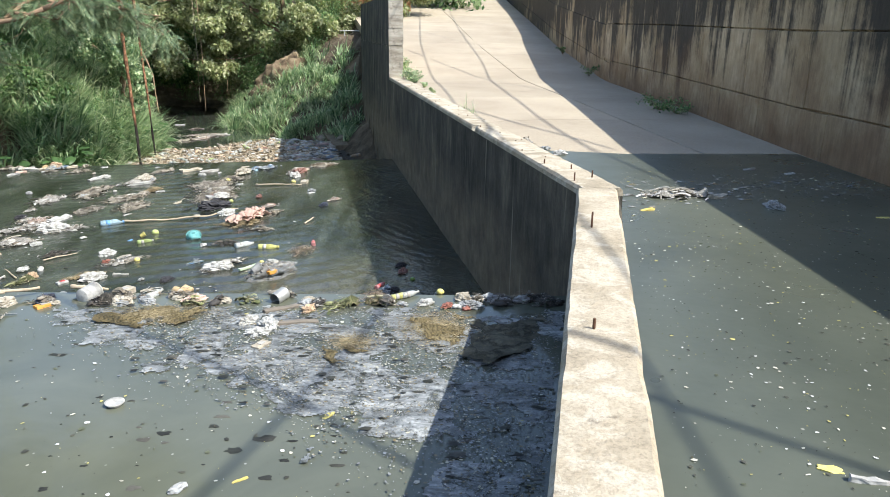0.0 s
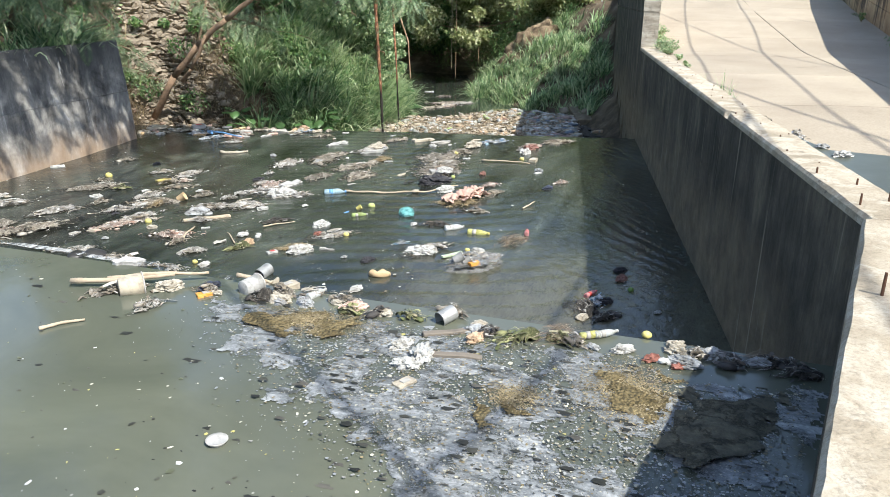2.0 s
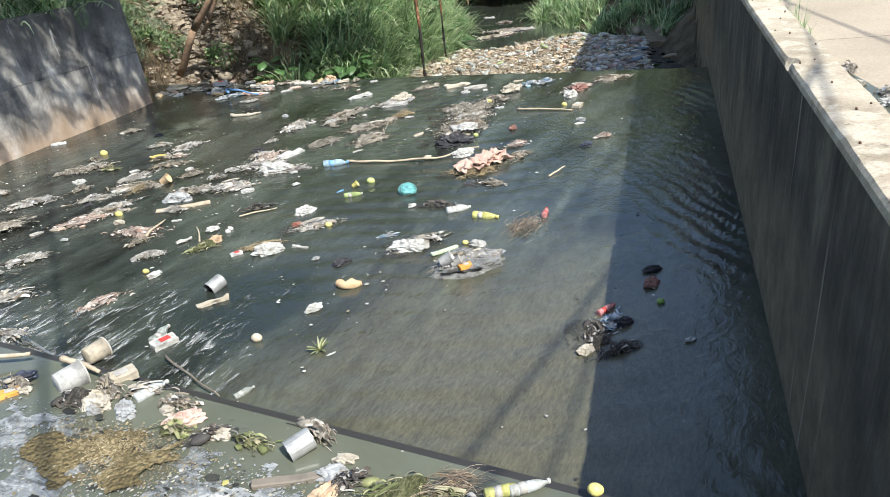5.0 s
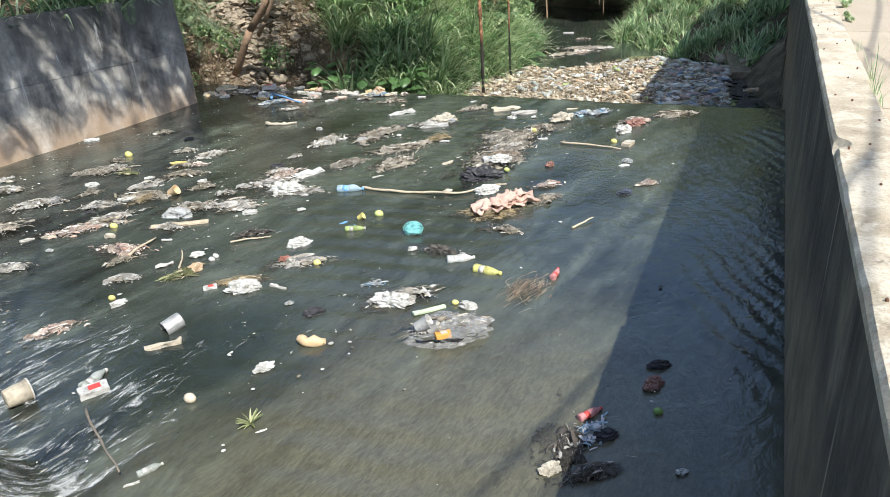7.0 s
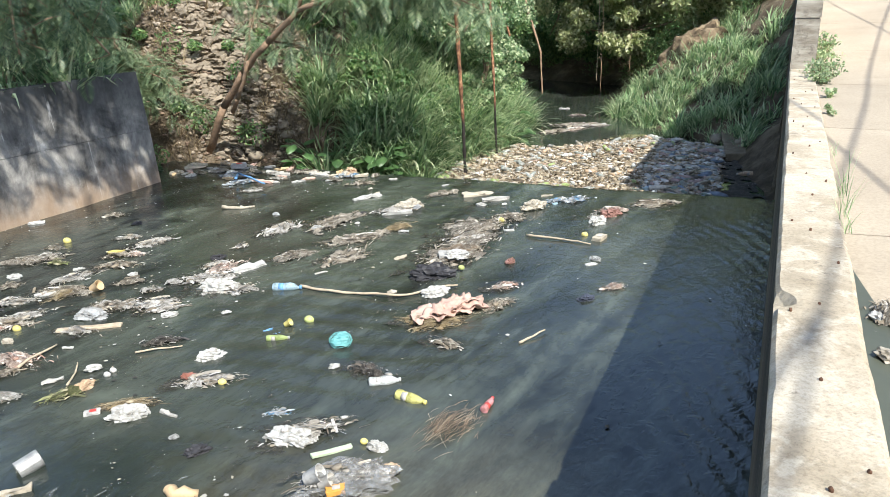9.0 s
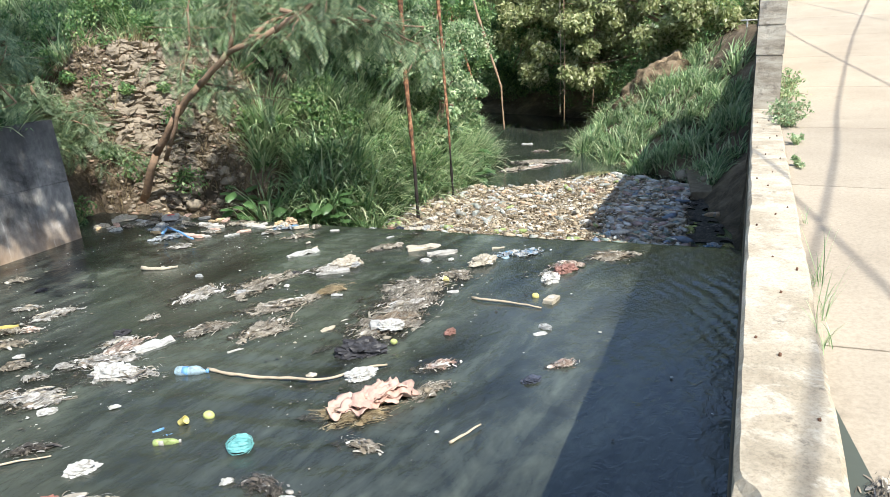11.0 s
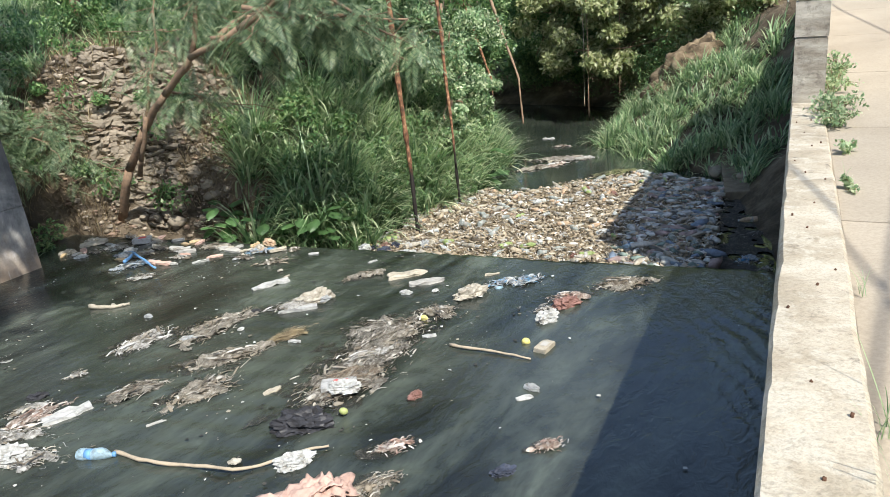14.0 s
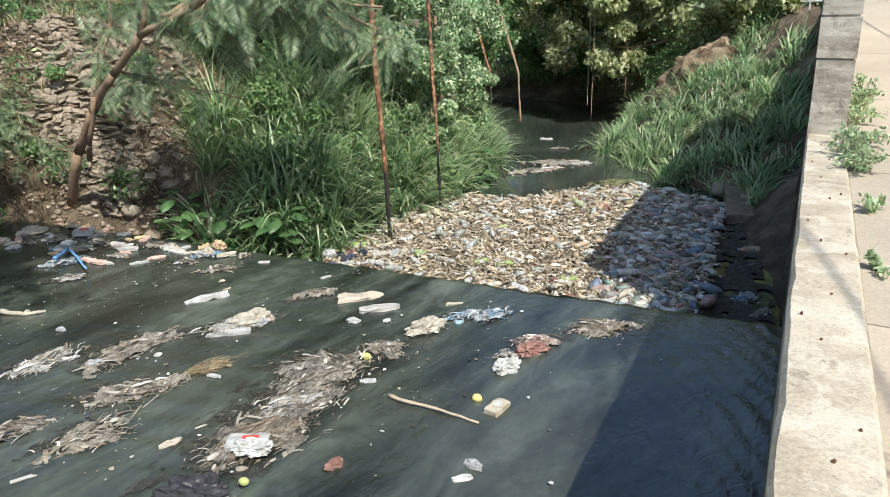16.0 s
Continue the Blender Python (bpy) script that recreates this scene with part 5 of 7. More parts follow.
CLUMP_LABEL = {"white": "clump of whitish plastic film and rags in the flow", "pale": "matted clump of pale rags and fibres in the flow", "straw": "bundle of straw-coloured stalks caught in the flow",
               "fibre": "wide mat of tangled grey-brown fibres and scraps", "pink": "clump of pinkish rags and scraps in the flow", "green": "clump of weeds and wet scraps", "blue": "clump of bluish plastic scraps and rags",
               "dark": "dark wet clump of film and mud", "twig": "tangle of bare twigs and scraps"}


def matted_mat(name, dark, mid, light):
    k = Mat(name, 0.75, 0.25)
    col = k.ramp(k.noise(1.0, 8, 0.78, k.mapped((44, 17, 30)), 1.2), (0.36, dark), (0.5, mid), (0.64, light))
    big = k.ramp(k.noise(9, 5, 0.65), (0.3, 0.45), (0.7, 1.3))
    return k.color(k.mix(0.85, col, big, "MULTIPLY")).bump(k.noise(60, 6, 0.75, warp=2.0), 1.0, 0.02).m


MATTED = {
    "white": matted_mat("matted_white", (0.1, 0.09, 0.07), (0.4, 0.38, 0.34), (0.7, 0.68, 0.64)),
    "pale": matted_mat("matted_pale", (0.065, 0.055, 0.04), (0.29, 0.255, 0.2), (0.58, 0.54, 0.47)),
    "straw": matted_mat("matted_straw", (0.1, 0.07, 0.035), (0.3, 0.23, 0.125), (0.5, 0.41, 0.25)),
    "fibre": matted_mat("matted_fibre", (0.05, 0.043, 0.033), (0.19, 0.168, 0.135), (0.54, 0.51, 0.44)),
    "pink": matted_mat("matted_pink", (0.1, 0.065, 0.05), (0.32, 0.24, 0.19), (0.56, 0.5, 0.43)),
    "green": matted_mat("matted_green", (0.04, 0.045, 0.02), (0.13, 0.14, 0.06), (0.3, 0.27, 0.15)),
    "blue": matted_mat("matted_blue", (0.1, 0.1, 0.09), (0.3, 0.33, 0.36), (0.58, 0.58, 0.56)),
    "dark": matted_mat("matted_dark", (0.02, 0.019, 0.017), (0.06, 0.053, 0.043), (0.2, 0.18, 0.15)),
    "twig": matted_mat("matted_twig", (0.05, 0.037, 0.022), (0.14, 0.1, 0.06), (0.28, 0.21, 0.14)),
}


def halo_mat():
    k = Mat("dark_halo_film", 0.35, 0.4)
    k.link(k.ramp(k.noise(7, 7, 0.7, warp=0.8), (0.42, 0.0), (0.62, 0.85)), k.b.inputs["Alpha"])
    return k.color(k.ramp(k.noise(22, 6, 0.7), (0.35, (0.02, 0.02, 0.016)), (0.65, (0.075, 0.068, 0.053)))).m


HALO = halo_mat()


def matted_body(x, y, z, l, rz, style, wide, relief=1.0):
    """The soaked, creased body of a clump: a ragged low heap drawn out along the flow."""
    a, s = radians(rz), jitter()
    cell = max(0.011, l / 60)
    us, vs = np.arange(-0.6 * l, 0.6 * l, cell), np.arange(-wide * l, wide * l, cell)
    U, V = np.meshgrid(us, vs)
    f = np.array([noise.fractal(Vector((u * 5 + s, v * 11, s)), 0.9, 2.1, 5) for u, v in zip(U.ravel(), V.ravel())]).reshape(U.shape)
    g = np.array([noise.noise(Vector((u * 4 / l + s, v * 5 / l, 3.1))) for u, v in zip(U.ravel(), V.ravel())]).reshape(U.shape)
    r = np.hypot(U / (0.55 * l), (V + 0.12 * l * g) / (wide * 0.85 * l))
    body = 1 - r + 0.5 * g + 0.35 * f
    keep = body > 0.14 + 0.22 * (np.abs(f) < 0.07)
    Z = z - 0.006 + relief * (np.clip(body, 0, 0.8) * 0.026 + 0.05 * np.abs(f) * np.clip(body * 2, 0, 1))
    X = x + U * math.cos(a) - V * math.sin(a)
    Y = y + U * math.sin(a) + V * math.cos(a)
    nx = len(us)
    i = np.arange(len(vs) - 1)[:, None] * nx + np.arange(nx - 1)[None]
    ok = keep[:-1, :-1] & keep[1:, :-1] & keep[:-1, 1:] & keep[1:, 1:]
    i = i[ok]
    return np.stack([X, Y, Z], -1).reshape(-1, 3), np.stack([i, i + 1, i + nx + 1, i + nx], 1)


def clump(x, y, z, l, rz, style):
    l = max(l, 0.16)
    n = int(min(700, 60 + 330 * l * (1.6 if style in ("straw", "twig") else 1.0)))
    a = radians(rz)
    wide = {"straw": 0.2, "twig": 0.4, "fibre": 0.3}.get(style, 0.26)
    u, v = rng.normal(0, 0.24, n) * l, rng.normal(0, wide * 0.42, n) * l
    pile = np.exp(-((u / (0.3 * l)) ** 2 + (v / (wide * 0.6 * l)) ** 2))
    c = np.stack([x + u * math.cos(a) - v * math.sin(a), y + u * math.sin(a) + v * math.cos(a), z + 0.006 + rng.uniform(0, 1, n) * 0.055 * pile], 1)
    thin = style in ("straw", "twig")
    L = rng.uniform(0.03, 0.14, n) * (1.5 if thin else 0.7) * min(1.0, 0.3 + l)
    W = rng.uniform(0.002, 0.006, n) * min(1.0, 0.3 + l) if thin else rng.uniform(0.002, 0.026, n) * rng.uniform(0.0, 1.0, n) ** 3 + 0.0018
    if not thin:
        # torn flat strips of film and rag among the shreds
        torn = rng.uniform(0, 1, n) < 0.04
        W = np.where(torn, rng.uniform(0.01, 0.034, n) * min(1.0, 0.5 + l), W)
        L = np.where(torn, rng.uniform(0.06, 0.2, n) * min(1.0, 0.4 + l), L)
    vr, qr = ribbons(c, a + rng.normal(0, 0.35 if thin else 0.55, n), L, W, rng.uniform(0.0, 0.012, n), rng.normal(0, 0.3, n))
    m = int(n * (0.004 if thin else 0.012))
    k = rng.integers(0, n, m)
    vl, tl = lumps_mesh(c[k], rng.uniform(0.012, 0.035, m), np.stack([np.full(m, 1.5), np.full(m, 0.9), np.full(m, 0.5)], 1), a + rng.normal(0, 0.6, m))
    ob = big_mesh("litter_clump", np.concatenate([vr, vl]), qr, tl + len(vr), SCRAPS[style])
    if style != "twig":
        vb, qb = matted_body(x, y, z, l, rz, style, wide)
        if len(qb):
            used = np.unique(qb)
            remap = np.full(len(vb), -1)
            remap[used] = np.arange(len(used))
            big_mesh("matted_body", vb[used], remap[qb], NOTRI, MATTED[style], ob, smooth=True)
        # thin ragged dark film, wider than the clump, spread around it
        if z < 0.5 and l > 0.2:
            vb, qb = matted_body(x - 0.12 * l, y - 0.1 * l, z + 0.012, l * 1.3, rz, style, wide * 1.15, 0.06)
            used = np.unique(qb)
            remap = np.full(len(vb), -1)
            remap[used] = np.arange(len(used))
            if len(qb):
                big_mesh("sunken_mud", vb[used], remap[qb], NOTRI, HALO, ob, smooth=True)
    return tagged(ob, CLUMP_LABEL[style], "litter", group="litter clumps", kind="stuff")


def stone(x, y, z, l, rz, name="stone"):
    bm = bmesh.new()
    bmesh.ops.create_icosphere(bm, subdivisions=3, radius=l * 0.5)
    s = jitter()
    for v in bm.verts:
        v.co = Vector((v.co.x, v.co.y * 0.75, v.co.z * 0.55)) * (1 + 0.3 * noise.noise(v.co * (2.2 / l) + Vector((s, 0, 0))))
    ob = obj(name, bm, WET if z < 1.0 and y < 5 else STONE, smooth=True)
    ob.matrix_basis = pose(x, y, z + l * 0.08, 0, 0, rz)
    return tagged(ob, "rounded wet stone at the weir" if y < 5 else "rough tan boulder at the foot of the bank", "stone", group="stones")


# ---------------------------------------------------------------- litter in place
foam(-8.37, 8.93, 0.00, 0.18, 56, WHITE)
clump(-7.13, 8.50, 0.00, 0.22, 24, "pale")
fruit(-7.25, 8.69, 0.00, 0.10, 24, YELLOW)
foam(-6.43, 8.76, 0.00, 0.19, 36, OCHRE)
clump(-6.30, 9.13, 0.00, 0.51, 87, "white")
clump(-6.29, 8.66, 0.00, 0.25, 50, "pale")
clump(-6.64, 8.25, 0.00, 0.23, 25, "green")
foam(-6.29, 8.27, 0.00, 0.11, 63, WHITE)
clump(-6.40, 7.65, 0.00, 0.28, 78, "pale")
foam(-5.91, 7.73, 0.00, 0.18, 48, WHITE)
clump(-5.72, 7.81, 0.00, 0.34, 94, "straw")
cup(-5.60, 8.00, 0.00, 0.10, 26, TAN)
clump(-5.56, 7.32, 0.00, 0.48, 75, "white")
fruit(-5.35, 7.19, 0.00, 0.07, 27, YELLOW)
plank(-4.84, 7.52, 0.00, 0.50, 46, PALEWOOD)
bag(-5.05, 7.66, 0.00, 0.28, 34, GREYBAG)
clump(-5.08, 8.28, 0.00, 0.22, 57, "white")
clump(-4.06, 7.68, 0.00, 0.29, 41, "dark")
stick([(-4.08, 7.46, 0.02), (-3.97, 7.57, 0.02), (-3.84, 7.68, 0.02)], 0.008)
clump(-4.63, 6.74, 0.00, 0.22, 78, "pale")
stick([(-4.62, 6.84, 0.02), (-4.69, 7.01, 0.02), (-4.76, 7.20, 0.02)], 0.012)
clump(-4.30, 6.55, 0.00, 0.25, 46, "white")
bag(-3.98, 6.29, 0.00, 0.12, 81, WHITEBAG)
fruit(-4.10, 6.32, 0.00, 0.05, 27, YELLOW)
clump(-3.96, 6.81, 0.00, 0.27, 71, "green")
bag(-3.95, 6.94, 0.00, 0.18, 92, TANBAG)
stick([(-4.06, 6.90, 0.02), (-4.18, 7.01, 0.02), (-4.30, 7.10, 0.02)], 0.008)
fruit(-3.98, 7.19, 0.00, 0.05, 28, WHITE)
fruit(-3.96, 7.13, 0.00, 0.05, 28, WHITE)
carton(-3.58, 6.79, 0.00, 0.10, 53, WHITE)
clump(-3.45, 6.97, 0.00, 0.36, 45, "straw")
bag(-3.34, 6.89, 0.00, 0.27, 45, WHITEBAG)
foam(-3.13, 7.04, 0.00, 0.15, 7, PALE)
clump(-3.26, 7.46, 0.00, 0.44, 44, "white")
bag(-3.42, 7.42, 0.00, 0.11, 40, REDBAG)
fruit(-3.14, 7.48, 0.00, 0.06, 27, YELLOW)
bag(-3.54, 7.70, 0.00, 0.21, 67, WHITEBAG)
foam(-3.51, 8.24, 0.00, 0.08, 62, BLUE)
foam(-3.40, 8.23, 0.00, 0.06, 61, BLUE)
bottle(-3.31, 8.16, 0.00, 0.18, 37, GREENB)
cup(-3.44, 8.36, 0.00, 0.06, 26, YELLOW)
fruit(-3.33, 8.52, 0.00, 0.08, 26, LIME)
meshbag(-2.82, 8.34, 0.00, 0.17, 41, TEAL)
bag(-2.62, 8.05, 0.00, 0.09, 50, WHITEBAG)
foam(-2.66, 7.83, 0.00, 0.07, 47, WHITE)
bottle(-2.17, 8.06, 0.00, 0.22, 41, CLEAR)
bottle(-1.88, 7.97, 0.00, 0.23, 4, YELLOWB)
clump(-2.38, 8.13, 0.00, 0.34, -5, "dark")
clump(-2.20, 7.36, 0.00, 0.52, 48, "white")
bag(-2.24, 7.26, 0.00, 0.29, 19, WHITEBAG)
clump(-2.51, 7.40, 0.00, 0.15, 41, "blue")
bag(-2.87, 6.89, 0.00, 0.07, 44, GREYBAG)
bag(-2.62, 6.87, 0.00, 0.16, 61, DARKBAG)
bread(-2.37, 6.58, 0.00, 0.19, 16, TAN)
foam(-2.08, 6.72, 0.00, 0.06, 38, PALE)
tin(-3.33, 6.26, 0.00, 0.13, 80, STEELY)
foam(-3.20, 6.08, 0.00, 0.23, 56, CREAM)
bag(-1.68, 7.11, 0.00, 0.59, 48, CLEARBAG)
cup(-1.81, 6.95, 0.06, 0.10, 28, WHITE)
clump(-1.68, 7.12, 0.05, 0.42, 48, "white")
foam(-1.73, 7.11, 0.06, 0.13, 55, WHITE)
carton(-1.63, 6.98, 0.06, 0.10, 48, ORANGE)
cup(-1.73, 6.97, 0.05, 0.08, 28, PALE)
bag(-1.55, 7.31, 0.00, 0.14, 58, TANBAG)
bag(-1.74, 7.45, 0.00, 0.14, 9, WHITEBAG)
plank(-1.94, 7.28, 0.00, 0.24, 59, PALEGREEN)
fruit(-1.84, 7.45, 0.00, 0.03, 28, YELLOW)
clump(-1.49, 7.85, 0.00, 0.41, 82, "twig")
bottle(-1.42, 8.17, 0.00, 0.17, 101, PINKB)
stick([(-3.92, 8.99, 0.02), (-3.53, 9.06, 0.02), (-3.02, 9.25, 0.02), (-2.81, 9.49, 0.02), (-2.65, 9.69, 0.02)], 0.014)
bottle(-4.00, 8.93, 0.00, 0.27, 28, BLUEB)
bag(-2.76, 9.49, 0.00, 0.26, 51, WHITEBAG)
clump(-4.47, 8.65, 0.00, 0.62, 31, "white")
bag(-4.57, 8.61, 0.00, 0.37, 23, WHITEBAG)
clump(-4.95, 8.99, 0.00, 0.46, 93, "pink")
foam(-4.74, 9.13, 0.00, 0.34, 76, WHITE)
clump(-5.30, 9.53, 0.00, 0.19, 62, "white")
clump(-5.38, 10.17, 0.00, 0.45, 67, "white")
clump(-5.02, 10.68, 0.00, 0.71, 83, "pale")
clump(-4.04, 9.80, 0.00, 0.48, 60, "pale")
clump(-4.35, 10.32, 0.00, 0.62, 65, "pale")
bag(-4.60, 11.55, 0.00, 0.40, 64, CREAMBAG)
clump(-4.68, 11.40, 0.00, 0.55, 64, "white")
foam(-4.57, 11.29, 0.00, 0.36, 44, WHITE)
clump(-4.19, 10.79, 0.00, 0.35, 67, "straw")
foam(-5.36, 11.67, 0.00, 0.40, 63, WHITE)
carton(-3.13, 10.31, 0.00, 0.25, 37, WHITE)
bag(-3.02, 9.83, 0.00, 0.44, 35, DARKBAG)
clump(-3.34, 11.02, 0.00, 1.05, 94, "fibre")
clump(-3.30, 11.2, 0.02, 0.6, 84, "pale")
clump(-3.25, 10.75, 0.03, 0.4, 70, "white")
clump(-3.15, 10.45, 0.02, 0.5, 84, "twig")
clump(-3.23, 10.59, 0.00, 1.15, 95, "fibre")
clump(-3.52, 11.34, 0.00, 0.61, 32, "fibre")
clump(-3.23, 10.87, 0.00, 0.59, 80, "fibre")
clump(-3.10, 10.33, 0.00, 0.67, 65, "fibre")
sheet(-2.39, 9.12, 0.00, 0.5, 71, PINK)
sheet(-2.38, 9.29, 0.00, 0.4, 66, PINK)
clump(-2.45, 9.0, 0.0, 0.5, 20, "straw")
clump(-2.38, 8.99, 0.00, 0.44, 57, "straw")
clump(-2.13, 8.73, 0.00, 0.28, 0, "pale")
clump(-2.30, 9.90, 0.00, 0.31, 59, "pink")
clump(-2.15, 9.53, 0.00, 0.41, 72, "pale")
stick([(-2.78, 11.23, 0.02), (-2.48, 11.25, 0.02), (-2.09, 11.30, 0.02)], 0.014)
fruit(-2.26, 11.53, 0.00, 0.07, 23, YELLOW)
carton(-2.08, 11.50, 0.00, 0.17, 90, CREAM)
bag(-2.32, 12.02, 0.00, 0.27, 81, WHITEBAG)
bag(-2.30, 12.34, 0.00, 0.28, 54, REDDISH)
fruit(-2.24, 12.38, 0.00, 0.06, 32, YELLOW)
bag(-3.22, 12.23, 0.00, 0.38, 72, CREAMBAG)
clump(-3.32, 11.78, 0.00, 0.35, 39, "pale")
fruit(-3.30, 11.58, 0.00, 0.07, 23, YELLOW)
bag(-2.56, 10.47, 0.00, 0.14, 88, REDDISH)
clump(-1.46, 10.33, 0.00, 0.24, 53, "pink")
bag(-1.56, 9.99, 0.00, 0.16, 56, NAVYBAG)
foam(-1.86, 10.78, 0.00, 0.12, 49, WHITE)
stick([(-1.67, 9.01, 0.02), (-1.61, 9.15, 0.02), (-1.58, 9.27, 0.02)], 0.01)
clump(-2.01, 12.99, 0.00, 0.60, 43, "pale")
clump(-3.07, 12.61, 0.00, 0.41, 54, "blue")
clump(-4.57, 12.26, 0.00, 0.42, 57, "pale")
foam(-4.14, 12.44, 0.00, 0.41, 52, CREAM)
clump(-5.40, 10.18, 0.00, 0.58, 105, "white")
clump(-5.00, 10.66, 0.00, 0.77, 94, "pale")
clump(-4.22, 10.87, 0.00, 0.34, 69, "straw")
clump(-4.64, 11.37, 0.00, 0.39, 53, "white")
clump(-4.41, 10.27, 0.00, 0.60, 51, "pale")
clump(-4.12, 9.84, 0.00, 0.63, 93, "pale")
bag(-3.04, 10.27, 0.05, 0.24, 33, WHITEBAG)
clump(-3.26, 11.73, 0.00, 0.39, 3, "pale")
foam(-3.32, 12.76, 0.00, 0.15, 45, CREAM)
foam(-4.79, 12.64, 0.00, 0.12, 82, WHITE)
foam(-3.82, 12.33, 0.00, 0.33, 53, PALE)
clump(-2.88, 12.73, 0.00, 0.33, 63, "blue")
clump(-2.04, 12.99, 0.00, 0.42, 7, "twig")
foam(-1.80, 12.82, 0.00, 0.08, 52, WHITE)
clump(-2.36, 12.48, 0.00, 0.35, 24, "pink")
clump(-2.43, 12.17, 0.00, 0.18, 47, "white")
foam(-2.32, 12.00, 0.00, 0.09, 96, WHITE)
fruit(-2.84, 10.04, 0.03, 0.06, 33, LIME)
bag(-1.87, 10.91, 0.00, 0.12, -2, GREYBAG)
carton(-8.38, 12.13, 0.02, 0.23, 46, WHITE)
foam(-9.03, 11.83, 0.02, 0.35, 60, CREAM)
foam(-6.84, 11.90, 0.00, 0.19, 51, WHITE)
foam(-6.82, 12.09, 0.00, 0.20, 63, PINK)
foam(-7.53, 12.15, 0.00, 0.18, 49, PALE)
clump(-7.59, 11.49, 0.00, 0.50, 63, "blue")
stick([(-7.53, 11.34, 0.08), (-7.85, 11.67, 0.08), (-6.99, 11.41, 0.08)], 0.02, BLUE)
clump(-7.05, 11.25, 0.00, 0.34, 52, "white")
clump(-5.92, 12.22, 0.00, 0.34, 47, "pale")
foam(-5.68, 12.62, 0.00, 0.12, 47, WHITE)
clump(-6.00, 12.62, 0.00, 0.13, 74, "pale")
stick([(-6.74, 10.44, 0.02), (-6.50, 10.53, 0.02), (-6.42, 10.70, 0.02)], 0.025, CREAM)
fruit(-2.57, 5.78, 0.00, 0.07, 19, CREAM)
bag(-2.43, 6.22, 0.00, 0.13, 67, WHITEBAG)
tuft(-2.10, 5.80, 0.00, 0.10, 52)
foam(-2.01, 5.78, 0.00, 0.07, 63, WHITE)
bag(-0.36, 7.18, 0.00, 0.16, 77, REDDISH)
bottle(-0.56, 6.76, 0.00, 0.16, 66, PINKB)
bag(-0.02, 6.56, 0.00, 0.06, 44, WHITEBAG)
bag(-0.56, 6.27, 0.00, 0.13, 59, CREAMBAG)
clump(-0.55, 6.45, 0.00, 0.39, 106, "dark")
bag(-0.43, 6.63, 0.00, 0.15, 46, DARKBAG)
clump(-0.38, 6.35, 0.00, 0.26, 49, "dark")
clump(-0.50, 6.60, 0.00, 0.3, 75, "blue")
fruit(-0.26, 6.95, 0.00, 0.05, 29, GREENF)
bag(-0.39, 7.37, 0.00, 0.14, 41, DARKBAG)
carton(-3.14, 5.55, 0.00, 0.16, 69, WHITE)
bottle(-3.24, 5.62, 0.00, 0.21, 105, GREYB)
bottle(-2.27, 5.29, 0.00, 0.13, 70, GREYB)
foam(-2.27, 5.18, 0.00, 0.07, 57, WHITE)
tub(-3.43, 5.27, 0.02, 0.15, 79, CREAM)
clump(-4.04, 5.83, 0.00, 0.30, 68, "pink")
bag(-4.07, 5.85, 0.00, 0.08, 71, REDBAG)
stick([(-2.98, 5.41, 0.04), (-2.66, 5.29, 0.04), (-2.34, 5.16, 0.04)], 0.008, BROWNW)
tub(-2.08, 4.26, 0.82, 0.12, 72, WHITE)
carton(-1.92, 4.36, 0.82, 0.12, 64, CREAM)
foam(-1.90, 4.24, 0.82, 0.16, 19, CREAM)
bottle(-1.72, 4.33, 0.82, 0.14, 75, CLEAR)
bag(-1.46, 4.23, 0.82, 0.14, 39, PINKBAG)
bottle(-0.20, 4.33, 0.83, 0.13, 41, CLEAR)
bottle(-0.26, 4.29, 0.83, 0.13, 35, YELLOWB)
tin(-0.96, 4.24, 0.83, 0.09, 57, STEELY)
plank(-0.81, 3.90, 0.82, 0.25, 14, BROWNW)
plank(-0.90, 4.12, 0.82, 0.27, 32, BROWNW)
bag(-1.07, 3.92, 0.82, 0.13, 63, WHITEBAG)
bag(-0.98, 3.76, 0.82, 0.13, 13, WHITEBAG)
bag(-0.95, 3.87, 0.82, 0.17, 103, WHITEBAG)
bag(-0.77, 4.09, 0.82, 0.12, 71, TANBAG)
carton(-0.93, 3.61, 0.82, 0.09, 63, CREAM)
bag(-0.11, 4.20, 0.82, 0.11, 32, WHITEBAG)
bag(0.02, 4.15, 0.825, 0.09, 43, REDBAG)
bag(0.07, 4.15, 0.82, 0.07, 6, WHITEBAG)
bag(0.13, 4.12, 0.82, 0.06, 34, REDBAG)
fruit(-0.02, 4.39, 0.82, 0.03, 20, YELLOW)
stick([(-2.86, 4.05, 0.86), (-2.62, 4.20, 0.86), (-2.39, 4.31, 0.86)], 0.014)
stick([(-2.20, 4.33, 0.86), (-2.08, 4.33, 0.86), (-1.98, 4.32, 0.86)], 0.014)
tub(-2.68, 4.04, 0.82, 0.14, 48, CREAM)
bag(-2.30, 4.20, 0.83, 0.12, 61, NAVYBAG)
carton(-2.28, 4.13, 0.82, 0.08, 52, ORANGE)
bag(-2.52, 4.14, 0.82, 0.17, 50, CREAMBAG)
clump(-2.46, 3.90, 0.82, 0.18, 71, "white")
clump(-0.41, 4.24, 0.83, 0.22, 35, "twig")
clump(-0.59, 4.16, 0.82, 0.27, 44, "green")
clump(0.19, 4.24, 0.82, 0.13, 34, "pale")
clump(0.61, 4.20, 0.82, 0.18, 12, "dark")
clump(0.47, 4.29, 0.82, 0.14, 14, "twig")
clump(-0.73, 4.16, 0.82, 0.17, 63, "dark")
stone(0.66, 4.23, 0.80, 0.12, 33)
stone(0.21, 4.29, 0.80, 0.09, 32)
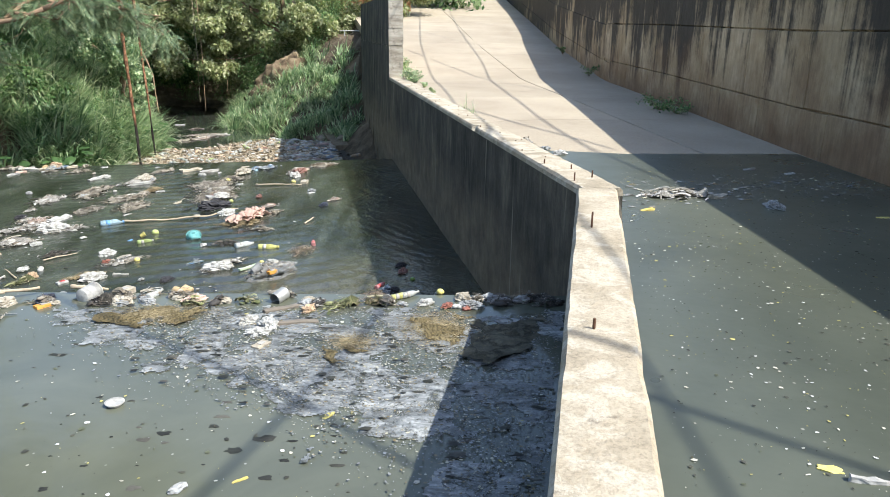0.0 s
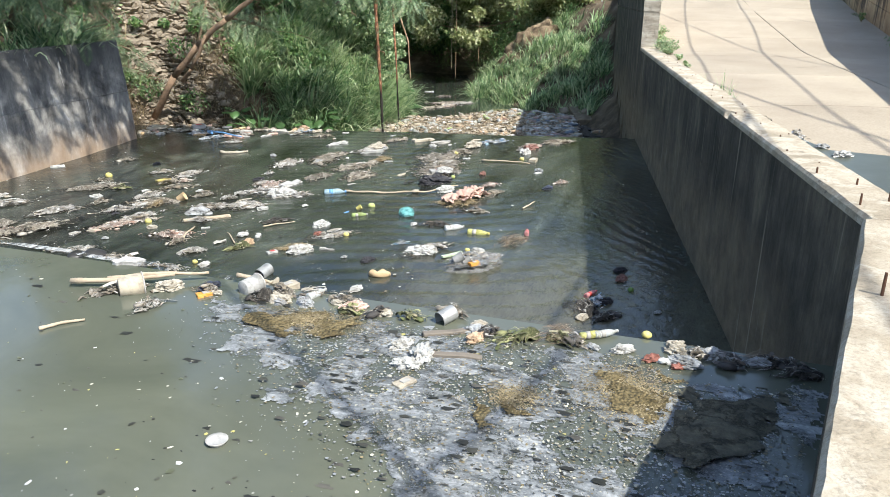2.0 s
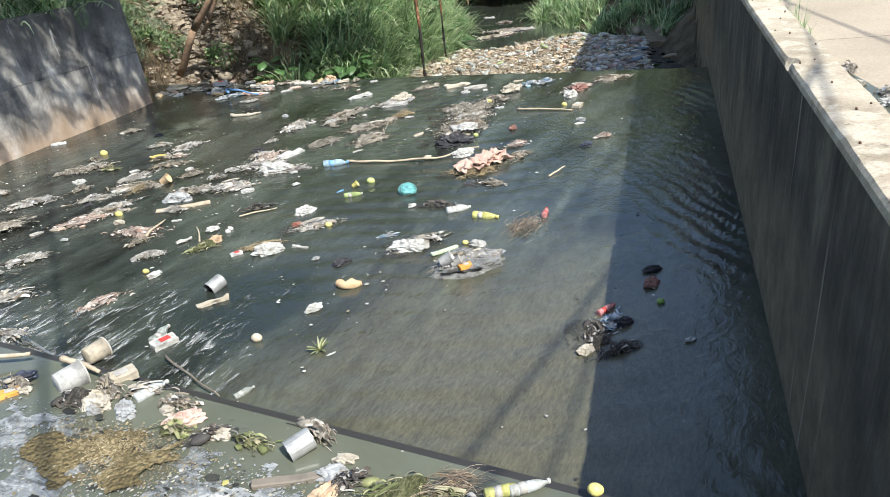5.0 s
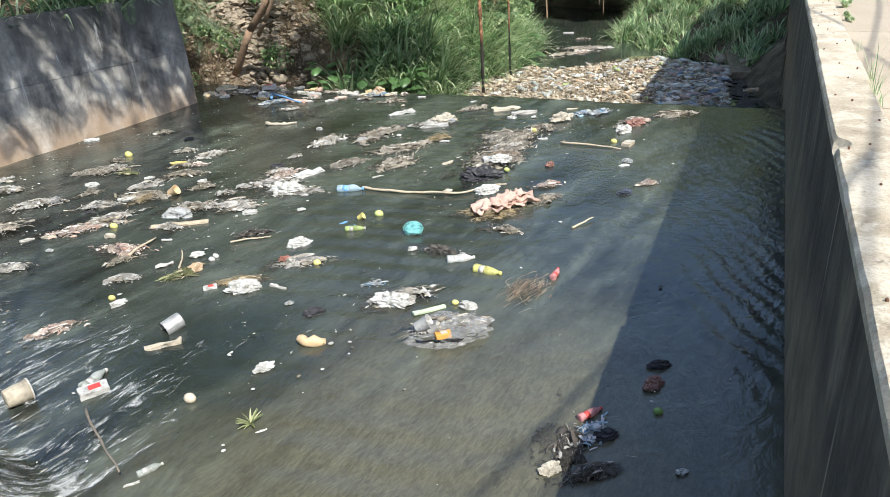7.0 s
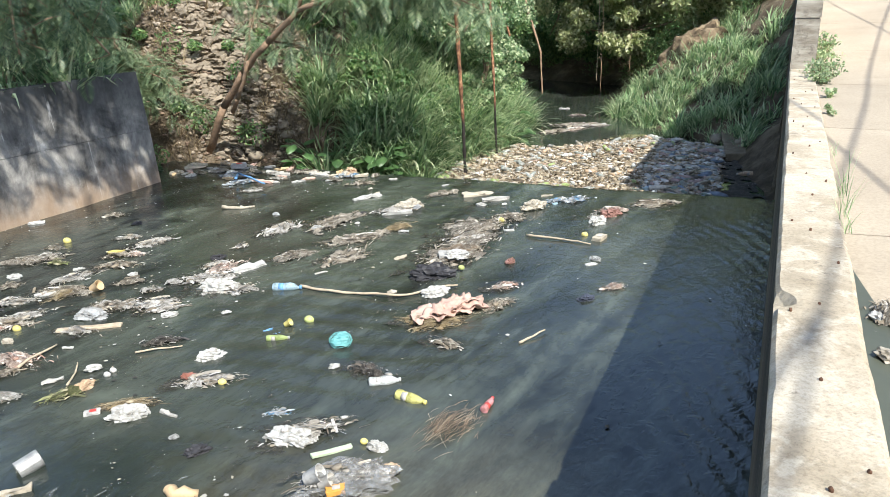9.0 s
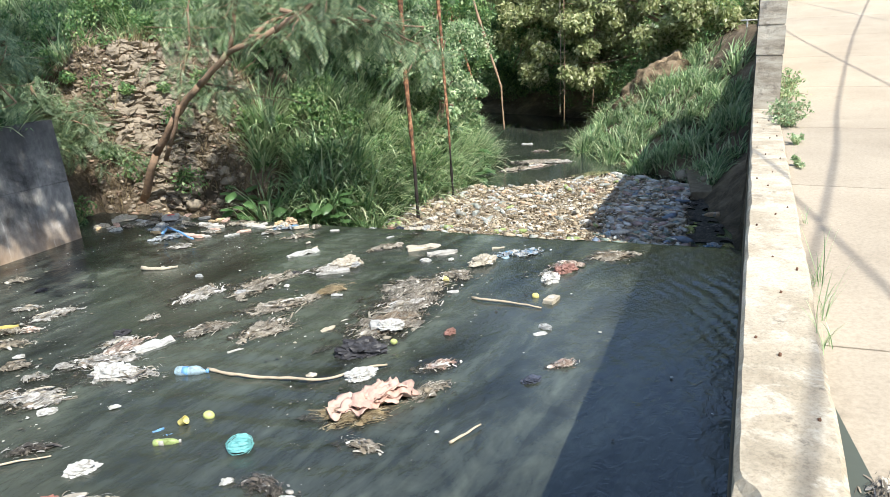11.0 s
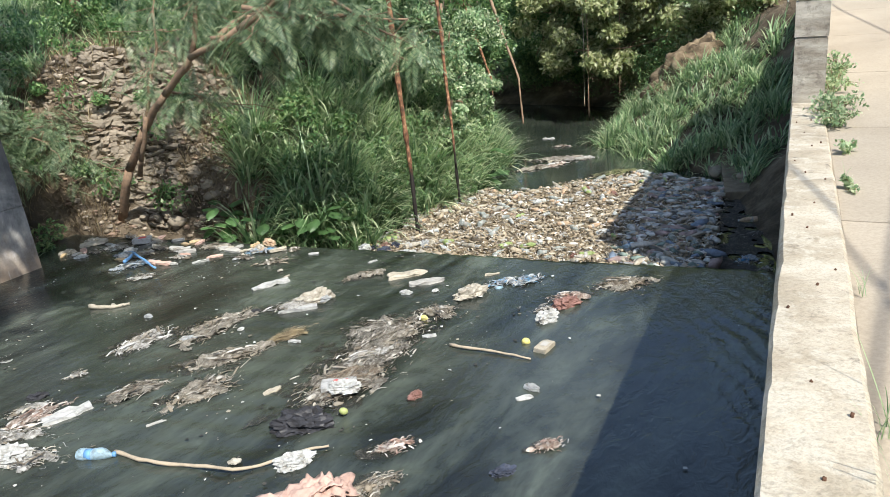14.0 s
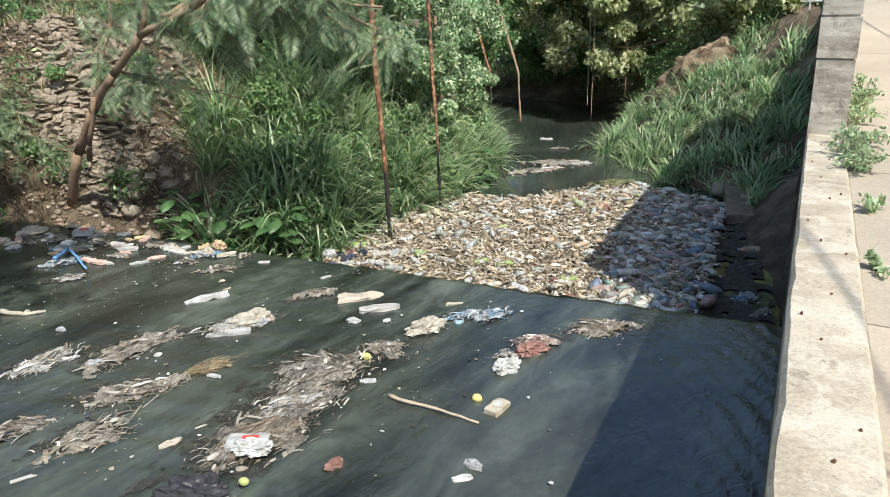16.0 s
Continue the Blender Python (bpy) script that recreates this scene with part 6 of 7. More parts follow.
stone(0.52, 4.37, 0.80, 0.07, 13)
plate(-1.41, 3.01, 0.82, 0.08, 0, WHITE)
foam(-0.50, 2.93, 0.823, 0.05, 58, YELLOW)
foam(-0.75, 2.48, 0.823, 0.05, 36, OCHRE)
bag(-0.95, 2.42, 0.82, 0.05, 37, GREYBAG)
stone(0.31, 3.15, 0.79, 0.10, -5)
stone(0.17, 3.19, 0.79, 0.08, 1)
clump(-2.75, 4.04, 0.82, 0.32, 43, "pale")
stick([(-3.03, 3.97, 0.86), (-2.76, 4.08, 0.86), (-2.54, 4.22, 0.86)], 0.016)
stick([(-2.75, 3.50, 0.84), (-2.71, 3.59, 0.84), (-2.64, 3.66, 0.84)], 0.01)
bag(-2.64, 3.06, 0.82, 0.18, 89, DARKBAG)
stone(-3.35, 4.47, 0.78, 0.17, 20)
stone(-3.42, 4.40, 0.80, 0.12, 70)
foam(-3.02, 4.40, 0.82, 0.18, 30, WHITE)
clump(-3.62, 4.45, 0.78, 0.26, 30, "white")
clump(-3.25, 4.50, 0.76, 0.3, 40, "pale")
clump(-2.85, 4.46, 0.76, 0.26, 35, "white")
clump(-4.3, 4.42, 0.80, 0.45, 25, "pale")
clump(-5.53, 5.70, 0.03, 0.66, 40, "white")
clump(-6.29, 6.55, 0.03, 0.68, 62, "pale")
foam(0.89, 1.75, 1.362, 0.06, -19, YELLOW)
foam(0.96, 1.70, 1.362, 0.1, -8, WHITE)
bag(1.98, 4.44, 1.36, 0.15, -75, GREYBAG)
foam(1.74, 4.72, 1.36, 0.15, 35, CREAM)
clump(1.45, 4.75, 1.36, 0.50, 2, "white")
foam(1.19, 4.36, 1.362, 0.09, 22, OCHRE)
foam(2.59, 5.53, 1.36, 0.10, 29, WHITE)
foam(2.35, 5.69, 1.36, 0.12, 25, WHITE)
foam(2.51, 4.23, 1.36, 0.08, 2, YELLOW)

# drifted mats all over the far side of the apron
for i in range(40):
    x, y = rng.uniform(-8.0, -4.4), rng.uniform(5.2, 9.8)
    clump(x, y, 0.0, rng.uniform(0.22, 0.6), rng.normal(52, 16), ("white", "pale", "white", "pale", "fibre", "white", "pink", "white")[i % 8])
# small pale scraps between the mats
for i in range(34):
    x, y = rng.uniform(-7.2, -2.8), rng.uniform(6.4, 12.2)
    (bag if i % 3 else foam)(x, y, 0.005, rng.uniform(0.06, 0.15), rng.normal(52, 25), (WHITEBAG, CREAMBAG, GREYBAG, DARKBAG, WHITEBAG)[i % 5] if i % 3 else (WHITE, CREAM, PALE)[i % 9 // 3])
# small soaked scraps caught along the sill
for i in range(30):
    x = rng.uniform(-2.3, 0.6)
    y = rng.uniform(4.16, 4.36)
    (clump if i % 2 else bag)(x, y, POOL_Z, rng.uniform(0.06, 0.16), rng.uniform(-30, 30), ("dark", "pale", "dark", "green", "pale")[i % 5] if i % 2 else (GREYBAG, DARKBAG, CREAMBAG, DARKBAG)[i % 4])

# ---------------------------------------------------------------- scum, flecks and foam
def in_poly(x, y, poly):
    inside = np.zeros(x.shape, bool)
    for (x0, y0), (x1, y1) in zip(poly, poly[1:] + poly[:1]):
        inside ^= ((y0 > y) != (y1 > y)) & (x < (x1 - x0) * (y - y0) / (y1 - y0 + 1e-12) + x0)
    return inside


def flakes(name, label, xy, z, smin, smax, material, thick=0.006, parent=None):
    """Irregular flat flakes, five-sided, slightly raised in the middle."""
    n = len(xy)
    s = smin + (smax - smin) * rng.uniform(0, 1, n) ** 3
    a0 = rng.uniform(0, 2 * math.pi, n)
    V = [np.stack([xy[:, 0], xy[:, 1], z + thick * rng.uniform(0.6, 1.4, n)], 1)]
    st = rng.uniform(0.35, 1.0, n)
    for k in range(5):
        a = a0 + k * 2 * math.pi / 5
        r = s * rng.uniform(0.6, 1.2, n)
        ex, ey = np.cos(a) * r, np.sin(a) * r * st
        V.append(np.stack([xy[:, 0] + ex * np.cos(a0) - ey * np.sin(a0), xy[:, 1] + ex * np.sin(a0) + ey * np.cos(a0), np.full(n, z + 0.002)], 1))
    verts = np.stack(V, 1).reshape(-1, 3)
    t = np.array([[0, 1 + k, 1 + (k + 1) % 5] for k in range(5)])
    tris = ((np.arange(n) * 6)[:, None, None] + t[None]).reshape(-1, 3)
    ob = big_mesh(name, verts, np.zeros((0, 4), int), tris, material)
    return tagged(ob, label, "scum", kind="stuff")


def blotches(name, label, xy, z, smin, smax, material):
    """Ragged dark patches with eleven uneven corners each."""
    n = len(xy)
    s = smin + (smax - smin) * rng.uniform(0, 1, n) ** 2.5
    V = [np.stack([xy[:, 0], xy[:, 1], np.full(n, z + 0.003)], 1)]
    st = rng.uniform(0.3, 0.7, n)
    for k in range(11):
        a = k * 2 * math.pi / 11
        r = s * rng.uniform(0.55, 1.25, n)
        V.append(np.stack([xy[:, 0] + np.cos(a) * r, xy[:, 1] + np.sin(a) * r * st, np.full(n, z)], 1))
    t = np.array([[0, 1 + k, 1 + (k + 1) % 11] for k in range(11)])
    tris = ((np.arange(n) * 12)[:, None, None] + t[None]).reshape(-1, 3)
    return tagged(big_mesh(name, np.stack(V, 1).reshape(-1, 3), np.zeros((0, 4), int), tris, material), label, "scum", kind="stuff")


DARKSCUM = scrap_mat("dark_scum", (0.03, 0.032, 0.026), (0.05, 0.05, 0.04), (0.09, 0.085, 0.07), (0.025, 0.026, 0.022))


def make_scum_film():
    k = Mat("scum_film", 0.45, 0.4)
    v = k.cells(46, feature="F1").outputs["Distance"]
    col = k.ramp(k.noise(1.0, 8, 0.78, k.mapped((5, 12, 5), (0, 0, 30)), 0.9), (0.36, (0.06, 0.064, 0.058)), (0.45, (0.17, 0.182, 0.182)), (0.54, (0.3, 0.314, 0.314)), (0.64, (0.5, 0.51, 0.495)))
    col = k.mix(0.6, col, k.ramp(v, (0.1, 1.15), (0.5, 0.6)), "MULTIPLY")
    k.link(k.ramp(k.noise(6, 9, 0.75, warp=0.6), (0.38, 0.08), (0.5, 0.95)), k.b.inputs["Alpha"])
    return k.color(col).roughness(k.noise(12, 4), 0.2, 0.7).bump(k.noise(50, 5, 0.7), 0.5, 0.01).m


def make_crust():
    k = Mat("ochre_scum_crust", 0.85, 0.2)
    col = k.ramp(k.noise(9, 6, 0.65), (0.3, (0.08, 0.062, 0.03)), (0.55, (0.2, 0.155, 0.075)), (0.72, (0.32, 0.26, 0.14)))
    return k.color(k.mix(0.6, col, k.ramp(k.cells(95).outputs["Distance"], (0.15, 1.25), (0.75, 0.45)), "MULTIPLY")).bump(k.maths("ADD", k.maths("MULTIPLY", k.cells(60).outputs["Distance"], -1.0), k.noise(40, 6, 0.7)), 1.0, 0.02).m


def make_mud():
    k = Mat("cracked_mud", 0.8, 0.25)
    gap = k.ramp(k.cells(7, k.mix(0.22, k.pos, k.noise_vec(5, 6, 0.7)), "DISTANCE_TO_EDGE").outputs["Distance"], (0.0, 0.4), (0.06, 1.0))
    col = k.ramp(k.noise(14, 7, 0.7), (0.32, (0.05, 0.048, 0.036)), (0.55, (0.12, 0.11, 0.075)), (0.72, (0.2, 0.175, 0.115)))
    return k.color(k.mix(0.9, col, gap, "MULTIPLY")).bump(k.maths("ADD", gap, k.noise(40, 6, 0.7)), 0.8, 0.02).m


SCUM_FILM, CRUST, MUD = make_scum_film(), make_crust(), make_mud()
SCUM_AREA = [(-2.2, 4.14), (-2.1, 4.0), (-1.72, 3.7), (-1.24, 3.36), (-0.77, 3.08), (-0.34, 2.79), (-0.02, 2.6), (-0.1, 2.2), (0.1, 1.2), (0.05, 0.6), (0.16, 1.4), (0.34, 2.3), (0.72, 4.14)]


OPEN_WATER = [(-0.03, 4.09), (0.1, 4.17), (0.5, 4.17), (0.58, 4.04), (0.26, 4.03), (0.14, 3.96), (0.04, 4.07)]


def ragged_sheet(name, label, poly, cell, z, rise, cut, material, seed, hole=None):
    """A thin ragged sheet inside an outline, with holes and a lumpy top."""
    px, py = [p[0] for p in poly], [p[1] for p in poly]
    xs, ys = np.arange(min(px) - 0.1, max(px) + 0.1, cell), np.arange(min(py) - 0.1, max(py) + 0.1, cell)
    X, Y = np.meshgrid(xs, ys)
    n1 = np.array([noise.fractal(Vector((a * 3.1, b * 3.1, seed)), 1.0, 2.0, 5) for a, b in zip(X.ravel(), Y.ravel())]).reshape(X.shape)
    keep = in_poly(X + n1 * 0.3, Y + n1 * 0.28, poly) & (n1 > cut)
    if hole:
        keep &= ~in_poly(X + n1 * 0.08, Y + n1 * 0.08, hole)
    Z = z + rise * np.clip(n1 - cut, 0, 1.2)
    nx, ny = len(xs), len(ys)
    i = (np.arange(ny - 1)[:, None] * nx + np.arange(nx - 1)[None])
    ok = keep[:-1, :-1] & keep[1:, :-1] & keep[:-1, 1:] & keep[1:, 1:]
    i = i[ok]
    quads = np.stack([i, i + 1, i + nx + 1, i + nx], 1)
    used = np.unique(quads)
    remap = np.full(nx * ny, -1)
    remap[used] = np.arange(len(used))
    ob = big_mesh(name, np.stack([X, Y, Z], -1).reshape(-1, 3)[used], remap[quads], NOTRI, material, smooth=True)
    return tagged(ob, label, "scum", kind="stuff")


ragged_sheet("scum_film", "grey-blue film of scum held behind the weir", SCUM_AREA, 0.009, POOL_Z + 0.003, 0.006, -0.16, SCUM_FILM, 2.0, OPEN_WATER)
ragged_sheet("scum_crust_left", "ochre crust of dried scum at the weir", [(-1.86, 4.13), (-1.3, 4.15), (-1.25, 4.02), (-1.4, 3.88), (-1.62, 3.84), (-1.8, 3.98)], 0.009, POOL_Z + 0.004, 0.03, -0.12, CRUST, 5.0)
ragged_sheet("scum_crust_wall", "brown crust of scum beside the wall", [(-0.28, 4.05), (-0.1, 4.13), (0.15, 4.0), (0.1, 3.75), (0.04, 3.55), (-0.03, 3.7), (-0.13, 3.9)], 0.009, POOL_Z + 0.004, 0.03, -0.2, CRUST, 9.0)
ragged_sheet("mud_mat", "dark cracked mat of rotting mud beside the wall", [(0.06, 3.5), (0.13, 3.97), (0.3, 4.07), (0.53, 4.0), (0.55, 3.88), (0.46, 3.78), (0.46, 3.62), (0.3, 3.45)], 0.009, POOL_Z + 0.006, 0.03, -0.3, MUD, 15.0, OPEN_WATER)
ragged_sheet("scum_crust_patch", "small tan crust of scum on the pool", [(-0.62, 3.62), (-0.38, 3.66), (-0.36, 3.5), (-0.55, 3.48)], 0.01, POOL_Z + 0.006, 0.025, -0.15, CRUST, 12.0)
p = rng.uniform((-2.3, 0.5), (0.75, 4.14), (105000, 2))
p = p[in_poly(p[:, 0] + rng.normal(0, 0.13, len(p)), p[:, 1] + rng.normal(0, 0.13, len(p)), SCUM_AREA)]
p = p[(p[:, 0] < near_x(p[:, 1]) - 0.03) & ~in_poly(p[:, 0], p[:, 1], OPEN_WATER)]
flakes("scum_flakes", "small grey and tan flakes of scum on the pool", p, POOL_Z + 0.006, 0.0018, 0.0095, SCUM, 0.0008)
for box, num in (((-1.9, 3.88, -1.25, 4.16), 5000), ((-0.25, 3.6, 0.14, 4.1), 7000), ((-0.62, 3.54, -0.34, 3.76), 2600)):
    c = rng.normal(((box[0] + box[2]) / 2, (box[1] + box[3]) / 2), ((box[2] - box[0]) / 4.4, (box[3] - box[1]) / 4.4), (num, 2))
    c = c[(c[:, 0] < near_x(c[:, 1]) - 0.03) & (c[:, 1] < 4.17)]
    flakes("scum_crumbs", "crumbly ochre scum crust behind the weir", c, POOL_Z + 0.01, 0.0015, 0.0065, CRUSTY, 0.003)
blots = p[rng.integers(0, len(p), 420)]
blotches("scum_blotches", "dark wet blotches of rotting scum on the pool", blots, POOL_Z + 0.011, 0.005, 0.032, DARKSCUM)
p = rng.uniform((-7.5, -3.0), (0.7, 4.1), (9000, 2))
w = np.exp(-np.abs(p[:, 0] + 0.6) / 2.2) * np.clip((p[:, 1] + 1.5) / 4.0, 0.1, 1)
p = p[(rng.uniform(0, 1, len(p)) < w) & (p[:, 0] < near_x(p[:, 1]) - 0.03) & (p[:, 0] > left_x(p[:, 1]) + 0.1)]
blotches("pool_blotches", "small black clots floating on the pool", p[rng.integers(0, len(p), 260)] + rng.normal(0, 0.3, (260, 2)) * (1, 0.6) - (0.5, 0.1), POOL_Z + 0.001, 0.005, 0.045, DARKSCUM)
flakes("pool_flecks", "scattered pale, yellow and black flecks floating on the pool", p, POOL_Z + 0.001, 0.002, 0.016, FLECK, 0.004)
p = rng.uniform((0.0, -3.0), (3.05, 6.4), (16000, 2))
p = p[(p[:, 0] > near_x(p[:, 1]) + 0.3) & ((p[:, 1] < 4.4) | (p[:, 0] > 1.1))]
flakes("road_flecks", "pale flecks floating on the ponded road water", p, 1.361, 0.0015, 0.0095, FLECK, 0.003)
p = rng.uniform((1.1, 4.4), (2.9, 6.3), (2600, 2))
p = p[rng.uniform(0, 1, len(p)) < np.exp(-((p[:, 1] - 4.75 - 0.25 * (p[:, 0] - 1.1)) / 0.28) ** 2)]
flakes("road_scum", "band of pale scum across the ponded water", p, 1.362, 0.004, 0.03, SCUM, 0.006)
p = rng.uniform((-8.4, 4.6), (0.4, 13.0), (16000, 2))
p = p[rng.uniform(0, 1, len(p)) < np.clip(0.08 + 0.55 * lumps(p[:, 0] * 1.6 + p[:, 1] * 0.9, p[:, 1] * 0.6 - p[:, 0] * 0.5, 1.6), 0.04, 0.6) * np.clip((-1.2 - p[:, 0]) / 2.0, 0.12, 1)]
p = p[(p[:, 0] < wall_x(p[:, 1]) - 0.1) & (p[:, 1] < apron_end(p[:, 0]) - 0.1)]
flakes("apron_flecks", "small scattered scraps stuck on the wet apron", p, 0.012, 0.003, 0.022, APRONBITS, 0.006)


def foam_streaks():
    """Lacy froth drawn out along the flow where the pool spills over the sill."""
    k = Mat("water_froth", 0.5, 0.3)
    lace = k.noise(1.0, 8, 0.72, k.mapped((15, 4.2, 1), (0, 0, 34)), 1.3)
    wide = k.noise(0.9, 4, 0.6)
    away = k.maths("MULTIPLY", k.maths("SUBTRACT", 5.2, k.height()[1]), 0.075)
    sum_up = k.maths("ADD", k.maths("ADD", k.maths("MULTIPLY", lace, 0.62), k.maths("MULTIPLY", wide, 0.45)), away)
    k.link(k.ramp(sum_up, (0.535, 0.0), (0.65, 0.8)), k.b.inputs["Alpha"])
    k.color(k.ramp(k.noise(30, 6, 0.7), (0.35, (0.34, 0.34, 0.32)), (0.65, (0.7, 0.71, 0.69)))).bump(k.noise(45, 6, 0.7), 0.6, 0.015)
    xs, ys = np.arange(-8.0, -2.35, 0.05), np.arange(4.38, 7.4, 0.05)
    X, Y = np.meshgrid(xs, ys)
    Z = 0.022 + 0.006 * lumps(X, Y, 5.0) + chute(X, Y)
    nx = len(xs)
    i = (np.arange(len(ys) - 1)[:, None] * nx + np.arange(nx - 1)[None]).ravel()
    ob = big_mesh("white_water", np.stack([X, Y, Z], -1).reshape(-1, 3), np.stack([i, i + 1, i + nx + 1, i + nx], 1), NOTRI, k.m, smooth=True)
    tagged(ob, "lacy white froth spilling over the sill", "foam", kind="stuff")


foam_streaks()

# ---------------------------------------------------------------- the raft of litter
RAFT_AREA = [(-5.3, 13.45), (-4.4, 13.3), (-1.7, 13.95), (-1.95, 15.4), (-2.75, 18.9), (-4.25, 19.3), (-5.0, 18.6), (-5.55, 17.7), (-6.35, 17.45), (-6.75, 16.3), (-6.35, 14.9), (-6.2, 13.9)]


def raft_points(n):
    p = rng.uniform((-6.7, 13.1), (-1.6, 19.5), (n, 2))
    w = rng.normal(0, 0.07, (n, 2))
    return p[in_poly(p[:, 0] + w[:, 0], p[:, 1] + w[:, 1], RAFT_AREA)]


def build_raft():
    ragged_sheet("raft_mat", "flat tan mat of rotting stalks under the raft", RAFT_AREA, 0.03, LOW_Z + 0.02, 0.07, -0.45, MATTED["straw"], 21.0)
    # matted scraps and stalks
    p = raft_points(62000)
    n = len(p)
    c = np.stack([p[:, 0], p[:, 1], LOW_Z + 0.03 + rng.uniform(0, 0.095, n)], 1)
    v, q = ribbons(c, rng.uniform(0, math.pi, n), rng.uniform(0.02, 0.12, n), 0.004 + 0.04 * rng.uniform(0, 1, n) ** 2, rng.uniform(0, 0.025, n), rng.normal(0, 0.5, n))
    tagged(big_mesh("raft_scraps", v, q, NOTRI, RAFT), "matted tan scraps and stalks of the litter raft", "litter", kind="stuff")
    p = raft_points(5200)
    n = len(p)
    # plastic on the shaded half, with the shade's cool tint in its colours
    cool = (p[:, 0] > -3.0 - 0.2 * (p[:, 1] - 15)) & (p[:, 1] > 14.3)
    few = cool | (rng.uniform(0, 1, n) < 0.5)
    p, cool, n = p[few], cool[few], int(few.sum())
    c = np.stack([p[:, 0], p[:, 1], LOW_Z + 0.06 + rng.uniform(0, 0.07, n)], 1)
    for nm, k, m, lab in (("raft_lumps", ~cool, RAFT, "pale foam lumps and cups of the litter raft"), ("raft_plastic", cool, RAFTCOOL, "packed plastic containers of the litter raft")):
        z = int(k.sum())
        v, t = lumps_mesh(c[k], (rng.uniform(0.025, 0.065, z) if m is RAFTCOOL else rng.uniform(0.014, 0.036, z)) * np.where(rng.uniform(0, 1, z) > 0.85, 1.5, 1.0), np.stack([rng.uniform(1.2, 2.8, z), np.full(z, 0.85), rng.uniform(0.4, 0.8, z)], 1), rng.uniform(0, math.pi, z))
        tagged(big_mesh(nm, v, np.zeros((0, 4), int), t, m), lab, "litter", kind="stuff")


build_raft()


def raft_bottles():
    """Bottles one can pick out on the raft."""
    kinds = [bottle(-3.0, 15.0, -0.29, 0.25, 20, m) for m in (CLEAR, GREENB, BLUEB, GREYB, CREAMBAG, TANBAG)]
    p = raft_points(420)[:170]
    for i, (x, y) in enumerate(p):
        src = kinds[(0, 4, 3, 3, 0, 5, 3, 4, 5, 4, 0, 4, 5, 1)[i % 14]]
        copy_thing(src, pose(x, y, LOW_Z + 0.1 + 0.04 * rng.random(), 0, rng.normal(0, 14), rng.uniform(0, 360)) @ Matrix.Diagonal((*([rng.uniform(0.7, 1.05)] * 3), 1)))
    for k, s in enumerate(kinds):
        s.matrix_basis = pose(-3.6 + 0.35 * k, 14.4 + 0.5 * k, LOW_Z + 0.12, 0, 5, 40 * k)
    for i, (x, y) in enumerate(raft_points(260)[:80]):
        if i % 2:
            foam(x, y, LOW_Z + 0.08, rng.uniform(0.1, 0.2), rng.uniform(0, 180), (WHITE, CREAM, PALE, WHITE, PINK)[i % 5])
        else:
            bag(x, y, LOW_Z + 0.08, rng.uniform(0.1, 0.24), rng.uniform(0, 180), (WHITEBAG, CREAMBAG, GREYBAG, TANBAG, REDDISH, TANBAG)[i % 6])


raft_bottles()


def raft_fringe():
    """White foam and bags pushed against the far and left edges of the raft."""
    line = [(-6.3, 14.6), (-6.7, 16.1), (-6.3, 17.3), (-5.6, 17.6), (-5.0, 18.4), (-4.5, 19.0), (-3.9, 18.9)]
    for i in range(66):
        a, b = line[i % 6], line[i % 6 + 1]
        u = rng.random()
        x, y = a[0] + (b[0] - a[0]) * u + rng.normal(0.12, 0.12), a[1] + (b[1] - a[1]) * u - abs(rng.normal(0.05, 0.16))
        if i % 3:
            bag(x, y, LOW_Z + 0.07, rng.uniform(0.1, 0.24), rng.uniform(0, 180), (WHITEBAG, CREAMBAG, WHITEBAG, GREYBAG)[i % 4])
        else:
            foam(x, y, LOW_Z + 0.09, rng.uniform(0.1, 0.22), rng.uniform(0, 180), (WHITE, CREAM, WHITE, PALE)[i % 4])


raft_fringe()
# scum sheet whose dark colour also paints the wall's shade on the water
ragged_sheet("shaded_scum", "dark scum sheet with the wall's shade put into its colour", [(-1.85, 13.9), (-0.75, 13.9), (-1.2, 15.6), (-2.2, 18.4), (-2.65, 18.6), (-1.95, 15.4)], 0.03, LOW_Z + 0.01, 0.02, -0.3, MATTED["dark"], 33.0)
# clusters at the raft's left end, the islet and the bank foot
for i in range(26):
    x, y = rng.uniform(-6.35, -5.4), rng.uniform(13.4, 14.8)
    (bag if i % 3 else foam)(x, y, LOW_Z + 0.1, rng.uniform(0.1, 0.25), rng.uniform(0, 180), (WHITEBAG, GREYBAG, NAVYBAG, CREAMBAG)[i % 4] if i % 3 else WHITE)
clump(-6.45, 20.6, LOW_Z, 1.1, 20, "pale")
clump(-6.1, 20.7, LOW_Z, 0.7, 30, "white")
clump(-6.55, 19.7, LOW_Z, 0.8, 60, "pale")
clump(-6.25, 20.1, LOW_Z, 0.6, 75, "pink")
clump(-7.0, 21.85, LOW_Z, 0.4, 20, "pale")
foam(-6.35, 20.0, LOW_Z + 0.02, 0.2, 40, WHITE)
foam(-6.5, 20.25, LOW_Z + 0.02, 0.16, 80, CREAM)
foam(-7.8, 22.7, LOW_Z, 0.3, 10, WHITE)
foam(-6.2, 20.9, LOW_Z, 0.22, 60, CREAM)
foam(-6.4, 20.4, LOW_Z, 0.18, 20, PINK)
clump(-4.8, 19.6, LOW_Z, 0.9, 40, "green")
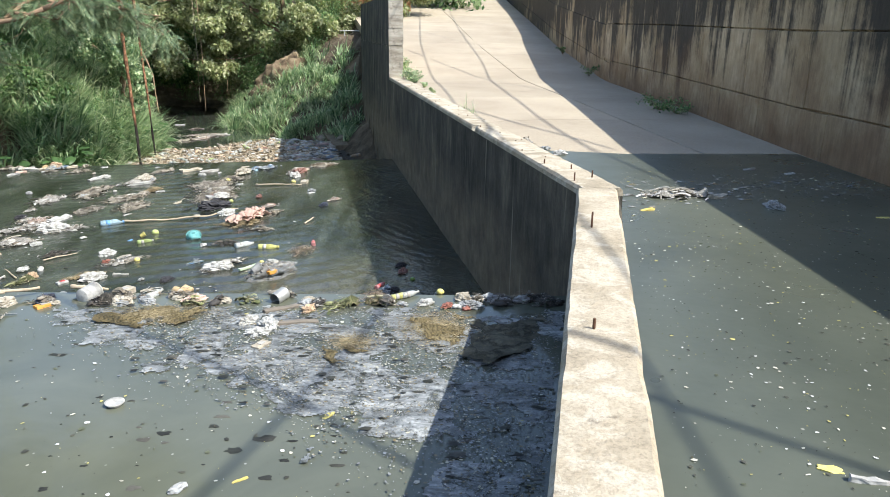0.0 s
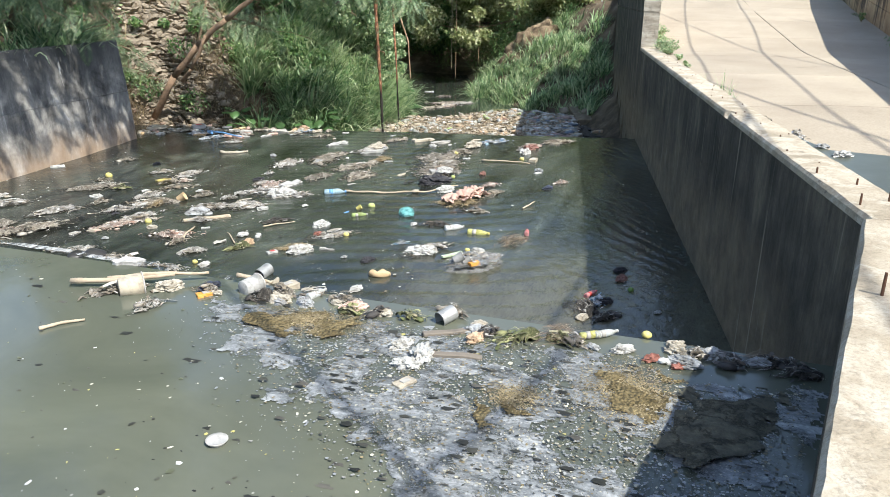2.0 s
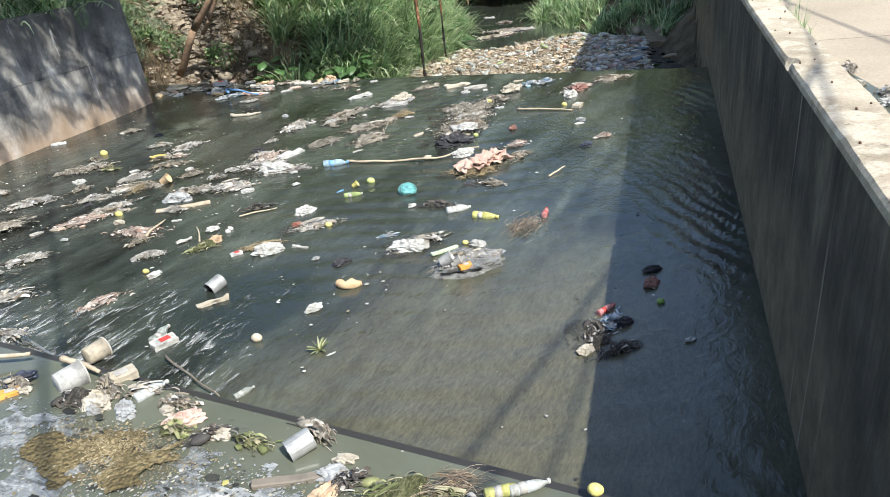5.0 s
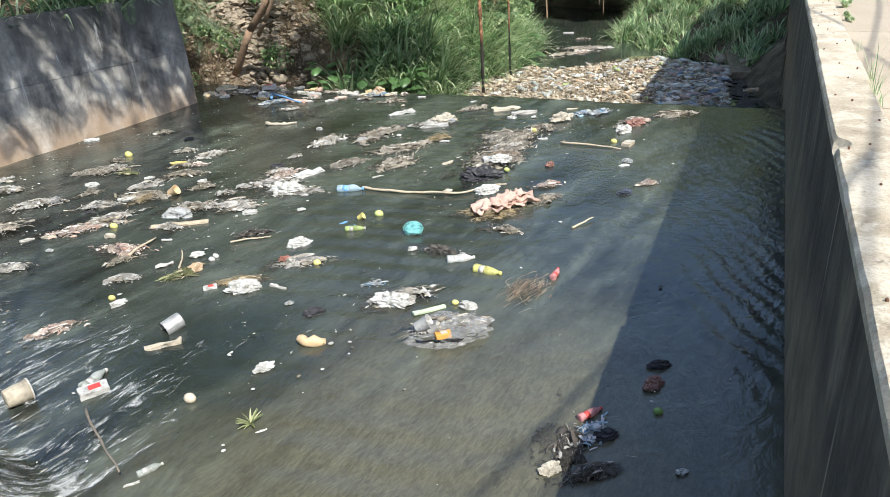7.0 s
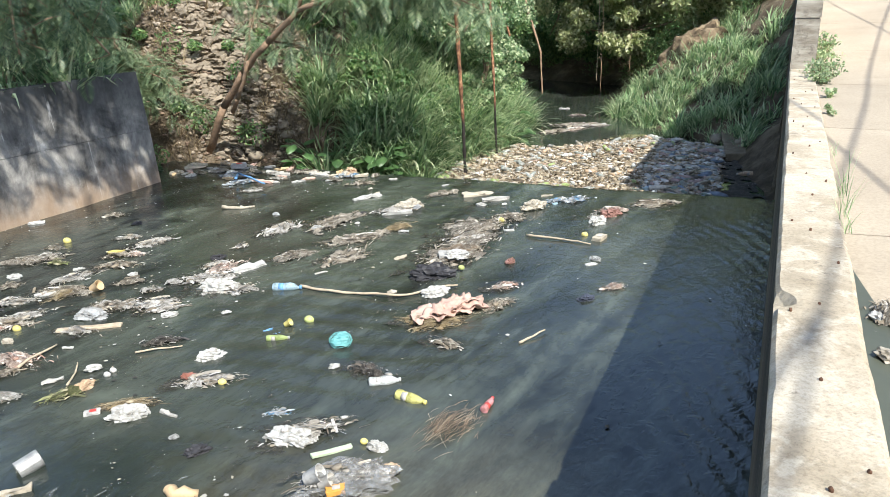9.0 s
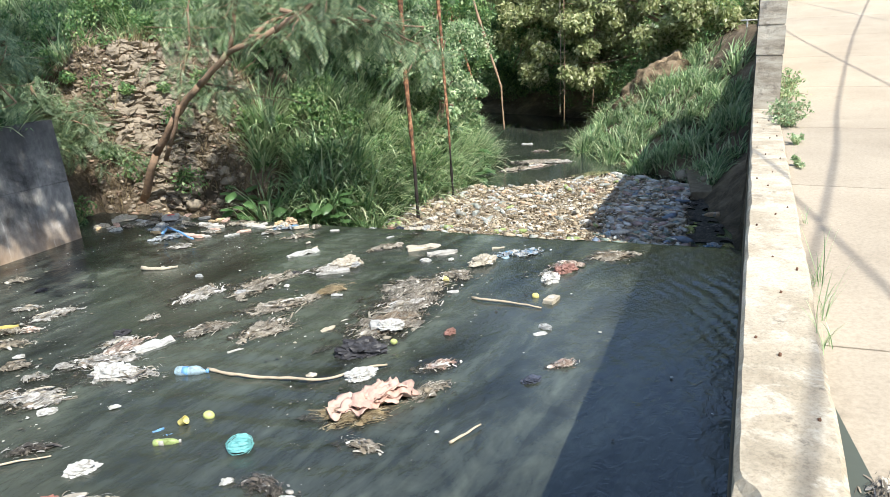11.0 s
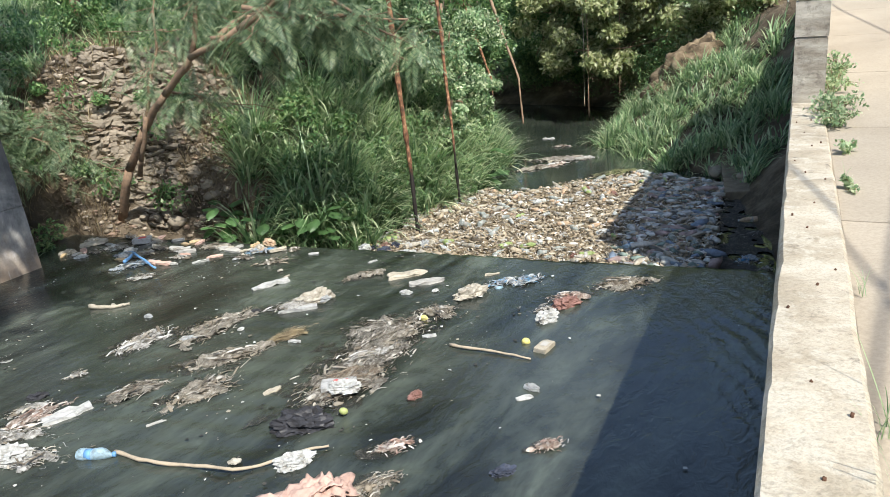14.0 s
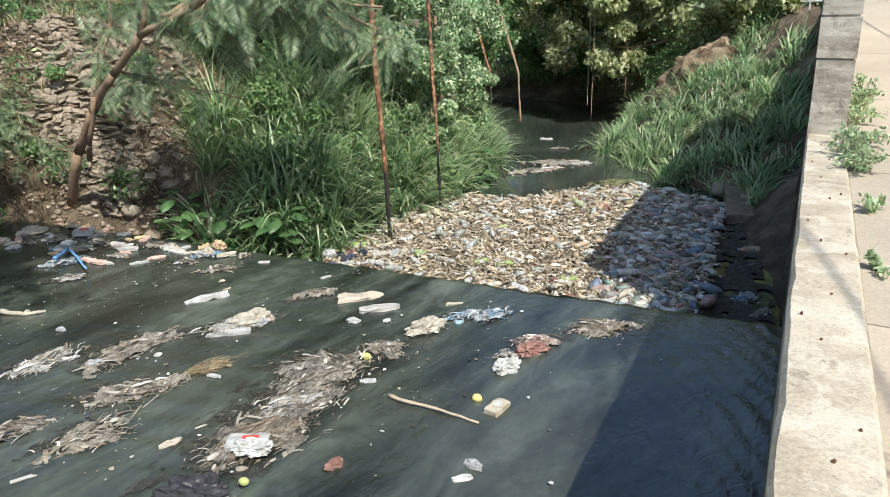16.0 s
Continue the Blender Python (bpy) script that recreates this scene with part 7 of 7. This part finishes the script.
for i in range(46):
    x = rng.uniform(-9.3, -6.1)
    y = apron_end(x) - rng.uniform(-0.05, 0.9) ** 1.0 * (0.4 + 0.6 * (x < -7))
    if i % 4 == 3:
        bag(x, y, 0.0, rng.uniform(0.12, 0.26), rng.uniform(0, 180), (WHITEBAG, CREAMBAG, TANBAG)[i % 3])
    else:
        foam(x, y, 0.01, rng.uniform(0.08, 0.22), rng.uniform(0, 180), (CREAM, PALE, TAN, PINK, PALE)[i % 5])
for i in range(14):
    x = rng.uniform(-9.0, -6.3)
    clump(x, apron_end(x) - rng.uniform(0.0, 0.7), 0.0, rng.uniform(0.2, 0.45), rng.uniform(0, 60), ("pale", "white", "pale", "blue")[i % 4])

# stray litter in the dark water by the wall and on the ponded road foot
for x, y, l, s in ((-1.35, 14.6, 0.5, "dark"), (-1.55, 15.6, 0.45, "blue"), (-1.7, 16.6, 0.5, "dark"), (-1.3, 15.3, 0.3, "pale"), (-1.9, 17.4, 0.5, "green")):
    clump(x, y, LOW_Z, l, 80, s)
for x, y, l, m in ((0.78, 6.75, 0.12, WHITEBAG), (0.92, 6.55, 0.1, GREYBAG), (0.66, 7.15, 0.1, CREAMBAG), (0.6, 7.45, 0.08, WHITEBAG), (1.0, 6.3, 0.13, WHITEBAG)):
    bag(x, y, 1.36, l, x * 200, m)
clump(0.8, 6.95, 1.355, 0.25, 100, "white")
clump(0.62, 7.5, 1.355, 0.2, 100, "pale")

# ---------------------------------------------------------------- bars, vines, stones, weeds
def bar(label, pts, r, material, name="rusty_bar"):
    bm = bmesh.new()
    fine = []
    for a, b in zip(pts, pts[1:]):
        for k in range(16):
            fine.append(Vector(a).lerp(Vector(b), k / 16))
    fine.append(Vector(pts[-1]))
    fine = [v + noise.noise_vector(v * 1.1) * r * 0.5 for v in fine]
    low, high = fine[0].z, fine[-1].z
    tube(bm, fine, [r * (0.62 + 0.6 * (v.z - low) / (high - low + 0.01)) * (1 + 0.5 * noise.noise(v * 6) + 0.3 * noise.noise(v * 17)) for v in fine], 8)
    return tagged(obj(name, bm, material, smooth=True), label, "bar" if name == "rusty_bar" else "vine")


bar("rusty iron bar standing in the raft", [(-6.02, 15.06, -0.9), (-6.1, 15.1, 0.9), (-6.15, 15.1, 2.3), (-6.15, 15.1, 4.4)], 0.038, RUST)
bar("rusty iron bar at the edge of the tall grass", [(-6.3, 16.6, -0.9), (-6.36, 16.62, 1.0), (-6.45, 16.65, 2.6), (-6.55, 16.7, 4.6)], 0.028, RUST)
for i, (x, y, zl) in enumerate(((-7.5, 24.4, -0.35), (-7.75, 24.7, -0.1), (-6.9, 25.0, 0.1))):
    bar("thin bare vine hanging over the stream", [(x, y, zl), (x + 0.03, y, zl + 1.6), (x - 0.05, y + 0.1, zl + 4.2)], 0.012, PALEWOOD if i % 2 else BARK, "hanging_vine")
for i, (x, y) in enumerate(((-8.3, 22.4), (-9.2, 22.6))):
    bar("bare reddish stem rising from the far bank", [(x, y, -0.2), (x - 0.05, y, 0.9), (x - 0.65, y, 2.6), (x - 1.1, y, 4.2)], 0.035, RUST if i % 2 else BARK, "bare_stem")


def bank_stones():
    """Stones of the old dry wall in the left bank, each its own piece."""
    heap = tagged(empty("stone_revetment", -9.4, 13.6, 0.0), "dry-laid tan and grey stones in the bank", "stones")
    base = []
    for k in range(8):
        bm = bmesh.new()
        bmesh.ops.create_icosphere(bm, subdivisions=2, radius=0.5)
        for v in bm.verts:
            v.co = Vector((v.co.x, v.co.y * (0.55 + 0.07 * k), v.co.z * (0.75 - 0.06 * k))) * (1 + 0.6 * noise.noise(v.co * 2.9 + Vector((k * 5.1, 0, 0))) + 0.2 * noise.noise(v.co * 7 + Vector((0, k * 3.3, 0))))
        me = bpy.data.meshes.new("stone")
        bm.to_mesh(me)
        bm.free()
        me.materials.append(STONE)
        base.append(me)
    def lay(i, x, y, z, sz, tilt):
        s = new("stone", base[i % 8])
        s.parent = heap
        s.matrix_basis = pose(x + 9.4, y - 13.6, z, rng.normal(0, tilt), rng.normal(0, tilt), 43 + rng.normal(0, tilt * 1.4)) @ Matrix.Diagonal((sz * 1.15, sz, sz, 1))

    # coursed face, climbing the slope row upon row
    i, reach, last = 0, 0.25, -9.0
    while reach < 2.7:
        x0, y0 = -9.55 - 0.68 * reach, 12.85 + 0.73 * reach
        g = float(ground_z(np.array([x0]), np.array([y0]))[0])
        reach += 0.012
        if g < last + 0.075:
            continue
        last = g
        along = -0.62 + rng.uniform(0, 0.1)
        while along < 0.62:
            w = rng.uniform(0.1, 0.19)
            x, y = x0 + 0.73 * along, y0 + 0.68 * along
            lay(i, x, y, float(ground_z(np.array([x]), np.array([y]))[0]) + 0.03, w * 1.1, 14)
            along += w * 0.95
            i += 1
    for i in range(240):
        x = rng.uniform(-11.2, -8.7)
        y = rng.uniform(12.7, 14.9)
        g = float(ground_z(np.array([x]), np.array([y]))[0])
        if g < -0.3 or g > 2.5 or noise.noise(Vector((x * 1.1, y * 1.1, 2.0))) < -0.2:
            continue
        lay(i, x, y, g, 0.08 + 0.16 * rng.random() ** 1.5, 34)


bank_stones()


def bank_gravel():
    p = rng.uniform((-11.6, 12.3), (-8.3, 15.2), (5200, 2))
    g = ground_z(p[:, 0], p[:, 1])
    k = (g > -0.45) & (g < 2.6)
    p, g = p[k], g[k]
    n = len(p)
    v, t = lumps_mesh(np.stack([p[:, 0], p[:, 1], g + 0.005], 1), 0.012 + 0.05 * rng.random(n) ** 3, np.stack([rng.uniform(0.9, 1.6, n), np.full(n, 0.9), rng.uniform(0.4, 0.8, n)], 1), rng.uniform(0, math.pi, n))
    tagged(big_mesh("bank_gravel", v, np.zeros((0, 4), int), t, GRAVEL), "loose tan gravel and clods on the stony bank", "gravel", kind="stuff")


bank_gravel()
for x, y, l in ((-9.5, 12.9, 0.3), (-8.9, 13.3, 0.28), (-8.5, 13.5, 0.3), (-8.1, 13.6, 0.26), (-9.8, 12.3, 0.35), (-9.3, 13.3, 0.3), (-8.9, 13.7, 0.24), (-3.0, 19.7, 0.4), (-2.4, 19.0, 0.3)):
    stone(x, y, float(ground_z(np.array([x]), np.array([y]))[0]) + 0.05, l, x * 90, "boulder")


def bank_block(x, y, z, sx, sy, sz, rz, label):
    bm = box_bm(sx, sy, sz, 0.02, 2)
    bmesh.ops.subdivide_edges(bm, edges=[e for e in bm.edges if e.calc_length() > 0.2], cuts=4, use_grid_fill=True)
    roughen(bm, 0.02, 5)
    # the dark stained concrete paints in the shade at the bank foot
    ob = obj("concrete_block", bm, STAINED)
    ob.matrix_basis = pose(x, y, z, 3, -4, rz)
    tagged(ob, label, "block")


bank_block(-2.4, 19.2, -0.95, 0.7, 1.8, 0.55, 17, "broken concrete block on the shaded bank foot")


def earth_mound():
    bm = bmesh.new()
    bmesh.ops.create_icosphere(bm, subdivisions=5, radius=1.0)
    for v in bm.verts:
        d = v.co.normalized()
        k = 1 + 0.3 * noise.noise(d * 1.7) + 0.16 * noise.noise(d * 5) + 0.07 * noise.noise(d * 13)
        v.co = Vector((d.x * 1.25 * k, d.y * 0.9 * k, d.z * 0.95 * k))
    k = Mat("bare_tan_earth", 0.95, 0.15)
    k.color(k.ramp(k.noise(3, 7, 0.65), (0.36, (0.05, 0.037, 0.024)), (0.52, (0.17, 0.125, 0.078)), (0.66, (0.36, 0.28, 0.185)))).bump(k.noise(8, 7, 0.7), 0.8, 0.06)
    ob = obj("earth_mound", bm, k.m, smooth=True)
    ob.matrix_basis = pose(-4.75, 24.4, 0.35, 0, -30, 20)
    tagged(ob, "bare tan earth mound above the far grass", "earth mound")


earth_mound()


def weed(x, y, z, n, spread, h, material=None, label="leafy green weed growing in a joint of the road"):
    """A sprawling weed: a few stems with small leaves."""
    w = empty("weed", x, y, z)
    bm = bmesh.new()
    tips = []
    for i in range(n):
        a = rng.uniform(0, 2 * math.pi)
        r = rng.uniform(0.3, 1.0) * spread
        top = Vector((math.cos(a) * r, math.sin(a) * r, rng.uniform(0.3, 1.0) * h))
        pts = [Vector((0, 0, -0.01)), top * 0.5 + Vector((0, 0, h * 0.25)), top]
        tube(bm, pts, [0.004, 0.003, 0.002], 5)
        tips += [pts[0].lerp(pts[1], 0.6), pts[1], pts[1].lerp(pts[2], 0.5), pts[2]]
    part("stems", bm, DRY, w)
    v, q = leaf_cloud(np.array([tuple(t) for t in tips]), np.full(len(tips), spread * 0.22), n * 26, 0.04)
    big_mesh("leaves", v, q, NOTRI, material or BROAD, w)
    return tagged(w, label, "weed", group="road weeds")


for x, y, n, s, h in ((-0.5, 13.75, 14, 0.24, 0.16), (-0.38, 13.1, 14, 0.24, 0.14), (-0.46, 13.4, 12, 0.2, 0.18), (-0.62, 14.5, 12, 0.24, 0.26), (-0.7, 15.2, 10, 0.22, 0.28), (-0.66, 14.85, 10, 0.2, 0.24), (-0.2, 12.2, 6, 0.12, 0.07), (-0.06, 11.3, 4, 0.09, 0.06)):
    weed(x, y, road_z(y), n, s, h, PALEGRASS)
for x, y, n, s, h in ((2.8, 9.5, 14, 0.35, 0.16), (2.95, 14.6, 8, 0.25, 0.2), (3.0, 18.0, 7, 0.2, 0.2), (2.9, 9.1, 8, 0.3, 0.1)):
    weed(x, y, road_z(y), n, s, h, BROAD, "dark green weed at the foot of the retaining wall")


def wisps(x, y, n, h):
    """Thin tall grass growing from the joint beside the wall."""
    a = rng.uniform(0, 2 * math.pi, n)
    base = np.tile(np.array([[x, y, road_z(y) - 0.01]]), (n, 1)) + rng.normal(0, 0.012, (n, 3)) * (1, 3, 0)
    v, q, t = blades(base, rng.uniform(0.4, 1.0, n) * h * 0.75, rng.uniform(0.0025, 0.005, n), a, rng.uniform(0.05, 0.5, n), rng.uniform(0.2, 1.3, n))
    return tagged(big_mesh("grass_tuft", v, q, t, PALEGRASS), "thin dry grass growing beside the wall", "grass", group="road weeds")


for x, y, n, h in ((0.31, 8.95, 16, 0.4), (0.36, 8.6, 14, 0.36), (0.40, 8.32, 12, 0.3), (0.14, 9.9, 8, 0.2), (-0.12, 11.5, 8, 0.2), (-0.45, 13.3, 16, 0.3), (-0.62, 14.4, 14, 0.4), (-0.7, 14.9, 14, 0.4)):
    wisps(x, y, n, h)


def broad_plant(x, y, z, n, size, label):
    """A low plant with large soft leaves."""
    b = empty("broad_leaved_plant", x, y, z)
    for i in range(n):
        a = rng.uniform(0, 2 * math.pi)
        bm = bmesh.new()
        bmesh.ops.create_grid(bm, x_segments=6, y_segments=4, size=0.5)
        for v in bm.verts:
            u = v.co.x + 0.5
            wdt = math.sin(math.pi * min(1, 0.08 + u * 0.92)) ** 0.7
            v.co = Vector((u * size, v.co.y * size * 0.8 * wdt, -0.35 * size * u * u - abs(v.co.y) * size * 0.25))
        lf = part("leaf", bm, BROAD, b, smooth=True)
        r = rng.uniform(0.05, 0.3)
        lf.matrix_basis = pose(math.cos(a) * r, math.sin(a) * r, rng.uniform(0.1, 0.55), 0, rng.uniform(-35, 10), math.degrees(a))
    return tagged(b, label, "plant")


for x, y in ((-8.2, 13.55), (-7.7, 13.75), (-7.3, 13.9), (-6.9, 14.05), (-8.5, 13.6), (-6.8, 17.9), (-6.95, 18.4), (-7.2, 18.9), (-7.5, 19.5)):
    broad_plant(x, y, float(ground_z(np.array([x]), np.array([y]))[0]) + 0.05, 11, 0.24, "low dark green plant with large soft leaves")


def rebar_stub(x, y, h, lean=0.0):
    bm = bmesh.new()
    tube(bm, [(0, 0, -0.02), (0, 0, h * 0.5), (lean, 0, h)], [0.005, 0.005, 0.0045], 8)
    ob = obj("rebar_stub", bm, STEEL)
    ob.matrix_basis = pose(x, y, CREST, 0, 0, x * 300)
    return tagged(ob, "short rusty reinforcing bar cut off above the concrete", "rebar", group="rebar stubs")


for x, y, h in ((0.675, 3.52, 0.075), (0.43, 2.32, 0.035), (0.80, 4.62, 0.05), (0.93, 4.72, 0.045), (0.85, 5.0, 0.03), (0.70, 5.2, 0.03)):
    rebar_stub(x, y, h)
y = 5.45
i = 0
while y < 13.8:
    rebar_stub(wall_x(y) + 0.125 + 0.08 * math.sin(i * 4.7), y, 0.004 + 0.003 * (i % 3), 0.003)
    y += 0.3 + 0.2 * math.sin(i * 2.2)
    i += 1


def far_house():
    """A bit of brick house with a pipe rail behind the far trees."""
    h = empty("brick_house", -2.2, 28.2, 1.6)
    part("wall", box_bm(2.6, 0.25, 3.2, 0.01, 1), plain_mat("orange_brickwork", (0.42, 0.22, 0.12), 0.9, 0.2, 0.4, 10), h)
    roof = box_bm(3.0, 0.9, 0.12, 0.01, 1)
    bmesh.ops.translate(roof, vec=(0, 0, 3.2), verts=roof.verts)
    part("roof", roof, PALE, h)
    tagged(h, "orange brick house wall half hidden by trees", "house")
    f = empty("pipe_rail", -2.3, 24.4, 1.75)
    for k in range(3):
        bm = bmesh.new()
        tube(bm, [(-0.6 + k * 0.6, 0, -0.4), (-0.6 + k * 0.6, 0, 0.5)], [0.02, 0.02], 8)
        part("post", bm, WHITE, f)
    for zz in (0.25, 0.48):
        bm = bmesh.new()
        tube(bm, [(-0.75, 0, zz), (0.75, 0, zz)], [0.018, 0.018], 8)
        part("rail", bm, WHITE, f)
    tagged(f, "pale pipe rail above the far grassy bank", "rail")


far_house()


def overhead_cables():
    """Cables on posts behind the retaining wall, known by the shadows they throw."""
    for y in (-9.0, 46.0):
        p = empty("utility_pole", 4.3, y, 3.3)
        bm = bmesh.new()
        tube(bm, [(0, 0, -0.2), (0, 0, 3.2 if y < 0 else 6.0)], [0.12, 0.09], 12)
        part("post", bm, PALE, p)
        arm = box_bm(3.4, 0.1, 0.1, 0.01, 1)
        bmesh.ops.translate(arm, vec=(-0.9, 0, 2.7 if y < 0 else 5.4), verts=arm.verts)
        part("crossarm", arm, PALE, p)
        tagged(p, "grey utility pole behind the retaining wall", "utility pole")
    for k, pts in enumerate(([(4.0, -9, 6.1), (3.99, 0.80, 5.9), (3.69, 5.40, 5.9), (3.44, 9.00, 5.9), (3.29, 11.20, 5.9), (2.79, 17.60, 6.3), (2.44, 30.80, 7.6), (2.2, 46, 8.8)],
                             [(5.54, 21.20, 6.4), (2.54, 26.70, 6.6), (-0.76, 32.60, 6.8)], [(5.54, 15.60, 6), (3.04, 19.80, 6.2), (-0.76, 26.30, 6.4)], [(5.24, 9.50, 5.9), (3.24, 14.50, 6), (0.24, 22.10, 6.2)], [(4.84, 4.80, 5.9), (3.84, 7.30, 5.9), (1.04, 14.30, 6)],
                             [(0.7, -7.0, 6.3), (3.03, 0.43, 6.07), (3.24, 1.17, 6.07), (3.44, 1.74, 6.07), (3.6, 3.5, 6.0), (3.69, 5.4, 5.9)], [(-3.5, 6.0, 6.3), (2.9, 1.17, 6.07), (3.22, 0.93, 6.07), (3.71, 0.43, 6.07), (7.5, -2.6, 6.3)],
                             [(7.0, -9, 6.1), (5.4, 0.80, 5.9), (4.5, 5.40, 5.9), (4.34, 9.00, 5.9), (4.29, 15.80, 6.2), (3.64, 24.80, 7), (3.0, 46, 8.8)])):
        c = bpy.data.curves.new("overhead_cable", "CURVE")
        c.dimensions, c.bevel_depth, c.bevel_resolution = "3D", 0.016 if k in (5, 6) else 0.012, 2
        sp = c.splines.new("NURBS")
        sp.points.add(len(pts) - 1)
        for q, v in zip(sp.points, pts):
            q.co = (*v, 1)
        sp.use_endpoint_u, sp.order_u = True, 3
        ob = new("overhead_cable", c)
        c.materials.append(DARKBAG)
        tagged(ob, "black overhead cable between utility poles", "cable", group="overhead cables")


overhead_cables()
